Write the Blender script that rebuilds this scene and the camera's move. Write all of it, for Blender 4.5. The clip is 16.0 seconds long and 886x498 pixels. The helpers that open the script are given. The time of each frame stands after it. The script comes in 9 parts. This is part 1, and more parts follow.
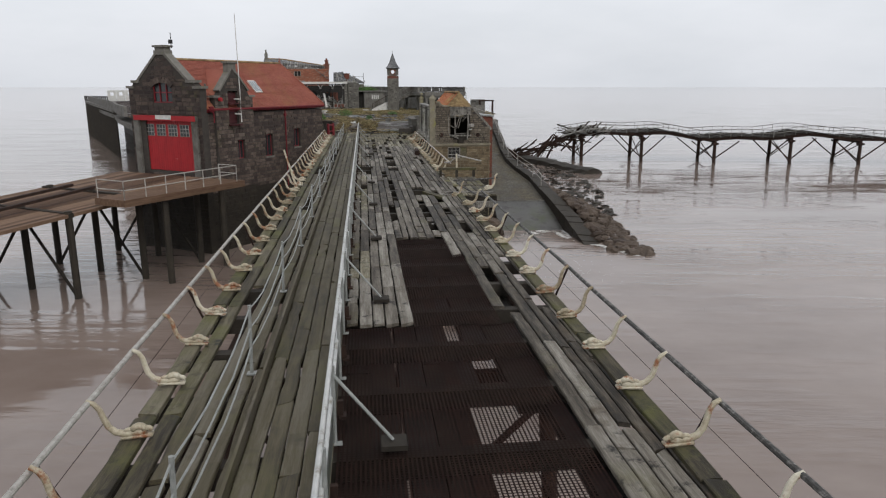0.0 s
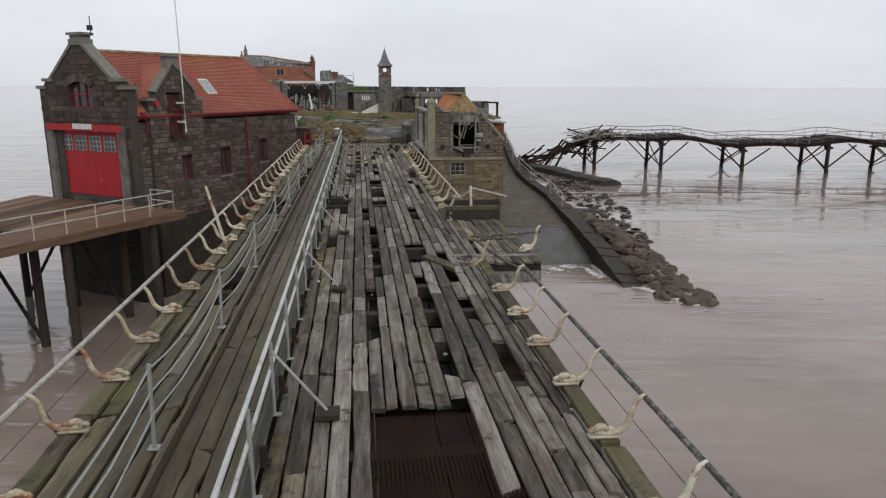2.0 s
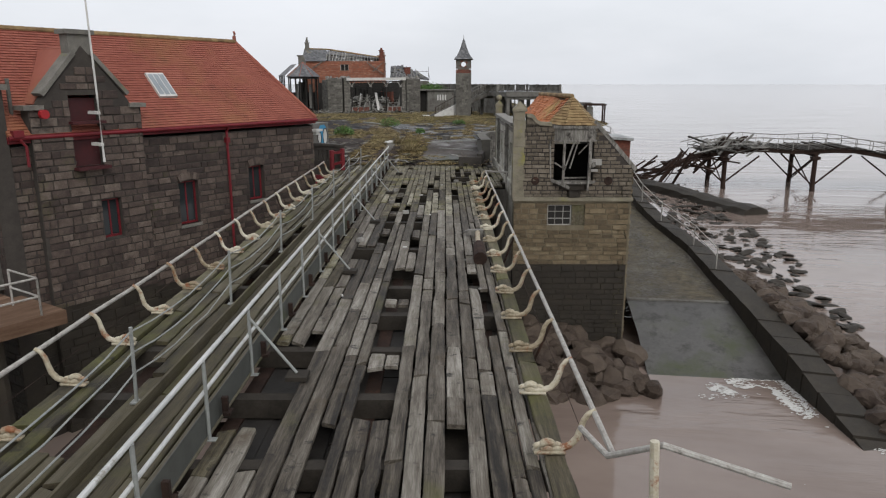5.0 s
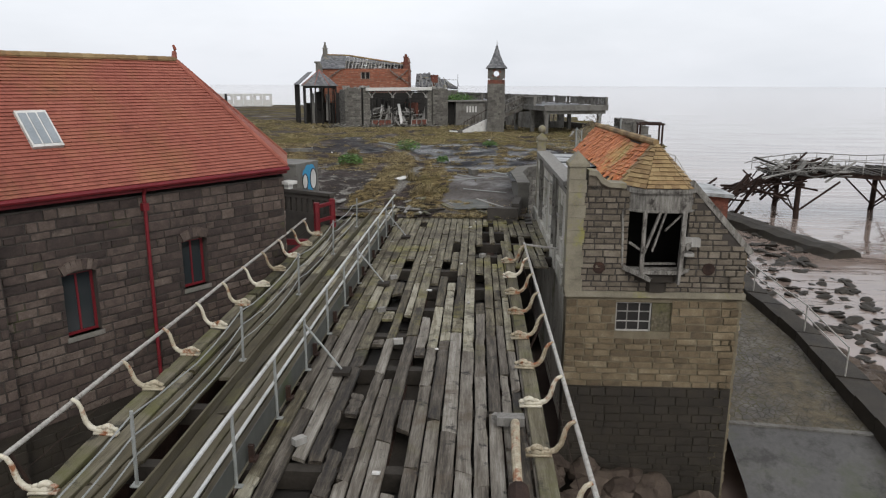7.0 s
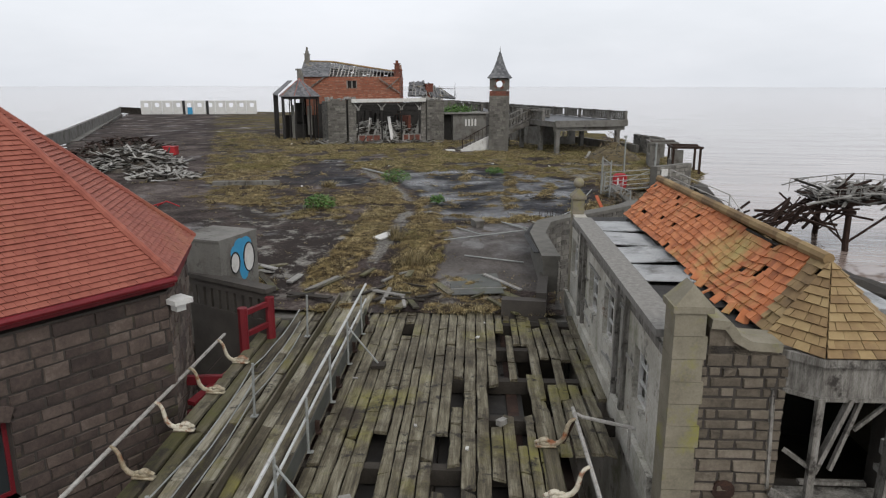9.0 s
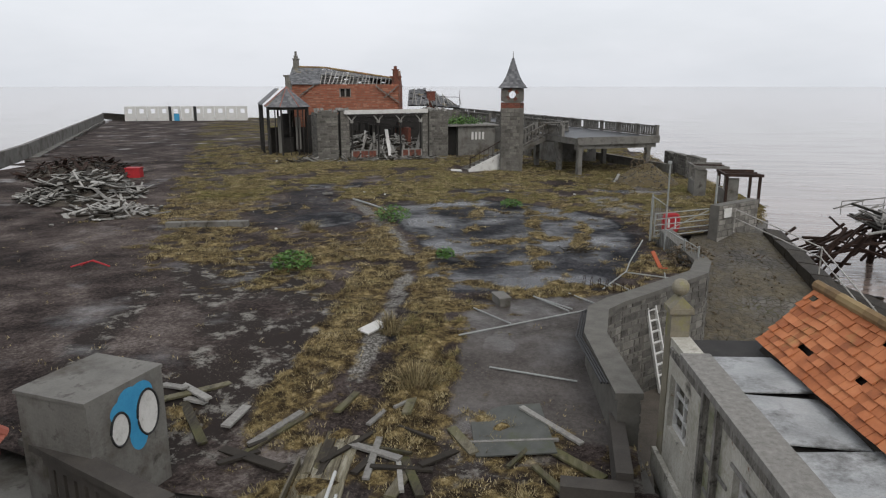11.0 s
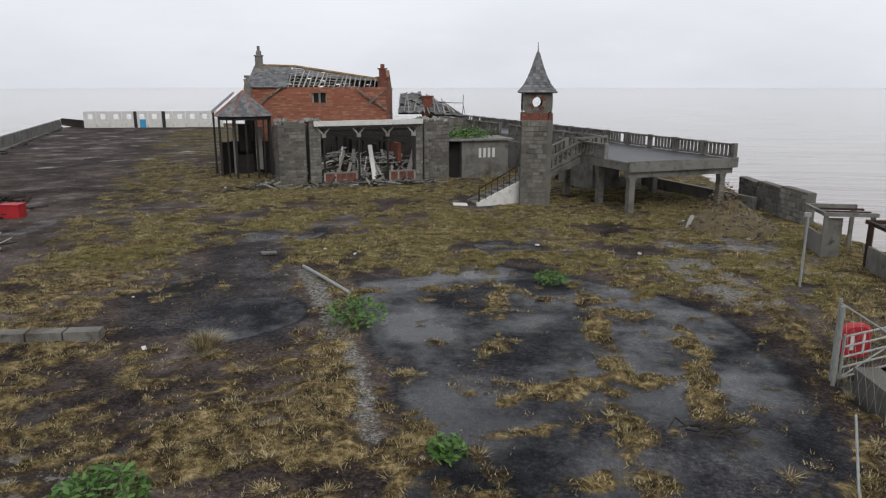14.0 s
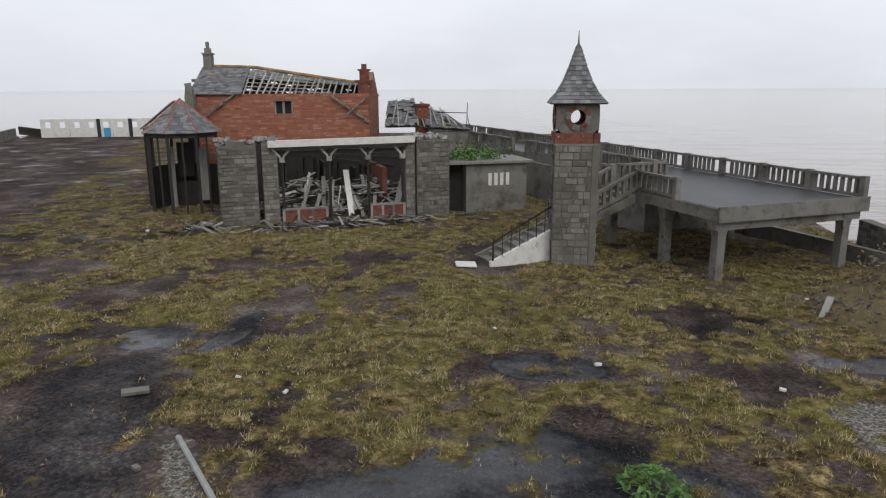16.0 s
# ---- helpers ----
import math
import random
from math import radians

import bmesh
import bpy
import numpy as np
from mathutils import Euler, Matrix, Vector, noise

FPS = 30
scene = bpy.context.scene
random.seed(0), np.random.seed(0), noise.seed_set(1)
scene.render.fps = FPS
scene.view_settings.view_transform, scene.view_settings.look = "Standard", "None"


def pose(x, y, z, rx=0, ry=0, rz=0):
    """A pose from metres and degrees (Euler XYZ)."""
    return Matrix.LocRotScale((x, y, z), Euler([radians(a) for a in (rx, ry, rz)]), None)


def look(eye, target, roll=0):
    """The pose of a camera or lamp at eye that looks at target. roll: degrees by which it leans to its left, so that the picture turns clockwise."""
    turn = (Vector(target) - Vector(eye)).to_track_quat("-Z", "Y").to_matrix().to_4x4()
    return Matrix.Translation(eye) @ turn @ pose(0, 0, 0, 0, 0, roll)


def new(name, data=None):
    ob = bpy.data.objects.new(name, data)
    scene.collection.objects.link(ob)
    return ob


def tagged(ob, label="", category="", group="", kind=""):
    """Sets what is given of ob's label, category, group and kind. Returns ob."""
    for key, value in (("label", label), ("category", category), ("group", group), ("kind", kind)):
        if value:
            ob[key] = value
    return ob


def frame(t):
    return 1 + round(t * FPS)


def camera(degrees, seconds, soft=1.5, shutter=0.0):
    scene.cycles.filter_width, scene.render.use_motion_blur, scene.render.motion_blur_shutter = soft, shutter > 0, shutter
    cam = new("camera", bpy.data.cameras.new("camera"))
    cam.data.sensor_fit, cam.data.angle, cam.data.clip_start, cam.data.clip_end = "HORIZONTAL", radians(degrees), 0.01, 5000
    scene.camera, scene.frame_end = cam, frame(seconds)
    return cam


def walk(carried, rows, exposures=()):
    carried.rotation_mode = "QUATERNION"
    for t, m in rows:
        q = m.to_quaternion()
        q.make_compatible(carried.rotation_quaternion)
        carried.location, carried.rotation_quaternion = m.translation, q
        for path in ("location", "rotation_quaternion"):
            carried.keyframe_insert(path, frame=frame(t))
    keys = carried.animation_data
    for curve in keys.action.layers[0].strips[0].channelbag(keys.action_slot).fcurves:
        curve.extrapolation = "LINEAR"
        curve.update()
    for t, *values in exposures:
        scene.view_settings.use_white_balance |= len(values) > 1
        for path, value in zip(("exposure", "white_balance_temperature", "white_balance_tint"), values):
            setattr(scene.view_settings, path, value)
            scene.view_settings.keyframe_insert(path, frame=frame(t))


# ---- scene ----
cam = camera(65.2, 16.0, soft=1.2)
PATH = [
    (0, (1.0, 1.136, 10.884), (0.967, 3.082, 10.424), 0.0),
    (0.5, (0.783, 3.737, 10.812), (0.754, 5.685, 10.356), 0.0),
    (1, (0.625, 6.438, 10.892), (0.6, 8.384, 10.432), 0.0),
    (1.5, (0.459, 9.3, 10.883), (0.439, 11.246, 10.423), 0.1),
    (2, (0.354, 12.2, 10.913), (0.337, 14.146, 10.452), 0.1),
    (2.5, (0.25, 15.101, 10.869), (0.234, 17.048, 10.409), 0.1),
    (3, (0.146, 18.02, 10.837), (0.131, 19.966, 10.377), 0.0),
    (3.5, (0.068, 20.938, 10.821), (0.054, 22.885, 10.361), -0.0),
    (4, (0.0, 23.757, 10.825), (-0.014, 25.703, 10.364), 0.0),
    (4.5, (-0.065, 26.562, 10.833), (-0.191, 28.503, 10.371), -0.2),
    (4.7, (-0.08, 27.69, 10.85), (-0.284, 29.623, 10.384), -0.1),
    (6.8, (-0.952, 37.82, 11.735), (-1.297, 39.734, 11.268), 0.2),
    (7, (-1.08, 38.801, 11.917), (-1.424, 40.715, 11.452), 0.2),
    (7.5, (-1.403, 41.109, 12.366), (-1.745, 43.023, 11.899), 0.1),
    (8, (-1.77, 43.457, 12.609), (-2.11, 45.372, 12.144), 0.0),
    (8.5, (-2.188, 45.774, 12.853), (-2.526, 47.689, 12.388), -0.0),
    (9, (-2.654, 48.02, 12.876), (-2.989, 49.936, 12.413), 0.1),
    (9.5, (-3.167, 50.179, 13.035), (-3.499, 52.095, 12.571), 0.2),
    (12, (-5.055, 59.728, 13.868), (-5.394, 61.644, 13.406), -0.1),
    (12.5, (-5.392, 61.859, 13.816), (-5.732, 63.775, 13.355), -0.1),
    (13, (-5.814, 64.3, 13.803), (-6.153, 66.216, 13.343), -0.1),
    (13.5, (-6.34, 67.085, 13.801), (-6.677, 69.001, 13.339), -0.1),
    (14, (-6.886, 70.203, 13.79), (-7.221, 72.12, 13.33), -0.0),
    (14.5, (-7.414, 73.426, 13.808), (-7.75, 75.343, 13.349), -0.1),
    (15, (-7.993, 76.698, 13.89), (-8.327, 78.615, 13.431), -0.1),
    (15.5, (-8.494, 79.865, 13.945), (-8.829, 81.783, 13.488), -0.2),
    (16, (-8.9, 82.404, 14.029), (-9.238, 84.322, 13.573), -0.2),
]
walk(cam, [(t, look(eye, target, roll)) for t, eye, target, roll in PATH], [(0, -0.05), (4.5, 0.0), (7, 0.15), (8, 0.14), (9.5, 0.06), (12, 0.0), (16, 0.03)])

# ---- world and light ----
world = bpy.data.worlds.new("overcast")
world.use_nodes = True
scene.world = world
wn = world.node_tree
wn.nodes.clear()
w_out = wn.nodes.new("ShaderNodeOutputWorld")
w_sky = wn.nodes.new("ShaderNodeTexSky")
w_sky.sky_type = 'NISHITA'
w_sky.sun_disc = False
w_sky.sun_elevation = radians(48)
w_sky.sun_rotation = radians(150)
w_sky.dust_density = 6.0
w_hsv = wn.nodes.new("ShaderNodeHueSaturation")
w_hsv.inputs["Saturation"].default_value = 0.25
w_b1 = wn.nodes.new("ShaderNodeBackground")
w_b1.inputs[1].default_value = 0.05
w_b2 = wn.nodes.new("ShaderNodeBackground")
w_b2.inputs[0].default_value = (0.708, 0.731, 0.785, 1)
w_b2.inputs[1].default_value = 1.02
w_add = wn.nodes.new("ShaderNodeAddShader")
w_tc = wn.nodes.new("ShaderNodeTexCoord")
w_map = wn.nodes.new("ShaderNodeMapping")
w_map.inputs["Scale"].default_value = (1.0, 1.0, 3.2)
w_cl = wn.nodes.new("ShaderNodeTexNoise")
w_cl.inputs["Scale"].default_value = 2.6
w_cl.inputs["Detail"].default_value = 6
w_cl.inputs["Roughness"].default_value = 0.55
w_cr = wn.nodes.new("ShaderNodeValToRGB")
w_cr.color_ramp.elements[0].position, w_cr.color_ramp.elements[1].position = 0.36, 0.62
w_cr.color_ramp.elements[0].color = (0.655, 0.682, 0.728, 1)
w_cr.color_ramp.elements[1].color = (0.730, 0.752, 0.800, 1)
wn.links.new(w_tc.outputs["Generated"], w_map.inputs[0])
wn.links.new(w_map.outputs[0], w_cl.inputs["Vector"])
wn.links.new(w_cl.outputs["Fac"], w_cr.inputs[0])
wn.links.new(w_cr.outputs[0], w_b2.inputs[0])
wn.links.new(w_sky.outputs[0], w_hsv.inputs["Color"])
wn.links.new(w_hsv.outputs[0], w_b1.inputs[0])
wn.links.new(w_b1.outputs[0], w_add.inputs[0])
wn.links.new(w_b2.outputs[0], w_add.inputs[1])
wn.links.new(w_add.outputs[0], w_out.inputs[0])

sun = new("sun", bpy.data.lights.new("sun", 'SUN'))
sun.data.energy = 0.7
sun.data.angle = radians(25)
sun.data.color = (1.0, 0.97, 0.93)
sun.matrix_world = look((30, -30, 60), (0, 30, 0))

# ---- materials ----
SEA, DECK, LAND = -0.5, 6.5, 7.1


def ramp(nt, fac, stops):
    n = nt.nodes.new("ShaderNodeValToRGB")
    e = n.color_ramp.elements
    while len(e) < len(stops):
        e.new(0.5)
    for k, (p, c) in zip(e, stops):
        k.position = p
        k.color = (*c, 1)
    nt.links.new(fac, n.inputs[0])
    return n.outputs[0]


def noise_tex(nt, scale, detail=5, rough=0.6, stretch=(1, 1, 1), vec=None):
    n = nt.nodes.new("ShaderNodeTexNoise")
    n.inputs["Scale"].default_value = scale
    n.inputs["Detail"].default_value = detail
    n.inputs["Roughness"].default_value = rough
    if vec is None:
        vec = nt.nodes.new("ShaderNodeTexCoord").outputs["Object"]
    m = nt.nodes.new("ShaderNodeMapping")
    m.inputs["Scale"].default_value = stretch
    nt.links.new(vec, m.inputs[0])
    nt.links.new(m.outputs[0], n.inputs["Vector"])
    return n.outputs["Fac"]


def mixc(nt, fac, a, b, mode='MIX'):
    n = nt.nodes.new("ShaderNodeMix")
    n.data_type = 'RGBA'
    n.blend_type = mode
    for sock, val in ((n.inputs["Factor"], fac), (n.inputs["A"], a), (n.inputs["B"], b)):
        if hasattr(val, "is_linked"):
            nt.links.new(val, sock)
        elif isinstance(val, tuple):
            sock.default_value = (*val, 1)
        else:
            sock.default_value = val
    return n.outputs["Result"]


def maths(nt, op, a, b=0.0):
    n = nt.nodes.new("ShaderNodeMath")
    n.operation = op
    for sock, val in zip(n.inputs, (a, b)):
        if hasattr(val, "is_linked"):
            nt.links.new(val, sock)
        else:
            sock.default_value = val
    return n.outputs[0]


def surface(name, stops, scale=2.0, stretch=(1, 1, 1), rough=(0.7, 0.95), metal=0.0, bump=0.4, fine=25.0,
            stain=None, stain_scale=0.6, stain_at=(0.5, 0.7), vary=0.0, island=0.0, dist=0.02, fine_stretch=None, tone=0.8, gloss=0.35):
    """A weathered surface: large tone, fine grain, stains with shapes of their own, relief."""
    m = bpy.data.materials.new(name)
    m.use_nodes = True
    nt = m.node_tree
    b = nt.nodes["Principled BSDF"]
    stops = [(p, tuple(ch * tone for ch in c)) for p, c in stops]
    b.inputs["Specular IOR Level"].default_value = gloss
    vec = None
    if vary:
        rv = nt.nodes.new("ShaderNodeObjectInfo").outputs["Random"]
        va = nt.nodes.new("ShaderNodeVectorMath")
        va.operation = 'ADD'
        cx = nt.nodes.new("ShaderNodeCombineXYZ")
        nt.links.new(maths(nt, 'MULTIPLY', rv, 91.0), cx.inputs[0])
        nt.links.new(maths(nt, 'MULTIPLY', rv, 57.0), cx.inputs[1])
        nt.links.new(nt.nodes.new("ShaderNodeTexCoord").outputs["Object"], va.inputs[0])
        nt.links.new(cx.outputs[0], va.inputs[1])
        vec = va.outputs[0]
    big = noise_tex(nt, scale, 6, 0.65, stretch, vec)
    small = noise_tex(nt, fine, 5, 0.75, fine_stretch or stretch, vec)
    mixf = maths(nt, 'ADD', maths(nt, 'MULTIPLY', big, 0.6), maths(nt, 'MULTIPLY', small, 0.4))
    if vary:
        r = nt.nodes.new("ShaderNodeObjectInfo").outputs["Random"]
        mixf = maths(nt, 'ADD', mixf, maths(nt, 'MULTIPLY', maths(nt, 'SUBTRACT', r, 0.5), vary))
    if island:
        r = nt.nodes.new("ShaderNodeNewGeometry").outputs["Random Per Island"]
        mixf = maths(nt, 'ADD', mixf, maths(nt, 'MULTIPLY', maths(nt, 'SUBTRACT', r, 0.5), island))
    col = ramp(nt, mixf, stops)
    for k, (sc, ss, sat) in enumerate(stain if stain and isinstance(stain, list) else ([(stain, stain_scale, stain_at)] if stain else [])):
        f = noise_tex(nt, ss, 7, 0.7, (1, 1, 1), vec)
        f = ramp(nt, f, [(sat[0], (0, 0, 0)), (sat[1], (1, 1, 1))])
        col = mixc(nt, f, col, sc)
    nt.links.new(col, b.inputs["Base Color"])
    rr = nt.nodes.new("ShaderNodeMapRange")
    rr.inputs["To Min"].default_value, rr.inputs["To Max"].default_value = rough
    nt.links.new(small, rr.inputs["Value"])
    nt.links.new(rr.outputs[0], b.inputs["Roughness"])
    b.inputs["Metallic"].default_value = metal
    if bump:
        bp = nt.nodes.new("ShaderNodeBump")
        bp.inputs["Strength"].default_value = bump
        bp.inputs["Distance"].default_value = dist
        nt.links.new(mixf, bp.inputs["Height"])
        nt.links.new(bp.outputs[0], b.inputs["Normal"])
    return m


MOSS = (0.09, 0.10, 0.03)
M_DECK = surface("deck_wood", [(0.34, (0.014, 0.011, 0.008)), (0.43, (0.070, 0.056, 0.040)), (0.53, (0.165, 0.142, 0.112)), (0.62, (0.27, 0.245, 0.205)), (0.74, (0.47, 0.44, 0.385))],
                 1.6, (5, 0.45, 5), (0.55, 0.9), bump=0.9, fine=7.0, fine_stretch=(9, 0.35, 9), vary=0.25, stain=[((0.085, 0.082, 0.024), 0.30, (0.57, 0.8)), ((0.060, 0.042, 0.024), 0.9, (0.55, 0.72)), ((0.012, 0.010, 0.008), 2.6, (0.57, 0.66))], tone=0.60)
M_MOSSD = surface("mossy_deck_wood", [(0.36, (0.026, 0.020, 0.012)), (0.45, (0.098, 0.082, 0.050)), (0.54, (0.19, 0.168, 0.112)), (0.66, (0.38, 0.355, 0.275))],
                  1.6, (5, 0.45, 5), (0.6, 0.95), bump=0.9, fine=7.0, fine_stretch=(9, 0.35, 9), vary=0.26, stain=[((0.15, 0.135, 0.032), 0.45, (0.54, 0.70)), ((0.030, 0.022, 0.012), 0.8, (0.50, 0.66)), ((0.014, 0.011, 0.008), 2.4, (0.57, 0.66))], tone=0.72)
M_WALK = surface("trodden_boards", [(0.34, (0.030, 0.024, 0.015)), (0.5, (0.098, 0.082, 0.046)), (0.66, (0.17, 0.15, 0.112))],
                 1.2, (4, 0.4, 4), (0.55, 0.9), bump=0.5, fine=7.0, fine_stretch=(9, 0.4, 9), vary=0.16, stain=[((0.07, 0.068, 0.022), 0.5, (0.52, 0.75)), ((0.03, 0.024, 0.017), 1.1, (0.55, 0.75))], tone=0.66)
M_EDGE = surface("mossy_timber", [(0.34, (0.03, 0.024, 0.014)), (0.5, (0.12, 0.10, 0.06)), (0.68, (0.27, 0.24, 0.17))],
                 1.5, (6, 0.5, 6), (0.6, 0.95), bump=0.7, fine=6.0, fine_stretch=(10, 0.6, 10), vary=0.25, stain=[((0.075, 0.075, 0.02), 0.8, (0.45, 0.7)), ((0.015, 0.013, 0.010), 2.2, (0.55, 0.68))], tone=0.55)
M_BEAM = surface("wet_timber", [(0.3, (0.015, 0.013, 0.011)), (0.6, (0.05, 0.043, 0.035)), (0.8, (0.10, 0.09, 0.07))], 2, (1, 1, 1), (0.6, 0.9), gloss=0.12)
M_CREAM = surface("peeling_cream_paint", [(0.32, (0.24, 0.19, 0.12)), (0.5, (0.46, 0.41, 0.30)), (0.72, (0.64, 0.60, 0.49))], 6, rough=(0.4, 0.7), bump=0.5,
                  stain=(0.20, 0.075, 0.03), stain_scale=4.0, stain_at=(0.52, 0.62), vary=0.35)
M_RUST = surface("rusted_iron", [(0.3, (0.012, 0.009, 0.008)), (0.55, (0.045, 0.028, 0.022)), (0.8, (0.13, 0.06, 0.035))], 3, rough=(0.6, 0.9), bump=0.6, gloss=0.12)
M_MESH = surface("rusted_mesh", [(0.3, (0.010, 0.006, 0.005)), (0.55, (0.028, 0.014, 0.011)), (0.8, (0.06, 0.028, 0.02))], 2, rough=(0.85, 0.97), bump=0.2, gloss=0.06, tone=0.6)
M_RAILD = surface("flaking_black_rail", [(0.35, (0.02, 0.02, 0.02)), (0.52, (0.07, 0.065, 0.06)), (0.62, (0.30, 0.29, 0.27))], 9, rough=(0.5, 0.8), bump=0.6)
M_RAILW = surface("flaking_white_rail", [(0.32, (0.10, 0.085, 0.07)), (0.45, (0.33, 0.31, 0.28)), (0.7, (0.55, 0.54, 0.5))], 9, rough=(0.5, 0.8), bump=0.6)
M_GALV = surface("galvanised_steel", [(0.3, (0.22, 0.232, 0.222)), (0.7, (0.40, 0.41, 0.39))], 6, rough=(0.45, 0.7), metal=0.25, bump=0.1)
M_GALVL = surface("bright_galvanised_tube", [(0.3, (0.38, 0.39, 0.38)), (0.7, (0.70, 0.70, 0.68))], 3, (1, 0.4, 1), rough=(0.45, 0.7), metal=0.2, bump=0.1, stain=[((0.20, 0.19, 0.15), 2.0, (0.56, 0.66))])
M_STONE1 = surface("purple_brown_rubble", [(0.2, (0.035, 0.026, 0.023)), (0.42, (0.088, 0.063, 0.053)), (0.6, (0.148, 0.110, 0.090)), (0.85, (0.29, 0.24, 0.195))],
                   3, rough=(0.7, 0.95), bump=0.8, fine=18, vary=0.32, island=0.32, dist=0.03, stain=[((0.062, 0.064, 0.020), 0.32, (0.58, 0.72)), ((0.030, 0.024, 0.020), 1.3, (0.56, 0.7))], tone=0.61)
M_MORTAR1 = surface("dark_mortar", [(0.3, (0.045, 0.038, 0.033)), (0.7, (0.11, 0.095, 0.08))], 3, rough=(0.8, 0.97), bump=0.5, tone=0.55, stain=(0.07, 0.08, 0.02), stain_scale=0.5, stain_at=(0.6, 0.75))
M_STONE2 = surface("buff_rubble", [(0.2, (0.07, 0.052, 0.032)), (0.42, (0.135, 0.100, 0.058)), (0.6, (0.21, 0.162, 0.098)), (0.85, (0.38, 0.33, 0.23))],
                   3, rough=(0.7, 0.95), bump=0.8, fine=18, vary=0.3, island=0.3, dist=0.03, stain=[((0.035, 0.027, 0.018), 0.7, (0.54, 0.72))])
M_MORTAR2 = surface("buff_mortar", [(0.3, (0.10, 0.08, 0.05)), (0.7, (0.22, 0.19, 0.13))], 3, rough=(0.8, 0.97), bump=0.5)
M_STONE3 = surface("grey_rubble", [(0.2, (0.05, 0.046, 0.04)), (0.42, (0.12, 0.112, 0.098)), (0.6, (0.19, 0.178, 0.155)), (0.85, (0.33, 0.315, 0.28))],
                   3, rough=(0.7, 0.95), bump=0.8, fine=18, vary=0.3, island=0.3, dist=0.03)
M_MORTAR3 = surface("grey_mortar", [(0.3, (0.08, 0.075, 0.066)), (0.7, (0.17, 0.16, 0.14))], 3, rough=(0.8, 0.97), bump=0.5)
M_STONE4 = surface("sooty_brown_rubble", [(0.25, (0.060, 0.049, 0.036)), (0.42, (0.125, 0.104, 0.077)), (0.58, (0.185, 0.156, 0.118)), (0.8, (0.29, 0.26, 0.21))],
                   3, rough=(0.7, 0.95), bump=0.9, fine=18, vary=0.2, island=0.2, dist=0.03, stain=[((0.022, 0.018, 0.014), 0.8, (0.56, 0.72))])
M_ROTW = surface("rotten_grey_timber", [(0.32, (0.05, 0.045, 0.038)), (0.48, (0.15, 0.14, 0.122)), (0.66, (0.34, 0.325, 0.295))], 3, (4, 4, 0.6), rough=(0.75, 0.95), bump=0.8, island=0.2, stain=[((0.03, 0.026, 0.022), 3.0, (0.53, 0.64))])
M_QUOIN = surface("dressed_sandstone", [(0.25, (0.11, 0.098, 0.068)), (0.5, (0.22, 0.198, 0.145)), (0.8, (0.34, 0.312, 0.24))], 2, rough=(0.7, 0.95), bump=0.5,
                  stain=(0.20, 0.19, 0.05), stain_scale=1.1, stain_at=(0.55, 0.7))
M_GREYSTONE = surface("weathered_dressed_stone", [(0.25, (0.08, 0.075, 0.065)), (0.5, (0.17, 0.16, 0.14)), (0.8, (0.30, 0.285, 0.25))], 2, rough=(0.7, 0.95), bump=0.5,
                      stain=(0.14, 0.14, 0.05), stain_scale=1.3, stain_at=(0.58, 0.72))
M_BRICK = surface("red_brick", [(0.2, (0.11, 0.035, 0.02)), (0.45, (0.26, 0.075, 0.04)), (0.65, (0.34, 0.11, 0.06)), (0.85, (0.42, 0.20, 0.13))],
                  2, rough=(0.75, 0.95), bump=0.4, fine=14, vary=0.3, island=0.35, stain=(0.10, 0.07, 0.05), stain_scale=0.7, stain_at=(0.58, 0.75))
M_BRICKD = surface("sooty_red_brick", [(0.25, (0.045, 0.018, 0.013)), (0.45, (0.14, 0.046, 0.030)), (0.62, (0.24, 0.085, 0.055)), (0.8, (0.33, 0.16, 0.11))], 5, (1, 1, 2.2), rough=(0.8, 0.95), bump=0.6, fine=16, stain=[((0.05, 0.036, 0.028), 1.4, (0.5, 0.66)), ((0.30, 0.26, 0.22), 3.0, (0.64, 0.7))])
M_BMORTAR = surface("brick_mortar", [(0.3, (0.15, 0.08, 0.055)), (0.7, (0.28, 0.17, 0.12))], 3, rough=(0.85, 0.97), bump=0.4)
M_CLAY = surface("clay_tiles", [(0.2, (0.15, 0.042, 0.030)), (0.45, (0.25, 0.074, 0.050)), (0.65, (0.30, 0.098, 0.066)), (0.85, (0.36, 0.14, 0.095))],
                 0.6, rough=(0.6, 0.9), bump=0.3, fine=8, island=0.16, stain=[((0.25, 0.13, 0.05), 0.22, (0.5, 0.8)), ((0.10, 0.045, 0.03), 0.8, (0.6, 0.8))], tone=0.9)
M_CLAY2 = surface("old_orange_tiles", [(0.2, (0.24, 0.075, 0.03)), (0.45, (0.46, 0.15, 0.055)), (0.65, (0.58, 0.21, 0.085)), (0.85, (0.62, 0.30, 0.14))],
                  0.9, rough=(0.65, 0.9), bump=0.3, fine=8, island=0.35, stain=(0.33, 0.25, 0.09), stain_scale=0.4, stain_at=(0.52, 0.66))
M_LICH = surface("lichened_brown_tiles", [(0.2, (0.10, 0.06, 0.03)), (0.45, (0.23, 0.15, 0.07)), (0.65, (0.31, 0.22, 0.105)), (0.85, (0.36, 0.28, 0.15))],
                 0.9, rough=(0.7, 0.95), bump=0.4, fine=8, island=0.3, stain=(0.30, 0.13, 0.06), stain_scale=0.5, stain_at=(0.58, 0.7))
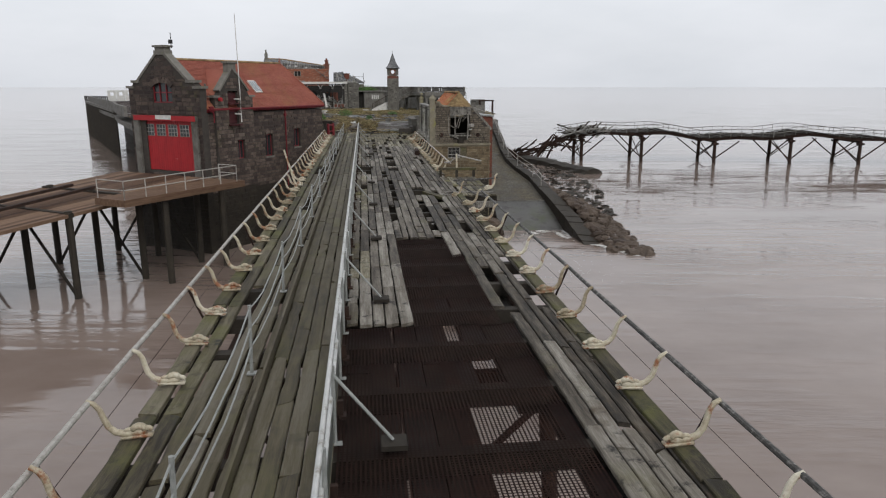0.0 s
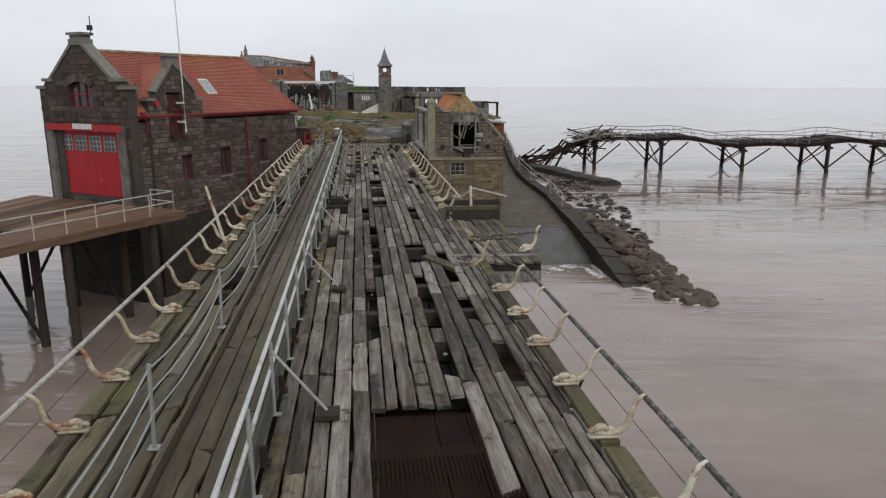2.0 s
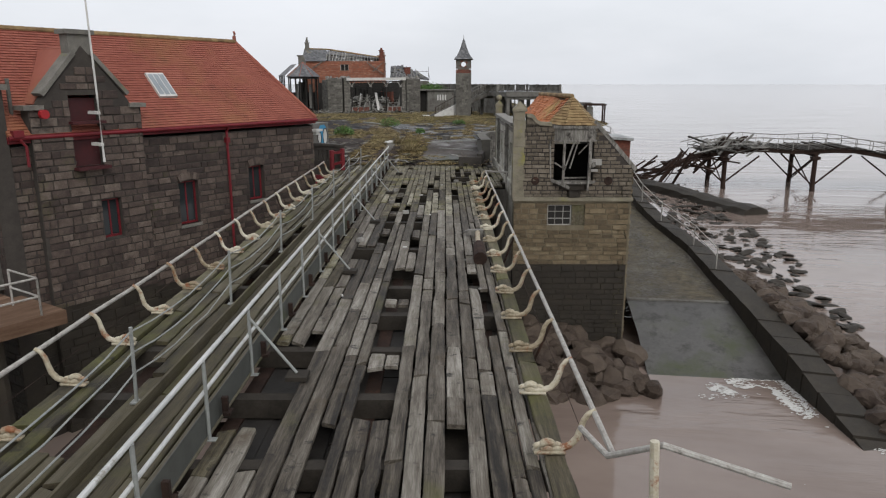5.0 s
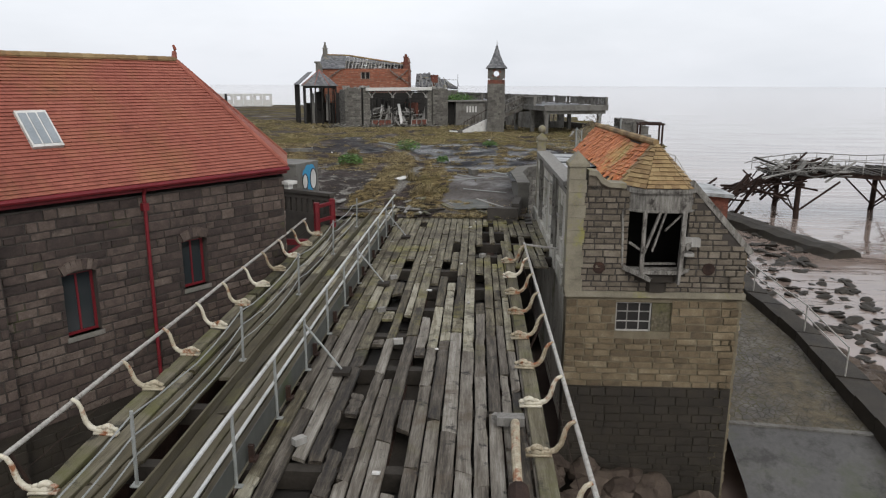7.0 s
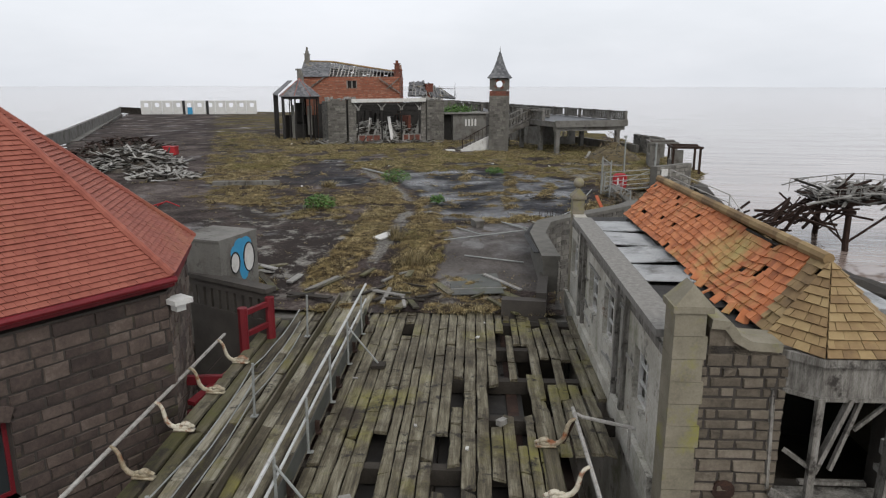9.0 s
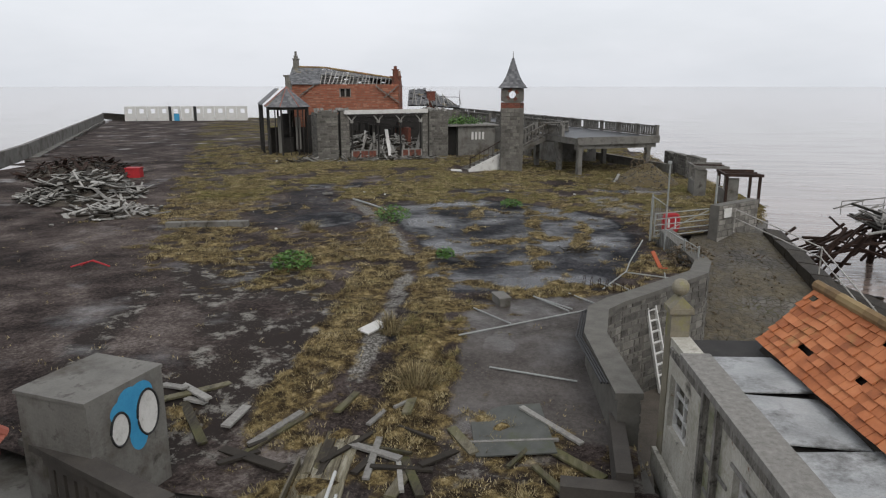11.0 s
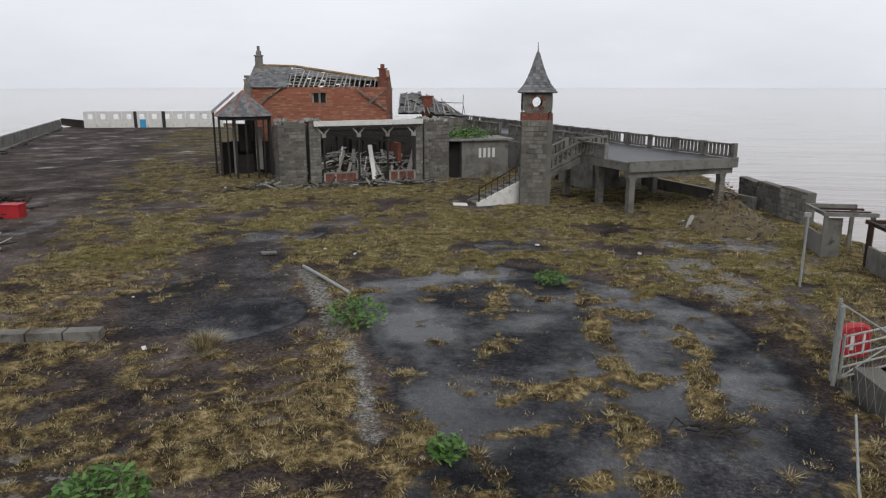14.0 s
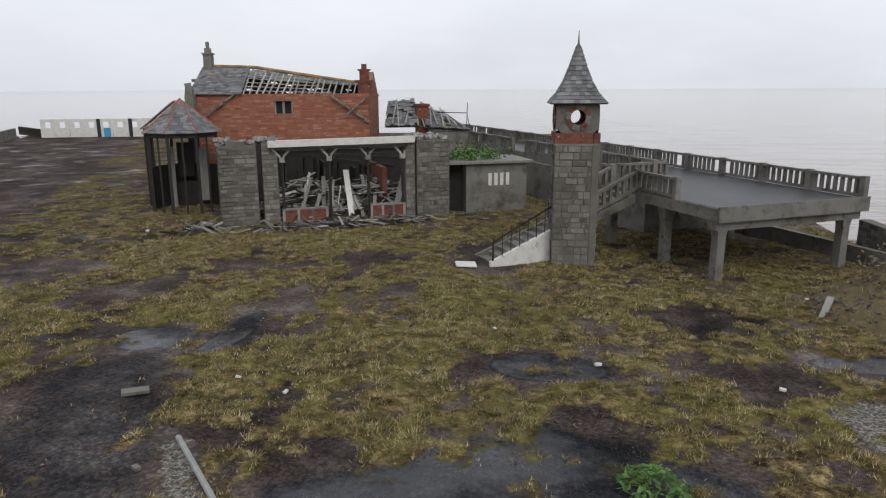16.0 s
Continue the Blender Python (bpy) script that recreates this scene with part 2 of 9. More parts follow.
M_SLATE = surface("slates", [(0.2, (0.06, 0.062, 0.068)), (0.5, (0.15, 0.152, 0.158)), (0.8, (0.27, 0.27, 0.27))], 1.5, rough=(0.55, 0.85), bump=0.3, island=0.35, gloss=0.2,
                  stain=(0.26, 0.20, 0.07), stain_scale=0.6, stain_at=(0.6, 0.7))
M_CONC = surface("weathered_concrete", [(0.25, (0.11, 0.105, 0.095)), (0.5, (0.22, 0.21, 0.19)), (0.8, (0.33, 0.32, 0.29))], 1.2, rough=(0.7, 0.95), bump=0.4,
                 stain=[((0.055, 0.047, 0.036), 0.8, (0.47, 0.66)), ((0.04, 0.036, 0.03), 2.4, (0.56, 0.68))], tone=0.62)
M_RED = surface("red_paint", [(0.3, (0.26, 0.012, 0.016)), (0.6, (0.42, 0.02, 0.025)), (0.8, (0.50, 0.045, 0.045))], 2, (1, 1, 0.3), rough=(0.4, 0.7), bump=0.2,
                stain=(0.46, 0.30, 0.28), stain_scale=2.2, stain_at=(0.66, 0.72))
M_DRED = surface("dark_red_paint", [(0.3, (0.10, 0.008, 0.012)), (0.7, (0.22, 0.015, 0.022))], 2, rough=(0.4, 0.7), bump=0.2)
M_WHITE = surface("weathered_white_paint", [(0.25, (0.36, 0.35, 0.32)), (0.5, (0.62, 0.61, 0.58)), (0.8, (0.76, 0.75, 0.72))], 3, rough=(0.5, 0.8), bump=0.3,
                  stain=(0.22, 0.20, 0.17), stain_scale=2.5, stain_at=(0.6, 0.68))
M_GREYWOOD = surface("silvered_timber", [(0.25, (0.10, 0.095, 0.085)), (0.5, (0.24, 0.23, 0.21)), (0.8, (0.42, 0.41, 0.38))], 2, (5, 5, 0.7), rough=(0.7, 0.95), bump=0.5, island=0.4, vary=0.3)
M_CHAR = surface("charred_timber", [(0.3, (0.008, 0.007, 0.006)), (0.6, (0.028, 0.025, 0.022)), (0.85, (0.09, 0.08, 0.07))], 3, rough=(0.6, 0.9), bump=0.5, island=0.3)
M_RENDER = surface("grey_render", [(0.3, (0.20, 0.19, 0.155)), (0.5, (0.46, 0.44, 0.38)), (0.68, (0.72, 0.70, 0.64))], 0.9, (1, 1, 0.5), rough=(0.75, 0.95), bump=0.6,
                   stain=[((0.11, 0.125, 0.05), 0.55, (0.54, 0.70)), ((0.05, 0.045, 0.036), 1.4, (0.57, 0.68)), ((0.17, 0.10, 0.06), 2.1, (0.62, 0.68))])
M_ROCK = surface("wet_rock", [(0.25, (0.014, 0.009, 0.007)), (0.5, (0.045, 0.031, 0.024)), (0.8, (0.12, 0.092, 0.07))], 1.2, rough=(0.5, 0.85), gloss=0.2, bump=1.0, dist=0.08, island=0.45, vary=0.2)
M_SLIP = surface("wet_slipway_stone", [(0.25, (0.05, 0.047, 0.044)), (0.5, (0.11, 0.105, 0.098)), (0.8, (0.19, 0.18, 0.165))], 0.6, rough=(0.22, 0.6), bump=0.4, fine=6,
                 stain=[((0.045, 0.052, 0.02), 0.35, (0.5, 0.7)), ((0.03, 0.027, 0.024), 1.2, (0.5, 0.65))], tone=0.65)
M_DARKW = surface("weedy_dark_stone", [(0.3, (0.012, 0.010, 0.008)), (0.6, (0.04, 0.032, 0.022)), (0.8, (0.09, 0.075, 0.05))], 1.5, rough=(0.5, 0.9), bump=0.8, dist=0.04)
M_SOIL = surface("bare_soil", [(0.3, (0.05, 0.043, 0.033)), (0.7, (0.12, 0.10, 0.08))], 2.5, rough=(0.8, 0.97), bump=0.8, dist=0.04)
M_BANK = surface("earth_bank", [(0.3, (0.050, 0.036, 0.018)), (0.5, (0.105, 0.080, 0.040)), (0.7, (0.19, 0.150, 0.080))], 3.5, rough=(0.8, 0.97), bump=0.9, dist=0.05, fine=9.0)
M_BLUE = surface("blue_paint", [(0.3, (0.03, 0.22, 0.42)), (0.7, (0.06, 0.34, 0.56))], 4, rough=(0.5, 0.7), bump=0.0)
M_BLACK = surface("black_paint", [(0.3, (0.01, 0.01, 0.01)), (0.7, (0.03, 0.03, 0.03))], 4, rough=(0.5, 0.7), bump=0.0)
# near-black colour that stands in for the shade inside rooms
M_UNLIT = surface("unlit_room_shade", [(0.3, (0.012, 0.011, 0.010)), (0.7, (0.03, 0.027, 0.024))], 2, rough=(0.8, 0.97), bump=0.2)


def cobble_material():
    """Worn setts with dark joints and moss in them."""
    m = bpy.data.materials.new("worn_setts")
    m.use_nodes = True
    nt = m.node_tree
    b = nt.nodes["Principled BSDF"]
    v = nt.nodes.new("ShaderNodeTexVoronoi")
    v.feature = 'DISTANCE_TO_EDGE'
    v.inputs["Scale"].default_value = 4.2
    nt.links.new(nt.nodes.new("ShaderNodeTexCoord").outputs["Object"], v.inputs["Vector"])
    joint = ramp(nt, v.outputs["Distance"], [(0.02, (0, 0, 0)), (0.09, (1, 1, 1))])
    stone = ramp(nt, noise_tex(nt, 1.3, 7, 0.7), [(0.3, (0.032, 0.029, 0.026)), (0.5, (0.078, 0.071, 0.062)), (0.7, (0.155, 0.142, 0.122))])
    gap = ramp(nt, noise_tex(nt, 0.7, 5, 0.7), [(0.4, (0.022, 0.018, 0.014)), (0.6, (0.06, 0.055, 0.02))])
    col = mixc(nt, joint, gap, stone)
    soil = ramp(nt, noise_tex(nt, 0.45, 7, 0.7), [(0.42, (0, 0, 0)), (0.58, (1, 1, 1))])
    nt.links.new(mixc(nt, soil, col, ramp(nt, noise_tex(nt, 3.0, 6, 0.7), [(0.35, (0.040, 0.033, 0.023)), (0.65, (0.115, 0.095, 0.058))])), b.inputs["Base Color"])
    b.inputs["Roughness"].default_value = 0.65
    b.inputs["Specular IOR Level"].default_value = 0.3
    bp = nt.nodes.new("ShaderNodeBump")
    bp.inputs["Strength"].default_value = 0.6
    bp.inputs["Distance"].default_value = 0.05
    nt.links.new(maths(nt, 'ADD', joint, noise_tex(nt, 6.0, 5, 0.7)), bp.inputs["Height"])
    nt.links.new(bp.outputs[0], b.inputs["Normal"])
    return m


M_COBBLE = cobble_material()


def glass_material():
    m = bpy.data.materials.new("window_glass")
    m.use_nodes = True
    b = m.node_tree.nodes["Principled BSDF"]
    b.inputs["Base Color"].default_value = (0.025, 0.03, 0.032, 1)
    b.inputs["Roughness"].default_value = 0.08
    return m


M_GLASS = glass_material()


def water_material():
    """Muddy water, glassy in places and roughened by cat's-paws in others."""
    m = bpy.data.materials.new("estuary_water")
    m.use_nodes = True
    nt = m.node_tree
    b = nt.nodes["Principled BSDF"]
    pos = nt.nodes.new("ShaderNodeNewGeometry").outputs["Position"]
    f = noise_tex(nt, 0.05, 6, 0.65, (1, 1.6, 1), pos)
    nt.links.new(ramp(nt, f, [(0.35, (0.150, 0.112, 0.093)), (0.65, (0.235, 0.187, 0.162))]), b.inputs["Base Color"])
    b.inputs["Roughness"].default_value = 0.06
    b.inputs["IOR"].default_value = 1.36
    b.inputs["Specular IOR Level"].default_value = 0.75
    paws = ramp(nt, noise_tex(nt, 0.055, 4, 0.6, (0.6, 2.2, 1), pos), [(0.46, (0.08, 0.08, 0.08)), (0.60, (1, 1, 1))])
    w1 = noise_tex(nt, 0.9, 4, 0.55, (0.35, 1.7, 1), pos)
    w2 = noise_tex(nt, 0.14, 3, 0.5, (0.4, 1.5, 1), pos)
    w3 = noise_tex(nt, 3.2, 2, 0.5, (0.5, 1.3, 1), pos)
    h = maths(nt, 'ADD', maths(nt, 'MULTIPLY', maths(nt, 'ADD', w1, maths(nt, 'MULTIPLY', w3, 0.12)), paws), maths(nt, 'MULTIPLY', w2, 0.5))
    bp = nt.nodes.new("ShaderNodeBump")
    bp.inputs["Strength"].default_value = 0.42
    bp.inputs["Distance"].default_value = 0.22
    nt.links.new(h, bp.inputs["Height"])
    nt.links.new(bp.outputs[0], b.inputs["Normal"])
    return m


M_WATER = water_material()


def land_material():
    """Worn brown asphalt, wet black slabs, pale worn concrete, moss and dead grass by the mesh's own masks."""
    m = bpy.data.materials.new("island_ground")
    m.use_nodes = True
    nt = m.node_tree
    b = nt.nodes["Principled BSDF"]
    at = nt.nodes.new("ShaderNodeVertexColor")
    at.layer_name = "cover"
    sep = nt.nodes.new("ShaderNodeSeparateColor")
    nt.links.new(at.outputs[0], sep.inputs[0])
    grass, pale, gravel = sep.outputs[0], sep.outputs[1], sep.outputs[2]
    at2 = nt.nodes.new("ShaderNodeVertexColor")
    at2.layer_name = "paving"
    sep2 = nt.nodes.new("ShaderNodeSeparateColor")
    nt.links.new(at2.outputs[0], sep2.inputs[0])
    slab, conc, lush = sep2.outputs[0], sep2.outputs[1], sep2.outputs[2]
    big = noise_tex(nt, 0.35, 6, 0.7)
    fine = noise_tex(nt, 9.0, 6, 0.78)
    mixed = maths(nt, 'ADD', maths(nt, 'MULTIPLY', big, 0.55), maths(nt, 'MULTIPLY', fine, 0.45))
    asph = ramp(nt, mixed, [(0.38, (0.006, 0.0046, 0.0044)), (0.46, (0.024, 0.0182, 0.0165)), (0.54, (0.062, 0.0490, 0.0440)), (0.64, (0.150, 0.130, 0.118))])
    black = ramp(nt, mixed, [(0.38, (0.0045, 0.0047, 0.0056)), (0.48, (0.014, 0.0145, 0.0170)), (0.56, (0.038, 0.0375, 0.041)), (0.66, (0.11, 0.107, 0.106))])
    grey = ramp(nt, mixed, [(0.34, (0.030, 0.026, 0.024)), (0.5, (0.075, 0.067, 0.062)), (0.66, (0.125, 0.115, 0.107))])
    moss = ramp(nt, noise_tex(nt, 2.6, 9, 0.8), [(0.38, (0.012, 0.009, 0.007)), (0.46, (0.040, 0.029, 0.016)), (0.52, (0.096, 0.071, 0.032)), (0.58, (0.185, 0.140, 0.066)), (0.67, (0.34, 0.28, 0.165))])
    green = ramp(nt, noise_tex(nt, 2.2, 9, 0.8), [(0.38, (0.016, 0.014, 0.006)), (0.48, (0.066, 0.060, 0.018)), (0.56, (0.125, 0.114, 0.036)), (0.66, (0.22, 0.20, 0.09))])
    moss = mixc(nt, ramp(nt, maths(nt, 'ADD', lush, maths(nt, 'MULTIPLY', noise_tex(nt, 0.5, 6, 0.7), 0.6)), [(0.55, (0, 0, 0)), (0.95, (1, 1, 1))]), moss, green)
    lich = ramp(nt, noise_tex(nt, 1.4, 11, 0.76), [(0.53, (0.026, 0.021, 0.019)), (0.55, (0.095, 0.088, 0.078)), (0.66, (0.22, 0.21, 0.19))])
    grav = ramp(nt, noise_tex(nt, 14.0, 3, 0.8), [(0.38, (0.035, 0.031, 0.027)), (0.5, (0.105, 0.098, 0.088)), (0.62, (0.24, 0.23, 0.21))])
    ragged = noise_tex(nt, 2.0, 10, 0.8)

    def edge(mask, lo, hi, amp=1.5):
        f = maths(nt, 'ADD', mask, maths(nt, 'MULTIPLY', maths(nt, 'SUBTRACT', ragged, 0.5), amp))
        return ramp(nt, f, [(lo, (0, 0, 0)), (hi, (1, 1, 1))])
    gm = edge(grass, 0.30, 0.66, 1.9)
    sm = edge(slab, 0.35, 0.6, 0.9)
    col = mixc(nt, sm, asph, black)
    col = mixc(nt, edge(conc, 0.35, 0.65, 0.8), col, grey)
    col = mixc(nt, edge(pale, 0.45, 0.6), col, lich)
    col = mixc(nt, edge(gravel, 0.40, 0.70, 1.8), col, grav)
    # crumbs of stone and moss strewn over the paving
    speck = ramp(nt, noise_tex(nt, 22.0, 3, 0.7), [(0.60, (0, 0, 0)), (0.68, (0.75, 0.75, 0.75))])
    col = mixc(nt, maths(nt, 'MULTIPLY', speck, ramp(nt, noise_tex(nt, 0.8, 6, 0.7), [(0.42, (0, 0, 0)), (0.60, (1, 1, 1))])), col, (0.17, 0.15, 0.12))
    col = mixc(nt, gm, col, moss)
    nt.links.new(col, b.inputs["Base Color"])
    pud = maths(nt, 'SUBTRACT', noise_tex(nt, 0.30, 6, 0.62), maths(nt, 'MULTIPLY', maths(nt, 'MAXIMUM', ramp(nt, slab, [(0.55, (0, 0, 0)), (0.85, (1, 1, 1))]), maths(nt, 'MULTIPLY', conc, 0.6)), 0.13))
    nt.links.new(mixc(nt, gm, ramp(nt, pud, [(0.30, (0.30, 0.30, 0.30)), (0.44, (0.05, 0.05, 0.05))]), (0.03, 0.03, 0.03)), b.inputs["Specular IOR Level"])
    wet = ramp(nt, pud, [(0.26, (0.20, 0.20, 0.20)), (0.34, (0.45, 0.45, 0.45)), (0.46, (0.88, 0.88, 0.88))])
    nt.links.new(mixc(nt, gm, wet, (0.95, 0.95, 0.95)), b.inputs["Roughness"])
    bp = nt.nodes.new("ShaderNodeBump")
    bp.inputs["Strength"].default_value = 0.5
    bp.inputs["Distance"].default_value = 0.03
    nt.links.new(maths(nt, 'ADD', maths(nt, 'MULTIPLY', fine, 0.6), maths(nt, 'MULTIPLY', gm, noise_tex(nt, 9.0, 5, 0.7))), bp.inputs["Height"])
    nt.links.new(bp.outputs[0], b.inputs["Normal"])
    return m


M_LAND = land_material()
M_SLOT = surface("sooty_concrete", [(0.3, (0.035, 0.030, 0.026)), (0.6, (0.075, 0.066, 0.056)), (0.8, (0.13, 0.115, 0.10))], 1.6, rough=(0.7, 0.95), bump=0.5)
M_STRAW = surface("dead_grass", [(0.35, (0.045, 0.034, 0.018)), (0.43, (0.115, 0.088, 0.040)), (0.50, (0.215, 0.170, 0.084)), (0.57, (0.33, 0.270, 0.145)), (0.66, (0.44, 0.370, 0.22))], 1.5, rough=(0.8, 0.95), bump=0, fine=4.0, island=0.26, tone=0.95,
                  stain=[((0.125, 0.108, 0.034), 0.22, (0.52, 0.70)), ((0.09, 0.058, 0.027), 0.75, (0.55, 0.66)), ((0.05, 0.036, 0.018), 1.9, (0.56, 0.66))])
M_LEAF = surface("green_leaves", [(0.25, (0.035, 0.085, 0.014)), (0.55, (0.075, 0.165, 0.030)), (0.85, (0.15, 0.25, 0.07))], 2, rough=(0.5, 0.8), bump=0, island=0.5)
M_TWIG = surface("dead_twigs", [(0.3, (0.07, 0.05, 0.03)), (0.7, (0.19, 0.145, 0.09))], 3, rough=(0.8, 0.95), bump=0, island=0.4)


# ---- mesh helpers ----
BOXF = [(0, 3, 2, 1), (4, 5, 6, 7), (0, 1, 5, 4), (1, 2, 6, 5), (2, 3, 7, 6), (3, 0, 4, 7)]


class Soup:
    """Vertices and faces that become one mesh."""

    def __init__(self):
        self.v, self.f = [], []

    def add(self, verts, faces):
        o = len(self.v)
        self.v.extend(tuple(p) for p in verts)
        self.f.extend(tuple(o + i for i in f) for f in faces)
        return self

    def box(self, x0, y0, z0, x1, y1, z1):
        return self.add([(x0, y0, z0), (x1, y0, z0), (x1, y1, z0), (x0, y1, z0), (x0, y0, z1), (x1, y0, z1), (x1, y1, z1), (x0, y1, z1)], BOXF)

    def mbox(self, m, sx, sy, sz):
        hx, hy, hz = sx / 2, sy / 2, sz / 2
        pts = [(-hx, -hy, -hz), (hx, -hy, -hz), (hx, hy, -hz), (-hx, hy, -hz), (-hx, -hy, hz), (hx, -hy, hz), (hx, hy, hz), (-hx, hy, hz)]
        return self.add([m @ Vector(p) for p in pts], BOXF)

    def beam(self, p, q, w, h, up=(0, 0, 1)):
        p, q = Vector(p), Vector(q)
        d = (q - p).normalized()
        s = d.cross(Vector(up))
        s = s.normalized() if s.length > 1e-4 else Vector((1, 0, 0))
        u = s.cross(d)
        c = [(-w / 2, -h / 2), (w / 2, -h / 2), (w / 2, h / 2), (-w / 2, h / 2)]
        return self.add([p + s * a + u * b for a, b in c] + [q + s * a + u * b for a, b in c], BOXF)

    def tube(self, pts, r, n=6, taper=None):
        pts = [Vector(p) for p in pts]
        rings, prev = [], None
        for i, p in enumerate(pts):
            d = (pts[min(i + 1, len(pts) - 1)] - pts[max(i - 1, 0)]).normalized()
            s = d.cross(Vector((0, 0, 1)))
            if s.length < 1e-3:
                s = Vector((1, 0, 0)) if prev is None else prev
            s.normalize()
            prev = s
            u = s.cross(d).normalized()
            rr = r if taper is None else r * (1 + (taper - 1) * i / max(1, len(pts) - 1))
            rings.append([p + (s * math.cos(2 * math.pi * k / n) + u * math.sin(2 * math.pi * k / n)) * rr for k in range(n)])
        verts = [v for ring in rings for v in ring]
        faces = [(i * n + k, i * n + (k + 1) % n, (i + 1) * n + (k + 1) % n, (i + 1) * n + k) for i in range(len(pts) - 1) for k in range(n)]
        faces += [tuple(reversed(range(n))), tuple((len(pts) - 1) * n + k for k in range(n))]
        return self.add(verts, faces)

    def prism(self, poly, z0, z1):
        n = len(poly)
        return self.add([(x, y, z0) for x, y in poly] + [(x, y, z1) for x, y in poly],
                        [tuple(reversed(range(n))), tuple(range(n, 2 * n))] + [(i, (i + 1) % n, n + (i + 1) % n, n + i) for i in range(n)])

    def sheet(self, quad, t):
        """A slab under four or more corners, t thick along its normal."""
        q = [Vector(p) for p in quad]
        nrm = (q[1] - q[0]).cross(q[2] - q[0]).normalized() * t
        n = len(q)
        return self.add(q + [p - nrm for p in q], [tuple(range(n)), tuple(range(2 * n - 1, n - 1, -1))] + [((i + 1) % n, i, n + i, n + (i + 1) % n) for i in range(n)])

    def mesh(self, name, material, smooth=False):
        me = bpy.data.meshes.new(name)
        me.from_pydata(self.v, [], self.f)
        me.materials.append(material)
        if smooth:
            me.polygons.foreach_set("use_smooth", [True] * len(me.polygons))
        me.update()
        return me


def thing(name, m, label, category, group="", kind=""):
    ob = new(name)
    ob.empty_display_size = 0.3
    ob.matrix_world = m
    return tagged(ob, label, category, group, kind)


def part(name, soup, material, parent, label="", kind="", smooth=False):
    ob = new(name, soup.mesh(name, material, smooth))
    ob.parent = parent
    return tagged(ob, label, "", "", kind)


def solid(name, soup, material, label, category, m=None, group="", kind="", smooth=False):
    ob = new(name, soup.mesh(name, material, smooth))
    if m is not None:
        ob.matrix_world = m
    return tagged(ob, label, category, group, kind)


def twin(name, mesh, parent, m, label=""):
    """One more object on a shared mesh, a part of parent."""
    ob = new(name, mesh)
    ob.parent = parent
    ob.matrix_basis = m
    return tagged(ob, label)


def facing(p, ang):
    """A wall's frame: x along it, y out of it towards the back, z up; ang in degrees."""
    return pose(p[0], p[1], p[2], 0, 0, ang)


rnd = random.Random(7)


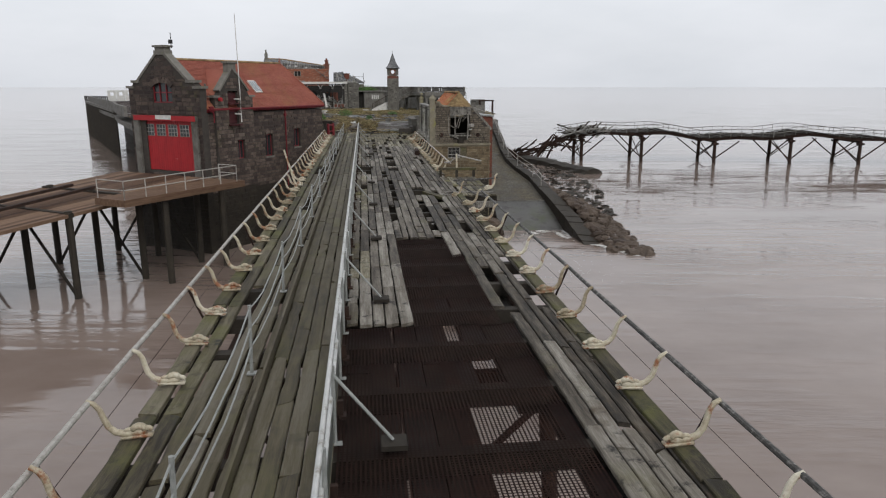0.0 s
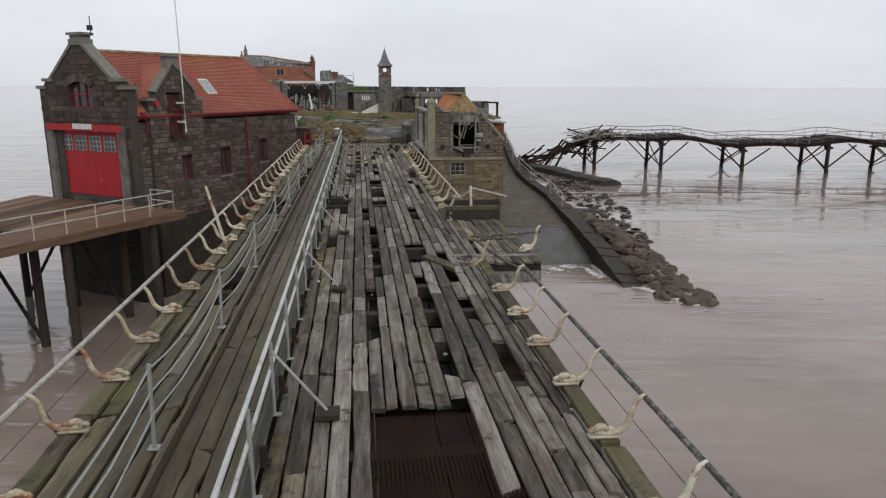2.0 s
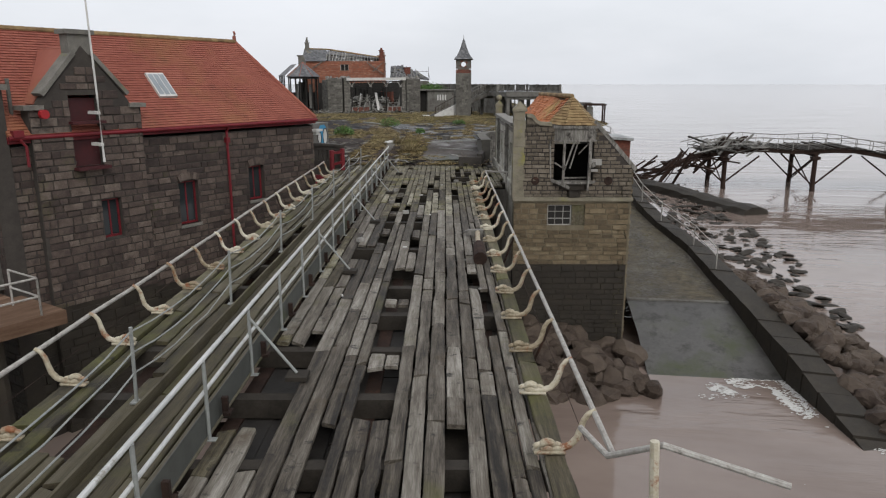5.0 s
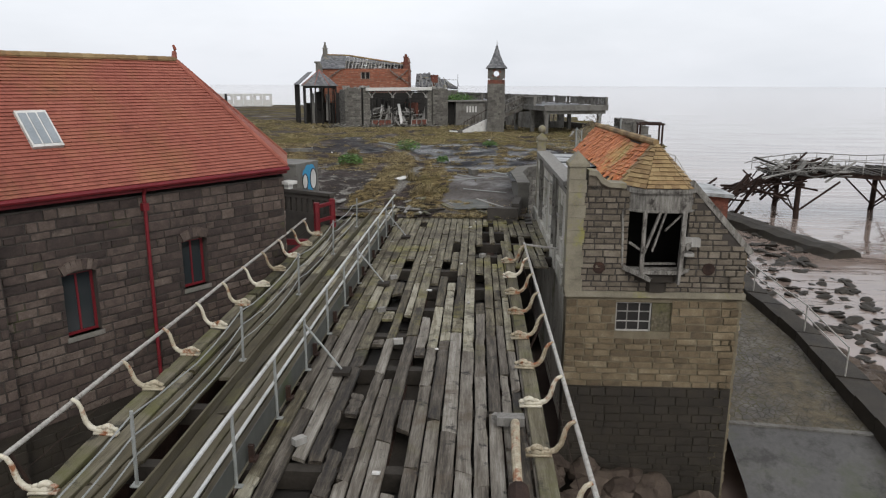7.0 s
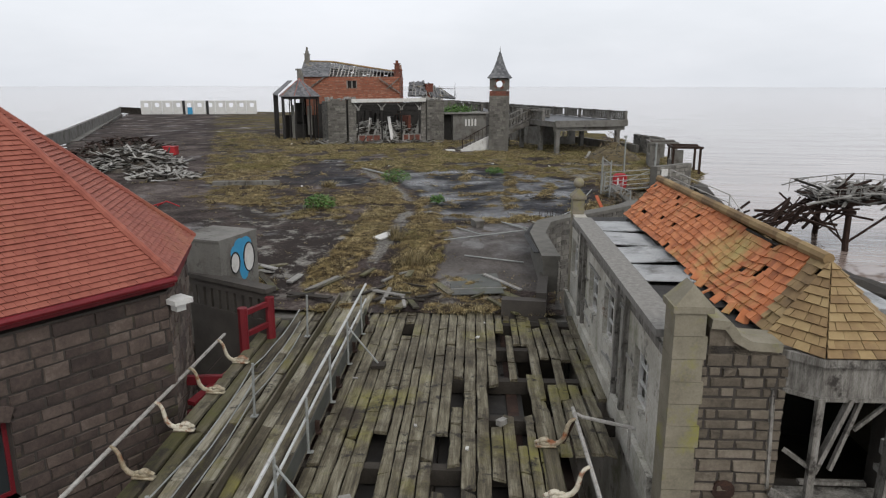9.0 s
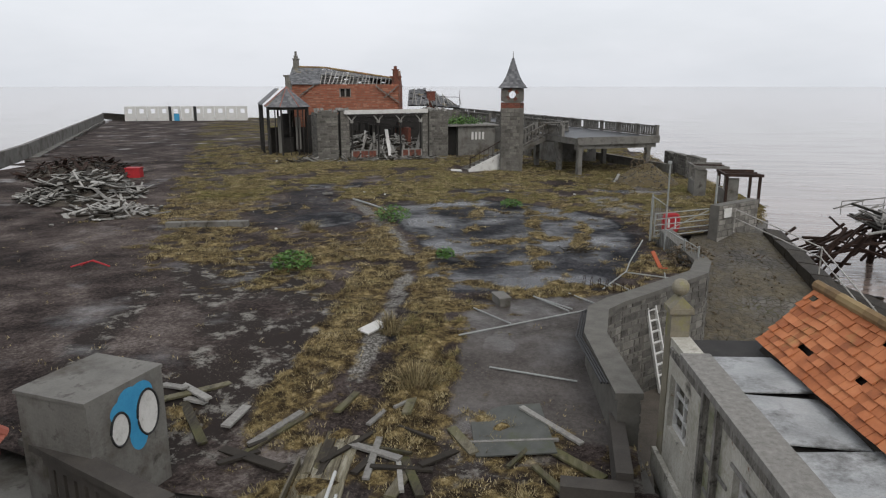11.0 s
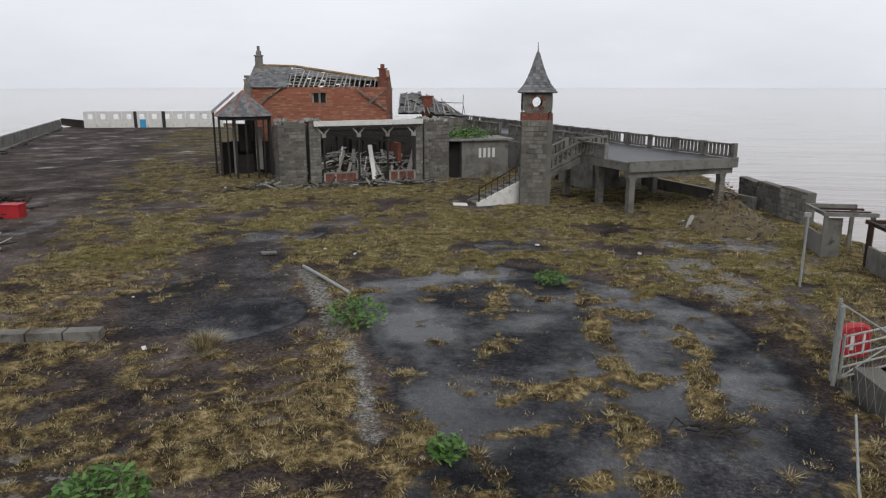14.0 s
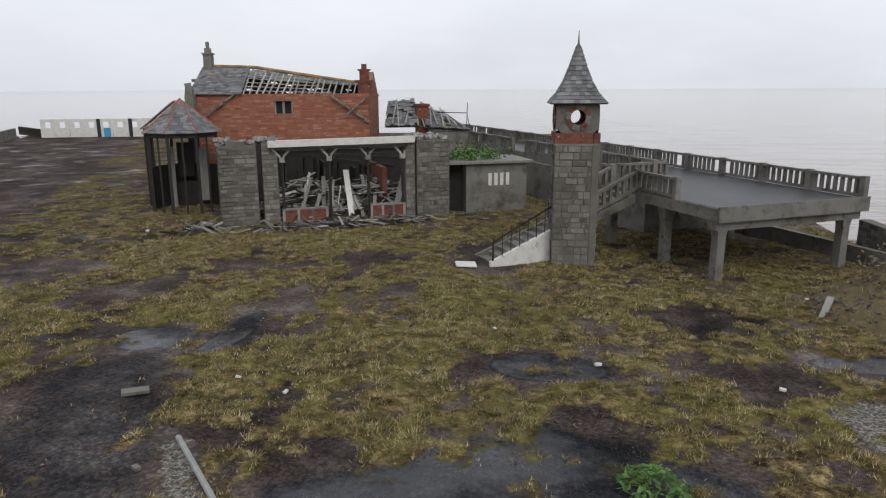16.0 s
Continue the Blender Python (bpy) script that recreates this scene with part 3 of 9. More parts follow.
def stone_wall(name, parent, length, height, holes, stone, mortar, thick=0.5, base=0.0, course=0.24, mean=0.5, seed=1, top=None, proud=0.03, pieces=0, m=None, label="", near=(0, 0), piece_name="stone"):
    """A wall in its own frame: x 0..length, z base..height, front at y = 0, with holes (x0, z0, x1, z1).
    A mortar core with openings right through and stones that stand proud of it. top(x) gives the upper edge."""
    r = random.Random(seed)
    top = top or (lambda x: height)
    m = m or Matrix.Identity(4)
    core = Soup()
    xs = sorted({0.0, length, *[h[0] for h in holes], *[h[2] for h in holes], *[length * i / 24 for i in range(1, 24)]})
    for x0, x1 in zip(xs, xs[1:]):
        xm = (x0 + x1) / 2
        cuts = sorted((h[1], h[3]) for h in holes if h[0] <= xm <= h[2])
        z = base
        spans = []
        for c0, c1 in cuts:
            spans.append((z, c0))
            z = c1
        spans.append((z, None))
        for z0, z1 in spans:
            ta, tb = (z1, z1) if z1 is not None else (top(x0), top(x1))
            if max(ta, tb) - z0 < 0.01:
                continue
            core.add([(x0, 0, z0), (x1, 0, z0), (x1, thick, z0), (x0, thick, z0), (x0, 0, ta), (x1, 0, tb), (x1, thick, tb), (x0, thick, ta)], BOXF)
    weld, remap = {}, []
    for p in core.v:
        remap.append(weld.setdefault((round(p[0], 3), round(p[1], 3), round(p[2], 3)), len(weld)))
    core.f = [tuple(remap[i] for i in f) for f in core.f if len({remap[i] for i in f}) == len(f)]
    core.v = [tuple(m @ Vector(p)) for p in weld]
    w = part(name, core, mortar, parent, label)
    rows, z = [], base
    while z < max(top(0), top(length / 2), top(length)) - 0.04:
        h = course * r.uniform(0.75, 1.25)
        x = -r.uniform(0, mean)
        while x < length:
            l = mean * r.uniform(0.5, 1.6)
            a, b = max(x, 0) + 0.012, min(x + l, length) - 0.012
            x += l
            if b - a < 0.08:
                continue
            if z + h - 0.03 > min(top(a), top(b)):
                continue
            segs = [(a, b)]
            for hx0, hz0, hx1, hz1 in holes:
                if z + h > hz0 + 0.02 and z < hz1 - 0.02:
                    nxt = []
                    for s0, s1 in segs:
                        if s1 <= hx0 or s0 >= hx1:
                            nxt.append((s0, s1))
                        else:
                            if hx0 - s0 > 0.08:
                                nxt.append((s0, hx0))
                            if s1 - hx1 > 0.08:
                                nxt.append((hx1, s1))
                    segs = nxt
            for s0, s1 in segs:
                rows.append((s0, s1, z + 0.012, z + h - 0.012, proud * r.uniform(0.5, 1.6)))
        z += h

    def stone_at(s, x0, x1, z0, z1, d):
        e = 0.012
        j = [r.uniform(-0.006, 0.012) for _ in range(8)]
        k = [d * r.uniform(0.55, 1.25) for _ in range(4)]
        s.add([(x0, 0.02, z0), (x1, 0.02, z0), (x1, 0.02, z1), (x0, 0.02, z1), (x0 + e + j[0], -k[0], z0 + e + j[1]), (x1 - e - j[2], -k[1], z0 + e + j[3]), (x1 - e - j[4], -k[2], z1 - e - j[5]), (x0 + e + j[6], -k[3], z1 - e - j[7])],
              [(4, 5, 6, 7), (0, 1, 5, 4), (1, 2, 6, 5), (2, 3, 7, 6), (3, 0, 4, 7)])
    if pieces:
        rows.sort(key=lambda q: abs((q[0] + q[1]) / 2 - near[0]) + 1.3 * abs((q[2] + q[3]) / 2 - near[1]))
    picked = rows[:pieces] if pieces else []
    if pieces:
        variants = {}
        for x0, x1, z0, z1, d in picked:
            key = (round((x1 - x0) * 8) / 8 or 0.125, round((z1 - z0) * 20) / 20 or 0.05, r.randrange(3))
            if key not in variants:
                s = Soup()
                stone_at(s, -key[0] / 2, key[0] / 2, -key[1] / 2, key[1] / 2, 0.035)
                variants[key] = s.mesh(piece_name, stone)
            mat = m @ Matrix.Translation(((x0 + x1) / 2, 0, (z0 + z1) / 2)) @ Matrix.Diagonal(((x1 - x0) / key[0], max(0.4, d / 0.035), (z1 - z0) / key[1], 1))
            PIECES.append((piece_name, variants[key], parent, mat))
    rest = Soup()
    for x0, x1, z0, z1, d in rows[len(picked):]:
        stone_at(rest, x0, x1, z0, z1, d)
    if rest.v:
        rest.v = [tuple(m @ Vector(p)) for p in rest.v]
        part(piece_name, rest, stone, parent, "", "stuff")
    return w


PIECES = []


def window_unit(parent, m, w, h, frame_mat, cols=2, rows=2, glass=M_GLASS, bar=0.05, deep=0.18, name="window"):
    """A framed window set back in its opening; m: the opening's lower left on the wall's face."""
    fr = Soup()
    fr.box(0, deep, 0, bar * 1.4, deep + 0.07, h).box(w - bar * 1.4, deep, 0, w, deep + 0.07, h)
    fr.box(bar * 1.4, deep, 0, w - bar * 1.4, deep + 0.07, bar * 1.4).box(bar * 1.4, deep, h - bar * 1.4, w - bar * 1.4, deep + 0.07, h)
    for i in range(1, cols):
        fr.box(w * i / cols - bar / 2, deep + 0.01, bar * 1.4, w * i / cols + bar / 2, deep + 0.06, h - bar * 1.4)
    for j in range(1, rows):
        fr.box(bar * 1.4, deep + 0.012, h * j / rows - bar / 2, w - bar * 1.4, deep + 0.058, h * j / rows + bar / 2)
    fr.v = [tuple(m @ Vector(p)) for p in fr.v]
    f = part(name + "_frame", fr, frame_mat, parent)
    if glass:
        g = Soup().box(bar, deep + 0.03, bar, w - bar, deep + 0.036, h - bar)
        g.v = [tuple(m @ Vector(p)) for p in g.v]
        part("pane", g, glass, f)
    return f


def tile_roof(soup, a, b, c, d, gauge, width, seed=1, thick=0.022, missing=0.0, jitter=0.004, droop=None):
    """Tiles in courses on a slope: a-b the eave, d-c the top edge; each tile a thin tilted slab."""
    r = random.Random(seed)
    a, b, c, d = (Vector(p) for p in (a, b, c, d))
    n = (b - a).cross(d - a).normalized()
    rows = max(1, int(((d - a).length + (c - b).length) / 2 / gauge))
    for j in range(rows):
        t0, t1 = j / rows, min(1.0, (j + 1.35) / rows)
        l0, r0, l1, r1 = a.lerp(d, t0), b.lerp(c, t0), a.lerp(d, t1), b.lerp(c, t1)
        cnt = max(1, int((r0 - l0).length / width))
        off = 0.5 * (j % 2) / cnt
        for i in range(cnt + (1 if j % 2 else 0)):
            if r.random() < missing:
                continue
            s0, s1 = max(0, i / cnt - off), min(1, (i + 1) / cnt - off)
            if s1 - s0 < 0.15 / cnt:
                continue
            g = 0.02 / cnt
            lift = n * (thick * 1.9 + r.uniform(-jitter, jitter))
            lo = n * 0.004
            p = [l0.lerp(r0, s0 + g) + lift, l0.lerp(r0, s1 - g) + lift, l1.lerp(r1, s1 - g) + lo, l1.lerp(r1, s0 + g) + lo]
            if droop:
                p = [droop(q) for q in p]
            q = [k - n * thick for k in p]
            soup.add(p + q, [(0, 1, 2, 3), (0, 4, 5, 1), (1, 5, 6, 2), (3, 7, 4, 0)])
    return soup

# ---- sea and island ----
s = Soup()
s.add([(-2500, -600, SEA), (2500, -600, SEA), (2500, 4200, SEA), (-2500, 4200, SEA)], [(0, 1, 2, 3)])
solid("water", s, M_WATER, "calm brown estuary water under an overcast sky", "sea", kind="structure")

LAND_EDGE = [(-10.9, 65.75), (-2.4, 66.85), (-2.9, 71.0), (-3.35, 72.5), (-3.2, 74.9), (-0.2, 78.4), (0.5, 80.9), (-0.5, 86.3), (2.2, 88.4), (4.9, 90.2), (6.8, 96.0),
             (5.6, 106.0), (4.6, 114.5), (3.6, 126), (-9, 190), (-64, 190), (-92, 178), (-60.7, 124.6), (-53, 112), (-46.3, 99), (-40, 88), (-27, 66), (-14.2, 64.5)]


def inside(x, y, poly):
    hit = False
    for (xa, ya), (xb, yb) in zip(poly, poly[1:] + poly[:1]):
        if (ya > y) != (yb > y) and x < (xb - xa) * (y - ya) / (yb - ya) + xa:
            hit = not hit
    return hit


def smooth(a, b, x):
    t = min(1.0, max(0.0, (x - a) / (b - a)))
    return t * t * (3 - 2 * t)


def band(x, y, pts, w):
    """How near a place is to a line of points: 1 on it, 0 beyond w."""
    best = 1e9
    for (xa, ya), (xb, yb) in zip(pts, pts[1:]):
        dx, dy = xb - xa, yb - ya
        t = min(1, max(0, ((x - xa) * dx + (y - ya) * dy) / (dx * dx + dy * dy)))
        best = min(best, math.hypot(x - xa - t * dx, y - ya - t * dy))
    return 1 - smooth(w * 0.5, w, best)


GRAVEL_PATH = [(-9.0, 69.6), (-9.2, 73.0), (-9.5, 76.5), (-10.2, 81.5), (-11.6, 85.2), (-14.3, 90.3), (-16.2, 93.8)]
YARD = [(-13.9, 92.6), (-9.2, 95.8), (-4.9, 93.8), (-1.9, 91.2), (-1.3, 86.2), (-1.6, 81.5), (-3.0, 78.4), (-8.6, 76.9), (-9.9, 82.5), (-11.5, 86.2)]
BARE = [(-22.0, 97.5), (-19.3, 99.0), (-16.6, 94.2), (-15.0, 90.5), (-13.2, 86.4), (-19.0, 86.0), (-21.3, 90.0), (-20.5, 93.5)]
YARD_JOINTS = [[(-8.8, 92.5), (-8.6, 86.3), (-7.9, 84.4)], [(-6.2, 94.0), (-5.6, 86.8), (-5.1, 80.5)], [(-8.7, 76.3), (-6.4, 77.2), (-3.3, 78.6)], [(-9.2, 84.5), (-6.9, 84.9), (-3.5, 86.2)], [(-13.2, 91.6), (-9.0, 92.6), (-4.6, 90.4)], [(-3.2, 90.4), (-3.7, 84.0)]]
WORN_PATCHES = [(-19.6, 95.4, 2.0, 3.4), (-24.2, 102.4, 0.7, 1.8), (-23.2, 103.2, 0.9, 2.2), (-28.6, 105.7, 1.6, 1.4), (-20.2, 99.9, 0.8, 1.1), (-21.4, 98.8, 1.8, 1.2),
                (-18.2, 100.2, 0.5, 2.2), (-16.0, 88.5, 1.6, 2.4), (-17.6, 101.9, 0.7, 2.5), (-20.7, 108.0, 2.0, 1.8), (-16.9, 109.6, 1.7, 1.3), (-11.6, 110.6, 1.3, 2.6),
                (-14.4, 105.0, 0.7, 1.0), (-9.2, 99.0, 1.7, 1.0), (-8.0, 95.8, 1.0, 0.9), (-5.1, 103.4, 1.1, 0.9), (-4.0, 98.9, 1.0, 1.0), (-0.4, 100.4, 2.4, 0.7)]


def depth_in(x, y, poly):
    """How deep a place lies inside an outline, in metres; negative outside."""
    best = 1e9
    for (xa, ya), (xb, yb) in zip(poly, poly[1:] + poly[:1]):
        dx, dy = xb - xa, yb - ya
        t = min(1, max(0, ((x - xa) * dx + (y - ya) * dy) / (dx * dx + dy * dy)))
        best = min(best, math.hypot(x - xa - t * dx, y - ya - t * dy))
    return best if inside(x, y, poly) else -best


def paving(x, y):
    """Wet black slabs, grey concrete and greener moss at a place of the island."""
    n = 0.5 * noise.noise(Vector((x * 0.5, y * 0.5, 2.2)))
    slab = smooth(-0.9, 0.7, depth_in(x, y, YARD) + n) if 74 < y < 98 and -16 < x < 1 else 0.0
    slab = max(slab, 1 - smooth(0.8, 1.1, math.hypot((x + 8.2) / 0.75, (y - 73.6) / 1.6) + 0.3 * n), 1 - smooth(0.8, 1.1, math.hypot((x + 5.9) / 0.45, (y - 72.9) / 1.2) + 0.3 * n))
    if y > 84 and x < -13:
        slab = max(slab, 0.52 * smooth(-0.8, 0.8, depth_in(x, y, BARE)))
    for ax, ay, ra, rb in ((-16.0, 88.5, 1.7, 2.2), (-18.2, 100.2, 0.5, 2.0), (-9.2, 99.0, 1.7, 1.0), (-0.4, 100.4, 2.4, 0.6), (-20.2, 99.4, 1.2, 1.0)):
        slab = max(slab, 1 - smooth(0.8, 1.1, math.hypot((x - ax) / ra, (y - ay) / rb) + 0.4 * n))
    conc = smooth(-7.6, -6.6, x + 0.06 * (y - 76)) * smooth(68.5, 69.5, y) * (1 - smooth(76.0, 77.2, y - 0.4 * (x + 6)))
    lush = smooth(88, 96, y) * 0.45 + 0.5 * n
    return slab, conc, min(1, max(0, lush))


def covers(x, y):
    """Grass, pale worn concrete and gravel at a place of the island."""
    n1 = noise.fractal(Vector((x * 0.11, y * 0.11, 3.1)), 1.0, 2.0, 4)
    n2 = noise.fractal(Vector((x * 0.42, y * 0.42, 9.7)), 1.0, 2.0, 4)
    n3 = noise.fractal(Vector((x * 1.3, y * 1.3, 5.2)), 0.8, 2.0, 4)
    d = noise.voronoi(Vector((x * 0.42 + 0.3 * n2, y * 0.42 + 0.3 * n3, 0.5)))[0]
    n4 = noise.fractal(Vector((x * 2.7, y * 2.7, 1.4)), 0.7, 2.0, 3)
    g = 0.24 + 0.26 * n1 + 0.46 * n2 + 0.62 * n3 + 0.42 * n4 + 0.42 * (1 - smooth(0.04, 0.30, d[1] - d[0]))
    g += 0.24 * smooth(92, 97, y) * smooth(-30, -22, x) * (1 - smooth(112, 118, y))
    g += 0.35 * smooth(-29, -25, x) * (1 - smooth(-20, -16, x)) * smooth(80, 88, y)
    g -= 0.95 * (1 - smooth(-1.0, 1.0, (x + 19.3) * 0.887 + (y - 77.3) * 0.46))
    # the wet yard: slabs with grown-over joints
    yard = smooth(-0.8, 0.8, depth_in(x, y, YARD)) if 74 < y < 98 and -16 < x < 1 else 0.0
    g -= 0.50 * yard
    if yard > 0:
        g += 0.62 * yard * max(band(x + 0.25 * n2, y + 0.25 * n3, j, 0.5) for j in YARD_JOINTS)
    # strips along the gravel path
    g += 0.62 * band(x, y, [(-10.3, 69), (-10.3, 74), (-10.9, 81), (-12.6, 86)], 0.95) + 0.6 * band(x, y, [(-7.6, 69), (-8.2, 74.5), (-8.9, 80), (-10.4, 84)], 0.75)
    g += 0.5 * band(x, y, [(-7.3, 69.0), (-7.4, 73.0)], 0.9)
    # bare brown ground towards the lifeboat house, bare concrete by the parapet
    bare = (1 - smooth(-11.4, -10.4, x)) * (1 - smooth(74.5, 77.5, y + 0.15 * (x + 14)))
    g -= 0.72 * bare
    g -= 0.75 * smooth(-7.2, -6.4, x) * smooth(69, 70, y) * (1 - smooth(76.2, 77.0, y - 0.4 * (x + 6)))
    p = 0.8 * band(x, y, [(-16.0, 78.0), (-12.2, 73.8), (-11.6, 69.5)], 2.9) + 0.35 * n2 - 0.1 + 0.35 * band(x, y, [(-20, 80), (-15, 79)], 3.0)
    p = max(p, 0.7 * band(x, y, [(-17.6, 75.7), (-16.4, 71.0), (-15.0, 68)], 0.8) + 0.2 * n3, 0.6 * band(x, y, [(-13.5, 67.0), (-3, 68)], 1.2) + 0.3 * n2)
    p -= 0.45 * (1 - smooth(-24, -19, x)) + 0.3 * smooth(80, 84, y)
    q = (0.85 + 0.5 * n2) * band(x, y, GRAVEL_PATH, 0.45) + 0.9 * band(x, y, [(-2.0, 97.3), (-0.9, 92.8)], 1.5) + 0.55 * band(x, y, [(0.8, 105), (2.2, 97)], 2.2) + 0.2 * n2
    if q > 0.5:
        g -= 0.32
    for ax, ay, ra, rb in WORN_PATCHES:
        d2 = math.hypot((x - ax) / (ra * 1.25), (y - ay) / (rb * 1.15)) + 0.35 * n3 + 0.25 * n2
        if d2 < 1.3:
            g -= 0.8 * (1 - smooth(0.75, 1.2, d2))
    g += 0.12 * smooth(90, 96, y) * smooth(-22, -18, x)
    bare2 = smooth(-0.8, 0.8, depth_in(x, y, BARE)) if y > 84 and x < -13 else 0.0
    g -= 0.6 * bare2
    return min(1, max(0, g)), min(1, max(0, p)), min(1, max(0, q))


def land_z(x, y):
    """The yard falls a little to meet the pier's boards."""
    return LAND - 0.58 * (1 - smooth(67.6, 74.0, y - 0.13 * (x + 6.5))) * smooth(-15, -12, x)


def build_island():
    verts, cols, paves, index, faces = [], [], [], {}, []
    step = 0.5

    def vert(x, y):
        key = (round(x * 8), round(y * 8))
        if key not in index:
            c = covers(x, y)
            z = land_z(x, y) + (0.05 + 0.11 * max(0, noise.noise(Vector((x * 1.9, y * 1.9, 6))))) * smooth(0.45, 0.8, c[0]) + 0.03 * noise.noise(Vector((x * 0.6, y * 0.6, 1)))
            index[key] = len(verts)
            verts.append((x, y, z))
            cols.append((*c, 1))
            paves.append((*paving(x, y), 1))
        return index[key]
    y = 66.0
    while y < 190:
        st = (0.25 if y < 113 else 0.5) if y < 128 else 2.0
        x = -92.0
        while x < 8:
            sx = (st if x >= -28 else 0.5 if y < 128 else 2.0) if x >= -48 else 2.0
            if all(inside(px, py, LAND_EDGE) for px, py in ((x, y), (x + sx, y), (x + sx, y + st), (x, y + st))):
                faces.append((vert(x, y), vert(x + sx, y), vert(x + sx, y + st), vert(x, y + st)))
            x += sx
        y += st
    me = bpy.data.meshes.new("ground")
    me.from_pydata(verts, [], faces)
    layer = me.color_attributes.new("cover", 'FLOAT_COLOR', 'POINT')
    layer.data.foreach_set("color", np.array(cols, dtype=np.float32).ravel())
    layer = me.color_attributes.new("paving", 'FLOAT_COLOR', 'POINT')
    layer.data.foreach_set("color", np.array(paves, dtype=np.float32).ravel())
    me.materials.append(M_LAND)
    me.polygons.foreach_set("use_smooth", [True] * len(me.polygons))
    me.update()
    ob = new("ground", me)
    tagged(ob, "worn wet asphalt of the island, broken up by moss and dead grass", "ground", kind="structure")
    # rock and masonry mass under it
    s = Soup().prism([(px + (9 if px < -39 else 0), py) for px, py in LAND_EDGE], -6, DECK - 0.75)
    solid("island_slab", Soup().prism(LAND_EDGE, DECK - 0.74, DECK - 0.14), M_CONC, "concrete slab edge round the island's yard", "slab", kind="structure")
    solid("island_base", s, M_DARKW, "dark weedy masonry and rock under the island's yard", "island", kind="structure")


build_island()

# grass
gs = Soup()
gr = random.Random(11)
for k in range(250000):
    y = 66 + 61 * gr.random() ** 1.25
    x = gr.uniform(-42, 6)
    if not inside(x, y, LAND_EDGE):
        continue
    g = covers(x, y)[0]
    if gr.random() > smooth(0.42, 0.8, g) * 0.95 + 0.006:
        continue
    hgt = gr.uniform(0.03, 0.085) * (1 + 1.4 * smooth(0.7, 1.0, g) * gr.random())
    for b in range(7):
        a = gr.uniform(0, 6.283)
        l = gr.uniform(0.3, 1.0) * hgt * 1.2
        wx, wy = math.cos(a), math.sin(a)
        bx, by = x + gr.uniform(-0.13, 0.13), y + gr.uniform(-0.13, 0.13)
        w = 0.007 + 0.008 * gr.random()
        lz = land_z(bx, by) + 0.02
        gs.add([(bx - wy * w, by + wx * w, lz), (bx + wy * w, by - wx * w, lz), (bx + wx * l, by + wy * l, lz + hgt * gr.uniform(0.6, 1.1))], [(0, 1, 2)])
for k in range(6500):
    y = 69 + 52 * gr.random()
    x = gr.uniform(-34, 4)
    if not inside(x, y, LAND_EDGE) or covers(x, y)[0] < 0.5:
        continue
    rad, hh = gr.uniform(0.08, 0.30), gr.uniform(0.06, 0.20)
    lz = land_z(x, y) + 0.01
    for b in range(40):
        a, d = gr.uniform(0, 6.283), gr.random() ** 0.5
        px, py = x + rad * 0.55 * d * math.cos(a), y + rad * 0.55 * d * math.sin(a)
        tx, ty = px + rad * gr.uniform(0.4, 1.0) * math.cos(a + gr.uniform(-0.5, 0.5)), py + rad * gr.uniform(0.4, 1.0) * math.sin(a)
        gs.add([(px - 0.01 * math.sin(a), py + 0.01 * math.cos(a), lz), (px + 0.01 * math.sin(a), py - 0.01 * math.cos(a), lz), (tx, ty, lz + hh * gr.uniform(0.3, 1.0))], [(0, 1, 2)])
solid("dead_grass", gs, M_STRAW, "straw-coloured dead grass and moss over broken asphalt", "grass", kind="stuff")

# ---- pier ----
PIER = pose(1.537, 0.2, 0, 0, 0, 7.4)
PEND = 66.9
prnd = random.Random(5)


def plank_mesh(w, l, t, seed, worn=0.010):
    """A split weathered board lying along y with ragged ends."""
    r = random.Random(seed)
    n = 8
    s = Soup()
    bad = r.random() < 0.35
    ys = [-l / 2 + l * i / n for i in range(n + 1)]
    v = []
    for i, yy in enumerate(ys):
        a, b = -w / 2 + r.uniform(0, worn), w / 2 - r.uniform(0, worn)
        if bad and r.random() < 0.3:
            a += r.uniform(0, 0.12) * w
        if bad and r.random() < 0.3:
            b -= r.uniform(0, 0.12) * w
        dz = r.uniform(-0.014, 0.004)
        ya = yy + (r.uniform(-0.09, 0.09) if i in (0, n) else 0)
        yb = yy + (r.uniform(-0.09, 0.09) if i in (0, n) else 0)
        v += [(a, ya, -t), (a, ya, dz - 0.012), (a + 0.016, ya, dz), (b - 0.016, yb, dz + r.uniform(-0.006, 0.006)), (b, yb, dz - 0.012), (b, yb, -t)]
    f = [tuple(range(5, -1, -1)), tuple(n * 6 + k for k in range(6))]
    for i in range(n):
        for k in range(6):
            k2 = (k + 1) % 6
            f.append((i * 6 + k, i * 6 + k2, (i + 1) * 6 + k2, (i + 1) * 6 + k))
    s.add(v, f)
    return s


VARIANT = {}


def plank_variant(w, l, mat):
    key = (round(w, 2), max(1, round(l)), mat.name, prnd.randrange(4))
    if key not in VARIANT:
        VARIANT[key] = plank_mesh(key[0], key[1], 0.07, hash((key[0], key[1], key[3])) & 0xffff).mesh("plank", mat)
    return VARIANT[key], key[1]


deck = thing("pier_deck", PIER, "derelict pier deck of grey weathered boards with gaps and missing boards", "pier deck", kind="structure")
deck_list = []


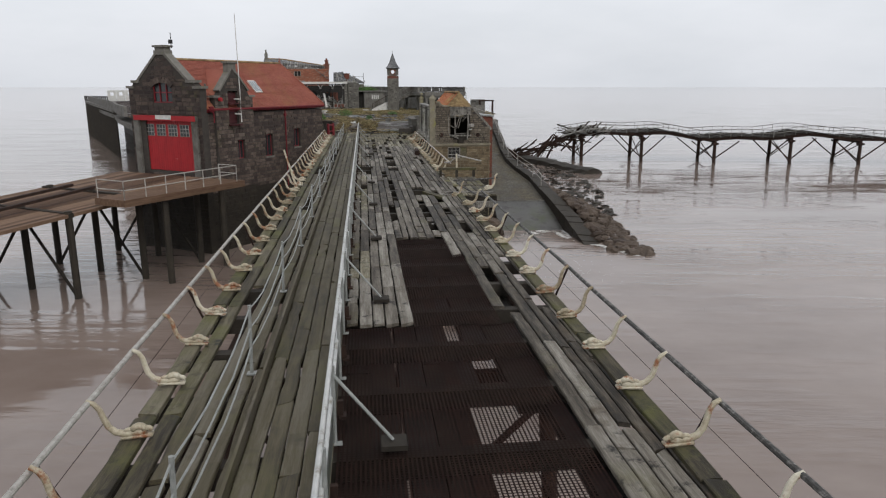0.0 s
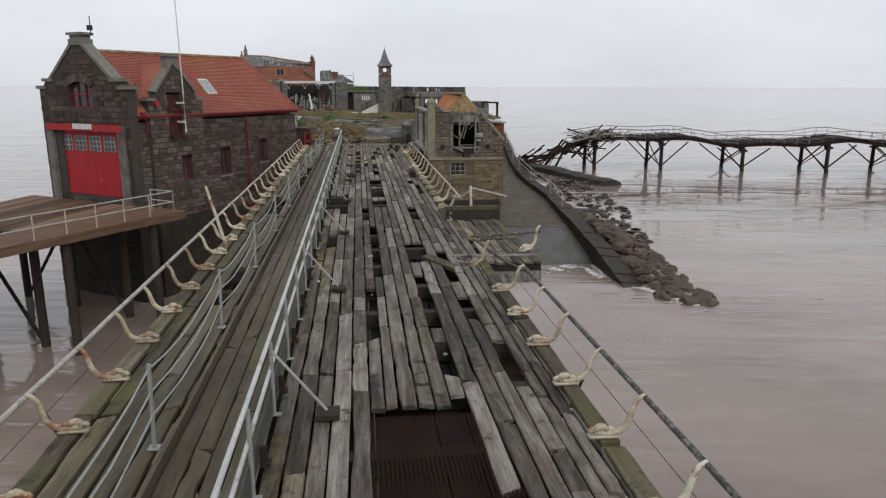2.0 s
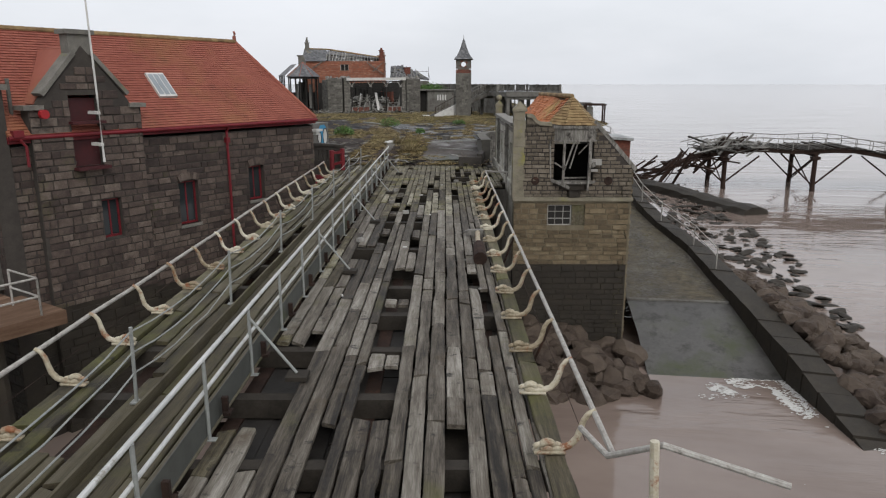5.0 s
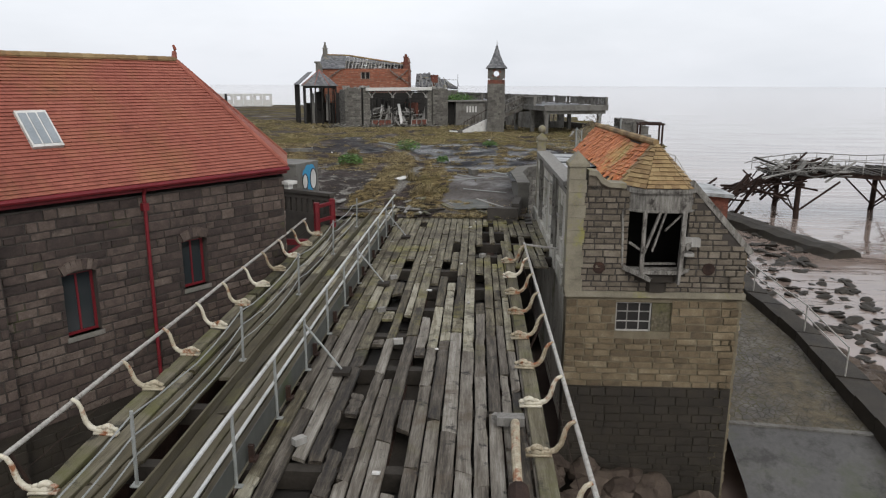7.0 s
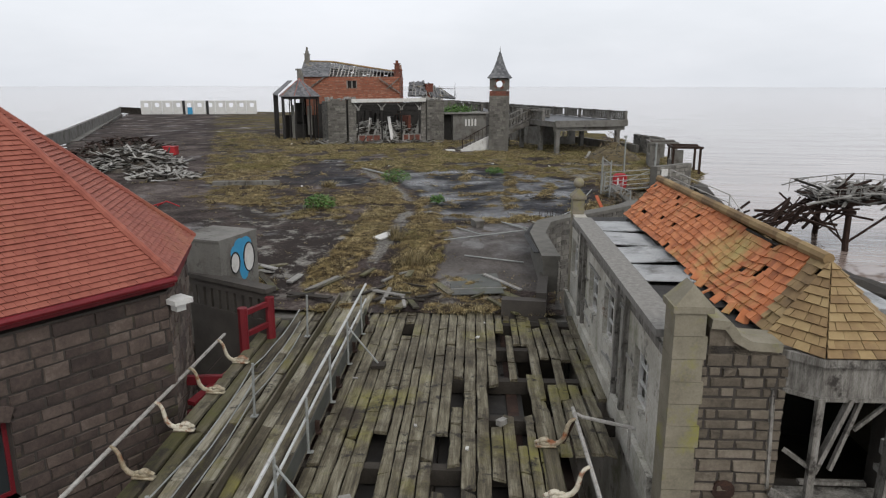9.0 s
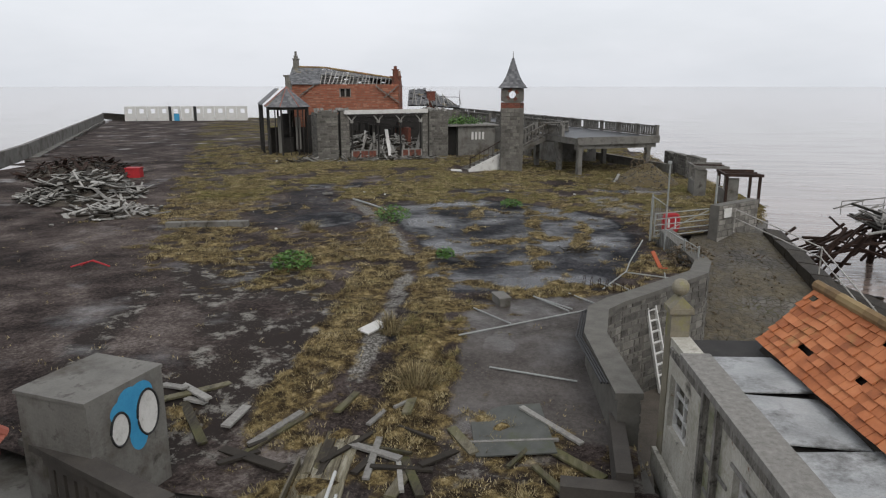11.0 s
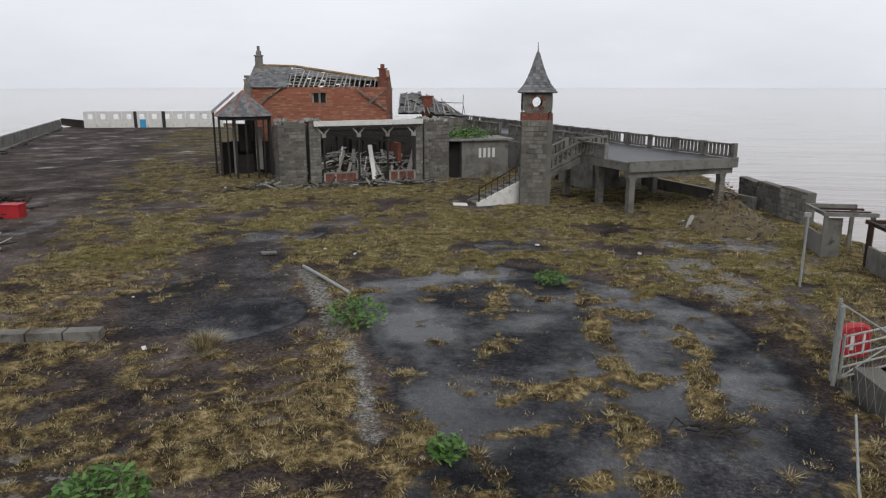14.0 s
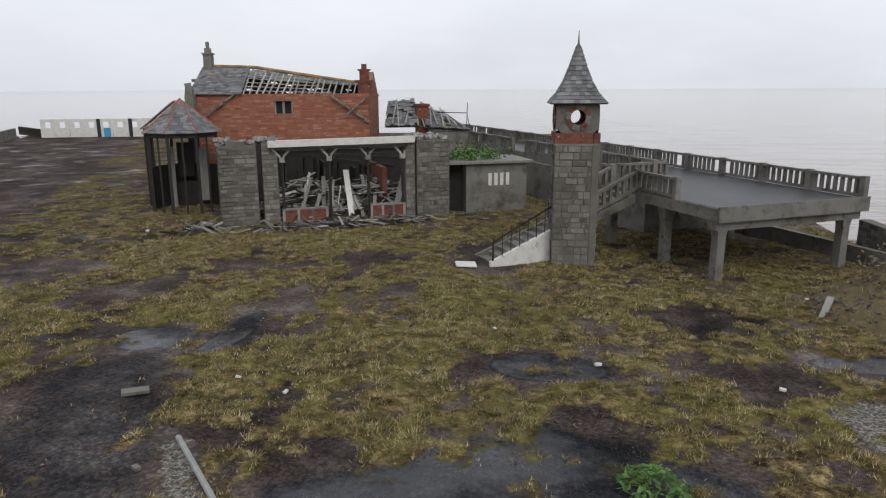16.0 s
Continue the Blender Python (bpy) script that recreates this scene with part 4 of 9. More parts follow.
HOLES = [(0.5, 23.8, 27.0), (0.75, 27.9, 30.7), (0.75, 31.0, 33.9), (0.58, 35.0, 37.4), (1.1, 37.5, 39.2), (1.1, 39.8, 42.4), (1.1, 42.8, 45.3), (1.65, 22.0, 23.4), (1.68, 24.2, 27.9), (1.85, 29.2, 31.4), (2.2, 35.0, 37.4),
         (2.42, 24.6, 26.0), (2.42, 27.3, 30.3), (-0.56, 31.0, 32.7), (-0.6, 37.2, 40.3), (2.75, 43.6, 45.0), (-0.1, 46.2, 47.7), (0.28, 48.0, 49.2), (0.28, 50.0, 52.3), (0.28, 52.7, 54.0), (0.28, 54.6, 56.0), (0.22, 57.2, 59.8),
         (1.27, 46.9, 48.6), (1.27, 49.8, 51.8), (1.3, 54.2, 57.0), (1.8, 57.2, 58.6), (1.82, 60.8, 62.3), (0.3, 64.9, 66.0)]


def deck_hole(x, y):
    """Where boards are gone."""
    if 2 < y < 13.4 and -0.85 < x < 2.35:
        return True
    if 13.4 <= y < 21 and 0.45 < x < 2.3 - (y - 13.4) * 0.06:
        return True
    return any(abs(x - hx) < 0.15 and y0 < y < y1 for hx, y0, y1 in HOLES)


x = -0.85
while x < 3.28:
    w = prnd.choice((0.19, 0.22, 0.24, 0.27))
    y = -6 + prnd.uniform(0, 2)
    while y < PEND:
        l = min(prnd.choice((0.9, 1.9, 1.9, 2.8, 3.7, 4.6) if y < 58 or x < 2.2 else (1.0, 1.9, 2.8)), PEND - y + 0.05)
        # keep what lies outside the gaps, cut to their ragged ends
        cuts, yy, run = [], y, None
        while yy < y + l:
            gone = deck_hole(x + w / 2, yy)
            if not gone and run is None:
                run = yy
            if gone and run is not None:
                cuts.append((run, yy))
                run = None
            yy += 0.1
        if run is not None:
            cuts.append((run, y + l))
        for c0, c1 in cuts:
            rot = 0.3 if y > 58.5 and x > 2.2 else 0.012
            if c1 - c0 > 0.25 and prnd.random() > rot:
                deck_list.append((x + w / 2, (c0 + c1) / 2, w - 0.017, c1 - c0 - 0.025, prnd.uniform(-0.35, 0.35), prnd.uniform(-0.014, 0.006)))
        y += l
    x += w
# bay on the seaward side
for i in range(7):
    xx = 3.45 + 0.235 * i
    for y0, y1 in ((28.9, 31.6), (31.7, 34.75)):
        if i == 0 and y0 < 30:
            continue
        if prnd.random() > 0.08:
            deck_list.append((xx, (y0 + y1) / 2, 0.23, y1 - y0 - prnd.uniform(0.02, 0.5 if i < 3 else 0.1), prnd.uniform(-0.5, 0.5), 0))
for i in range(6):
    xx = 3.5 + 0.25 * i
    y = 59.2
    while y < 66.5:
        l = min(prnd.choice((1.4, 2.2, 3.0)), 66.9 - y)
        if prnd.random() > 0.4 and l > 0.4:
            deck_list.append((xx, y + l / 2, 0.22, l - 0.05, prnd.uniform(-1.5, 1.5), prnd.uniform(-0.04, 0.0)))
        y += l
deck_list.sort(key=lambda d: abs(d[1] - 33))
PLANKS = []
for k, (px, py, w, l, yaw, dz) in enumerate(deck_list):
    PLANKS.append((px, py, w, l, yaw, dz))
def mossy(px, py):
    return py > 53.5 or px > 3.4 or (px < -0.25 and int(px * 10 + py * 3.7) % 3 > 0)


deck_rest, moss_rest = Soup(), Soup()
for px, py, w, l, yaw, dz in PLANKS[300:]:
    sp = plank_mesh(w, l, 0.07, int(px * 1000 + py * 17) & 0xffff)
    m = pose(px, py, DECK + dz, 0, 0, yaw)
    (moss_rest if mossy(px, py) else deck_rest).add([m @ Vector(p) for p in sp.v], sp.f)
part("board", deck_rest, M_DECK, deck, "", "stuff")
part("board", moss_rest, M_MOSSD, deck, "moss-grown boards at the island end", "stuff")

# joists, girders and iron trestles below
for k in range(40):
    y = -6 + k * 1.85
    if y > PEND:
        break
    e = 5.0 if 28.5 < y < 34.8 else 4.85 if y > 59 else 3.55
    part("joist", Soup().box(-3.6, y - 0.11, DECK - 0.37, e, y + 0.11, DECK - 0.075), M_BEAM, deck)
for gx in (-2.9, -0.95, 0.95, 2.9):
    g = Soup().box(gx - 0.12, -8, DECK - 0.85, gx + 0.12, PEND + 0.3, DECK - 0.80).box(gx - 0.12, -8, DECK - 0.42, gx + 0.12, PEND + 0.3, DECK - 0.374).box(gx - 0.02, -8, DECK - 0.80, gx + 0.02, PEND + 0.3, DECK - 0.42)
    part("girder", g, M_RUST, deck)
for ty in (0, 13, 26, 39, 52):
    for tx in (-2.9, 0, 2.9):
        part("pile", Soup().tube([(tx * 1.25, ty, -5), (tx, ty, DECK - 0.85)], 0.16, 10), M_RUST, deck)
    br = Soup()
    br.beam((-3.4, ty, -1), (2.9, ty, 5), 0.1, 0.1).beam((3.4, ty, -1), (-2.9, ty, 5), 0.1, 0.1).beam((-3, ty, DECK - 0.95), (3, ty, DECK - 0.95), 0.2, 0.2)
    part("cross_brace", br, M_RUST, deck)

# heavy bearers added below the worn deck, coloured near-black as shade in its holes, with gaps where they have dropped
# out
for bx in (-0.62, -0.2, 0.28, 0.72, 1.16, 1.62, 2.08, 2.5, 2.92):
    y = 2.6 + prnd.uniform(0, 1.5)
    while y < 66:
        l = prnd.choice((1.8, 2.4, 3.6))
        if y > 14 or prnd.random() > (0.45 if bx > 0.9 else 0.12):
            part("bearer", Soup().box(bx - 0.21, y, DECK - 0.62, bx + 0.21, min(y + l, 66.4) - 0.03, DECK - 0.40 - prnd.uniform(0, 0.03)), M_CHAR if prnd.random() < 0.6 else M_BEAM, deck)
        y += l

# edge boards where the benches stood
for side, spans in ((-1, ((-6, 66),)), (1, ((-6, 29.2), (35.4, 59.5)))):
    for y0, y1 in spans:
        y = y0
        while y < y1:
            l = min(prnd.choice((3.2, 4.0, 4.8)), y1 - y)
            for j, (o, w) in enumerate(((3.42, 0.28), (3.12, 0.24))):
                if side < 0 or j == 0:
                    sp = plank_mesh(w, l - 0.03, 0.09, int(y * 31 + j + side))
                    m = pose(side * o, y + l / 2, DECK + (0.06 if j == 0 else 0.02), 0, 0, prnd.uniform(-0.3, 0.3))
                    sp.v = [tuple(m @ Vector(p)) for p in sp.v]
                    part("edge_board", sp, M_EDGE, deck, "mossy edge board")
            y += l
for j, xx in enumerate((-2.86, -2.6, -2.34, -2.08)):
    y = -6
    while y < PEND:
        l = prnd.choice((3.0, 3.6, 4.4))
        l = min(l, PEND - y)
        if prnd.random() > (0.03 if y > 52 else 0.25 if j in (1, 2) else 0.1) and l > 0.5:
            sp = plank_mesh(0.22, l - 0.04, 0.07, int(y * 13 + j * 7))
            m = pose(xx, y + l / 2, DECK - 0.01, 0, prnd.uniform(-4, 4), prnd.uniform(-0.3, 0.3))
            sp.v = [tuple(m @ Vector(p)) for p in sp.v]
            part("side_board", sp, M_MOSSD if y > 54 else M_WALK, deck)
        y += l

# the boarded walkway
walkway = thing("walkway", PIER, "repaired boarded walkway laid along the derelict pier deck", "walkway", kind="structure")
for j in range(4):
    xx = -1.84 + 0.243 * j
    y = -6 + prnd.uniform(0, 2)
    while y < PEND + 1.5:
        l = prnd.choice((3.0, 3.9, 4.8))
        mesh, kl = plank_variant(0.24, l, M_MOSSD if y > 54 else M_WALK)
        twin("plank", mesh, walkway, pose(xx, y + l / 2, DECK + 0.085 + prnd.uniform(-0.004, 0.004)) @ Matrix.Diagonal((0.98, (l - 0.012) / kl, 1, 1)))
        y += l
sb = Soup().box(-2.02, -6, DECK + 0.0, -1.98, PEND + 1, DECK + 0.22).box(-0.92, -6, DECK + 0.0, -0.89, PEND + 1, DECK + 0.02)
part("side_strip", sb, M_WALK, walkway)

# guard railing
M_DULL = surface("dull_zinc_sheet", [(0.3, (0.055, 0.057, 0.050)), (0.7, (0.125, 0.128, 0.116))], 2.5, rough=(0.5, 0.8), metal=0.2, bump=0.1, stain=(0.06, 0.07, 0.03), stain_scale=0.8, stain_at=(0.55, 0.7))
rail = thing("guard_railing", PIER, "galvanised steel guard railing along the boarded walkway", "railing")
part("top_rail", Soup().tube([(-0.9, -6 + 4 * i, 7.56 + prnd.uniform(-0.012, 0.012)) for i in range(19)], 0.03, 8), M_GALVL, rail)
part("mid_rail", Soup().tube([(-0.9, -6 + 4 * i, 7.14 + prnd.uniform(-0.012, 0.012)) for i in range(19)], 0.026, 8), M_GALVL, rail)
part("kick_panel", Soup().box(-0.905, -6, DECK + 0.06, -0.893, 66, DECK + 0.42), M_DULL, rail, "dull galvanised kick panel")
k = 0
y = -5.0
while y < 67:
    part("post", Soup().tube([(-0.87, y, DECK), (-0.87, y, 7.56)], 0.026, 8).box(-0.93, y - 0.05, DECK, -0.78, y + 0.05, DECK + 0.012), M_GALV, rail)
    part("clamp", Soup().box(-0.86, y + 0.5, DECK + 0.1, -0.78, y + 0.56, DECK + 0.34).box(-0.84, y + 0.45, DECK + 0.1, -0.74, y + 0.61, DECK + 0.14), M_RUST, rail)
    if k % 3 == 1:
        st = part("strut", Soup().tube([(-0.88, y, 7.45), (-0.15, y - 0.15, DECK + 0.1)], 0.022, 8), M_GALV, rail)
        part("foot_block", Soup().box(-0.3, y - 0.3, DECK + 0.02, 0.02, y + 0.0, DECK + 0.09), M_BEAM, rail, "timber foot block")
    y += 2.0
    k += 1

# cable fence
fence = thing("cable_fence", PIER, "slack steel cables on short posts beside the walkway", "fence")
posts = [-2 + 4.45 * i for i in range(16)]
for y in posts:
    part("post", Soup().tube([(-2.25, y, DECK - 0.02), (-2.22, y, 7.62)], 0.027, 8).box(-2.32, y - 0.07, DECK, -2.18, y + 0.07, DECK + 0.02), M_GALV, fence)
for z in (7.55, 7.25, 6.95):
    pts = []
    for ya, yb in zip(posts, posts[1:]):
        for i in range(6):
            t = i / 6
            pts.append((-2.23, ya + (yb - ya) * t, z - (0.13 + 0.05 * prnd.random()) * 4 * t * (1 - t)))
    part("cable", Soup().tube(pts, 0.013, 5), M_GALV, fence)


def arm_soup():
    """A cast bench standard: a foot that curls up to hold the back rail; x outwards, z up."""
    prof = [(-0.22, 0.05), (-0.10, 0.035), (0.03, 0.035), (0.14, 0.075), (0.215, 0.165), (0.25, 0.28), (0.28, 0.40), (0.335, 0.485), (0.42, 0.53)]
    rad = [0.045, 0.055, 0.05, 0.048, 0.045, 0.042, 0.038, 0.036, 0.03]
    s = Soup()
    n = 8
    rings = []
    for i, (px, pz) in enumerate(prof):
        a, b = prof[max(i - 1, 0)], prof[min(i + 1, len(prof) - 1)]
        d = Vector((b[0] - a[0], 0, b[1] - a[1])).normalized()
        u = Vector((-d.z, 0, d.x))
        rings.append([Vector((px, 0, pz)) + u * math.cos(2 * math.pi * k / n) * rad[i] + Vector((0, 1, 0)) * math.sin(2 * math.pi * k / n) * rad[i] * 0.85 for k in range(n)])
    f = [(i * n + k, i * n + (k + 1) % n, (i + 1) * n + (k + 1) % n, (i + 1) * n + k) for i in range(len(prof) - 1) for k in range(n)]
    f += [tuple(reversed(range(n))), tuple((len(prof) - 1) * n + k for k in range(n))]
    s.add([v for r in rings for v in r], f)
    for px, pz, r in ((-0.14, 0.075, 0.075), (-0.24, 0.05, 0.055), (-0.02, 0.06, 0.05)):
        s.tube([(px - r, 0, pz), (px - r * 0.5, 0, pz + r * 0.5), (px, 0, pz + r * 0.65), (px + r * 0.6, 0, pz + r * 0.45), (px + r, 0, pz)], r * 0.62, 7)
    s.box(-0.30, -0.06, -0.02, 0.08, 0.06, 0.012)
    return s


ARM = arm_soup().mesh("arm", M_CREAM, True)


def bench_rail(y0, n, side, mat, name, label, step=1.62, droop=0.0):
    t = thing(name, PIER, label, "bench", "ruined benches along the pier")
    ys = [y0 + step * i for i in range(n)]
    pts = []
    for y in [ys[0] - 0.9] + ys + [ys[-1] + 0.5]:
        pts.append((side * 3.88, y, 7.07 + prnd.uniform(-0.012, 0.012)))
    part("back_rail", Soup().tube(pts, 0.037, 8), mat, t)
    for y in ys:
        twin("arm", ARM, t, pose(side * 3.46, y, DECK + 0.085, 0, 0, 0 if side > 0 else 180) @ pose(0, 0, 0, prnd.uniform(-3, 3), prnd.uniform(-3, 3), prnd.uniform(-5, 5)))
    for i in range(2, n, 4):
        part("stay", Soup().tube([(side * 3.9, ys[i] + 0.2, 7.05), (side * 3.62, ys[i] + 0.3, DECK - 0.25)], 0.025, 6), M_RUST, t)
    part("netting_wire", Soup().tube([(side * 3.78, ys[0], DECK + 0.22), (side * 3.78, ys[-1], DECK + 0.22)], 0.006, 4), M_RUST, t)
    return t


bench_rail(-2.0, 41, -1, M_RAILW, "pier_bench", "row of peeling cream cast-iron bench arms under a flaking white rail")
bench_rail(-1.3, 18, 1, M_RAILD, "pier_bench", "row of peeling cream cast-iron bench arms under a flaking black rail")
bench_rail(36.6, 15, 1, M_RAILW, "pier_bench", "row of peeling cream cast-iron bench arms under a white rail")

part("end_rail", Soup().tube([(3.88, 59.6, 7.07), (4.0, 59.4, 7.1), (4.85, 59.0, 7.1)], 0.035, 8).tube([(4.75, 59.0, 7.1), (4.75, 59.0, 6.5)], 0.03, 8), M_RAILW, deck, "cream painted end rail")
# rusted mesh laid over the missing boards
for (x0, y0, x1, y1) in ((-0.83, 4.0, 2.3, 13.3), (0.45, 13.35, 2.1, 20.8)):
    s = Soup()
    nx, ny = int((x1 - x0) / 0.055), int((y1 - y0) / 0.055)
    for i in range(nx + 1):
        xx = x0 + (x1 - x0) * i / nx
        s.add([(xx - 0.011, y0, DECK - 0.03), (xx + 0.011, y0, DECK - 0.03), (xx + 0.011, y1, DECK - 0.03), (xx - 0.011, y1, DECK - 0.03)], [(0, 1, 2, 3)])
    for j in range(ny + 1):
        yy = y0 + (y1 - y0) * j / ny
        s.add([(x0, yy - 0.009, DECK - 0.032), (x1, yy - 0.009, DECK - 0.032), (x1, yy + 0.009, DECK - 0.032), (x0, yy + 0.009, DECK - 0.032)], [(0, 1, 2, 3)])
    part("grating", s, M_MESH, deck, "rust-brown wire mesh over missing boards")

# ---- lifeboat house ----
LBH = math.radians(25.7)


def lb_world(r, a):
    return (r * math.cos(LBH) + a * math.sin(LBH), -r * math.sin(LBH) + a * math.cos(LBH))


# frame of the house: x to the pier's side, y along the ridge away from the slip, origin under the ridge at the door
LB = pose(*lb_world(-37.8, 36.0), 0, 0, 0, -25.7)
house = thing("lifeboat_house", LB, "stone lifeboat house with a clay-tiled roof and red boat doors", "house")
EAVE, RIDGE, LBASE = 9.33, 12.6, -4.0
# frame of the pier-side wall: x runs towards the door end, front outwards
side_m = Matrix.Translation((2.85, 0, 0)) @ pose(0, 0, 0, 0, 0, 90)
wins = [(6.25, 5.68, 7.1, 7.3), (9.6, 6.15, 10.4, 7.55)]
# dark weedy base; its colour also carries the shade low on the house
stone_wall("wall_side_base", house, 13.4, 3.6, [], M_DARKW, M_DARKW, 0.5, LBASE, 0.28, 0.55, 2, m=side_m)
stone_wall("wall_side", house, 13.4, 9.0, [(3.1, 5.78, 3.8, 7.1)] + wins, M_STONE1, M_MORTAR1, 0.5, 3.6, 0.25, 0.5, 3, m=side_m, pieces=300, near=(9.5, 7.6))
for (x0, z0, x1, z1) in [(3.1, 5.78, 3.8, 7.1)] + wins:
    window_unit(house, side_m @ Matrix.Translation((x0, 0, z0)), x1 - x0, z1 - z0, M_DRED, 2, 1)
    for i in range(7):
        t0 = -0.9 + 1.8 * i / 6
        cx, cz = (x0 + x1) / 2 + math.sin(t0 * 0.55) * (x1 - x0) * 0.95, z1 + 0.02 + 0.13 * math.cos(t0 * 1.3)
        part("arch_stone", Soup().mbox(side_m @ pose(cx, -0.02, cz + 0.06, 0, t0 * 25, 0), 0.13, 0.12, 0.26), M_STONE1, house)
    part("sill", Soup().box(0, -0.05, -0.12, x1 - x0 + 0.1, 0.2, 0), M_GREYSTONE, house).matrix_basis = side_m @ Matrix.Translation((x0 - 0.05, 0, z0))
    # near-black sheet set back in the opening as the house's inner shade
    part("reveal", Soup().box(0, 0.32, 0, x1 - x0, 0.36, z1 - z0), M_UNLIT, house).matrix_basis = side_m @ Matrix.Translation((x0, 0, z0))

# canted end
end_poly = [(2.85, 13.4), (0.35, 15.5), (-0.45, 15.5), (-2.85, 13.4)]
for i, (pa, pb) in enumerate(zip(end_poly, end_poly[1:])):
    ang = math.degrees(math.atan2(pb[1] - pa[1], pb[0] - pa[0]))
    stone_wall("wall_end", house, math.dist(pa, pb), 9.0, [], M_STONE1, M_MORTAR1, 0.5, LBASE, 0.25, 0.5, 21 + i, m=pose(pa[0], pa[1], 0, 0, 0, ang))
stone_wall("wall_back", house, 13.4, 9.0, [], M_STONE1, M_MORTAR1, 0.5, LBASE, 0.3, 0.9, 9, m=pose(-2.85, 13.4, 0, 0, 0, -90))

# door gable towards the slip
GW = 3.35


def gable_top(x):
    d = abs(x - GW)
    if d > GW - 0.45:
        return 10.6
    if d > 2.35:
        return 10.95
    return 13.0 - d * 0.86


BEFORE_GABLE = set(bpy.data.objects)
stone_wall("wall_gable", house, 2 * GW, 13.0, [(0.85, 4.95, 5.85, 8.7), (2.35, 9.6, 4.15, 11.0)], M_STONE1, M_MORTAR1, 0.55, 3.8, 0.24, 0.48, 14, top=gable_top, m=pose(-GW, 0, 0))
# gable base likewise: weed, plus shade by the platform painted in
stone_wall("wall_gable_base", house, 2 * GW, 3.8, [], M_DARKW, M_DARKW, 0.55, LBASE, 0.28, 0.55, 15, m=pose(-GW, 0, 0))
cop = Soup()
for sgn in (-1, 1):
    cop.beam((sgn * 0.35, 0.27, 12.85), (sgn * 2.4, 0.27, 11.05), 0.66, 0.16)
    cop.box(*sorted((sgn * 2.2, sgn * 2.95))[:1], -0.1, 10.93, sorted((sgn * 2.2, sgn * 2.95))[1], 0.65, 11.1)
    cop.box(*sorted((sgn * 2.8, sgn * 3.5))[:1], -0.1, 10.55, sorted((sgn * 2.8, sgn * 3.5))[1], 0.65, 10.72)
part("coping", cop, M_GREYSTONE, house)
part("gable_cap", Soup().box(-0.5, -0.08, 12.75, 0.5, 0.62, 13.05).box(-0.42, -0.02, 13.05, 0.42, 0.56, 13.25).box(-0.55, -0.12, 13.25, 0.55, 0.66, 13.38), M_GREYSTONE, house)
for sgn in (-1, 1):
    part("door_jamb", Soup().box(min(sgn * 2.5, sgn * 3.0), -0.16, 4.6, max(sgn * 2.5, sgn * 3.0), 0.0, 8.75), M_CONC, house, "smooth rendered door jamb")
door = part("boat_door", Soup().box(-2.5, 0.12, 4.97, 2.5, 0.2, 8.4), M_RED, house, "scraped red boat doors")
pl = Soup()
for i in range(24):
    pl.box(-2.48 + i * 0.207, 0.085, 5.0, -2.48 + i * 0.207 + 0.19, 0.12, 8.35)
part("door_board", pl, M_RED, door, kind="stuff")
for i in range(4):
    wx = -2.1 + i * 1.1
    fr = Soup()
    for j in range(4):
        fr.box(wx + j * 0.27, 0.05, 7.35, wx + j * 0.27 + 0.04, 0.085, 8.15)
    for j in range(4):
        fr.box(wx, 0.055, 7.35 + j * 0.25, wx + 0.85, 0.08, 7.39 + j * 0.25)
    part("door_window", fr, M_GREYWOOD, door)
    part("door_pane", Soup().box(wx, 0.068, 7.35, wx + 0.85, 0.074, 8.15), M_GLASS, door)
part("door_lintel", Soup().box(-2.9, -0.2, 8.4, 2.9, 0.1, 8.75), M_RED, house, "red painted lintel beam")
part("sign_board", Soup().box(-0.7, -0.25, 8.5, 0.75, -0.2, 8.78), M_WHITE, house, "blank weathered white sign")
part("gable_window", Soup().box(-1.0, 0.15, 9.6, 0.8, 0.2, 11.0), M_GLASS, house)
gw = Soup()
for xx in (-1.0, -0.44, 0.16, 0.72):
    gw.box(xx, 0.08, 9.62, xx + 0.08, 0.15, 10.98)
gw.box(-1.0, 0.07, 10.25, 0.8, 0.15, 10.33).box(-1.04, 0.04, 9.58, 0.84, 0.16, 9.68)
part("gable_window_frame", gw, M_DRED, house)
ga = Soup()
for i in range(9):
    t0 = -1.0 + 2.0 * i / 8
    ga.mbox(pose(-0.1 + 1.12 * math.sin(t0), -0.04, 10.5 + 0.66 * math.cos(t0) - 0.05, 0, math.degrees(t0), 0), 0.25, 0.12, 0.36)
part("window_arch", ga, M_STONE1, house)
for ob in set(bpy.data.objects) - BEFORE_GABLE:
    if ob.parent == house:
        ob.matrix_basis = Matrix.Translation((-0.4, 0, 0.12))

# roof
rs = Soup()
RY = 11.75
ex = 3.08
tile_roof(rs, (ex, 0.5, EAVE), (ex, 13.4, EAVE), (0, RY, RIDGE), (0, 0.5, RIDGE), 0.118, 0.17, 3)
tile_roof(rs, (-ex, 13.4, EAVE), (-ex, 0.5, EAVE), (0, 0.5, RIDGE), (0, RY, RIDGE), 0.24, 0.34, 4)
tile_roof(rs, (ex, 13.4, EAVE), (0.4, 15.75, EAVE), (0.01, RY + 0.02, RIDGE), (0, RY, RIDGE), 0.118, 0.17, 5)
tile_roof(rs, (0.4, 15.75, EAVE), (-0.5, 15.75, EAVE), (-0.01, RY + 0.02, RIDGE), (0.01, RY + 0.02, RIDGE), 0.118, 0.17, 6)
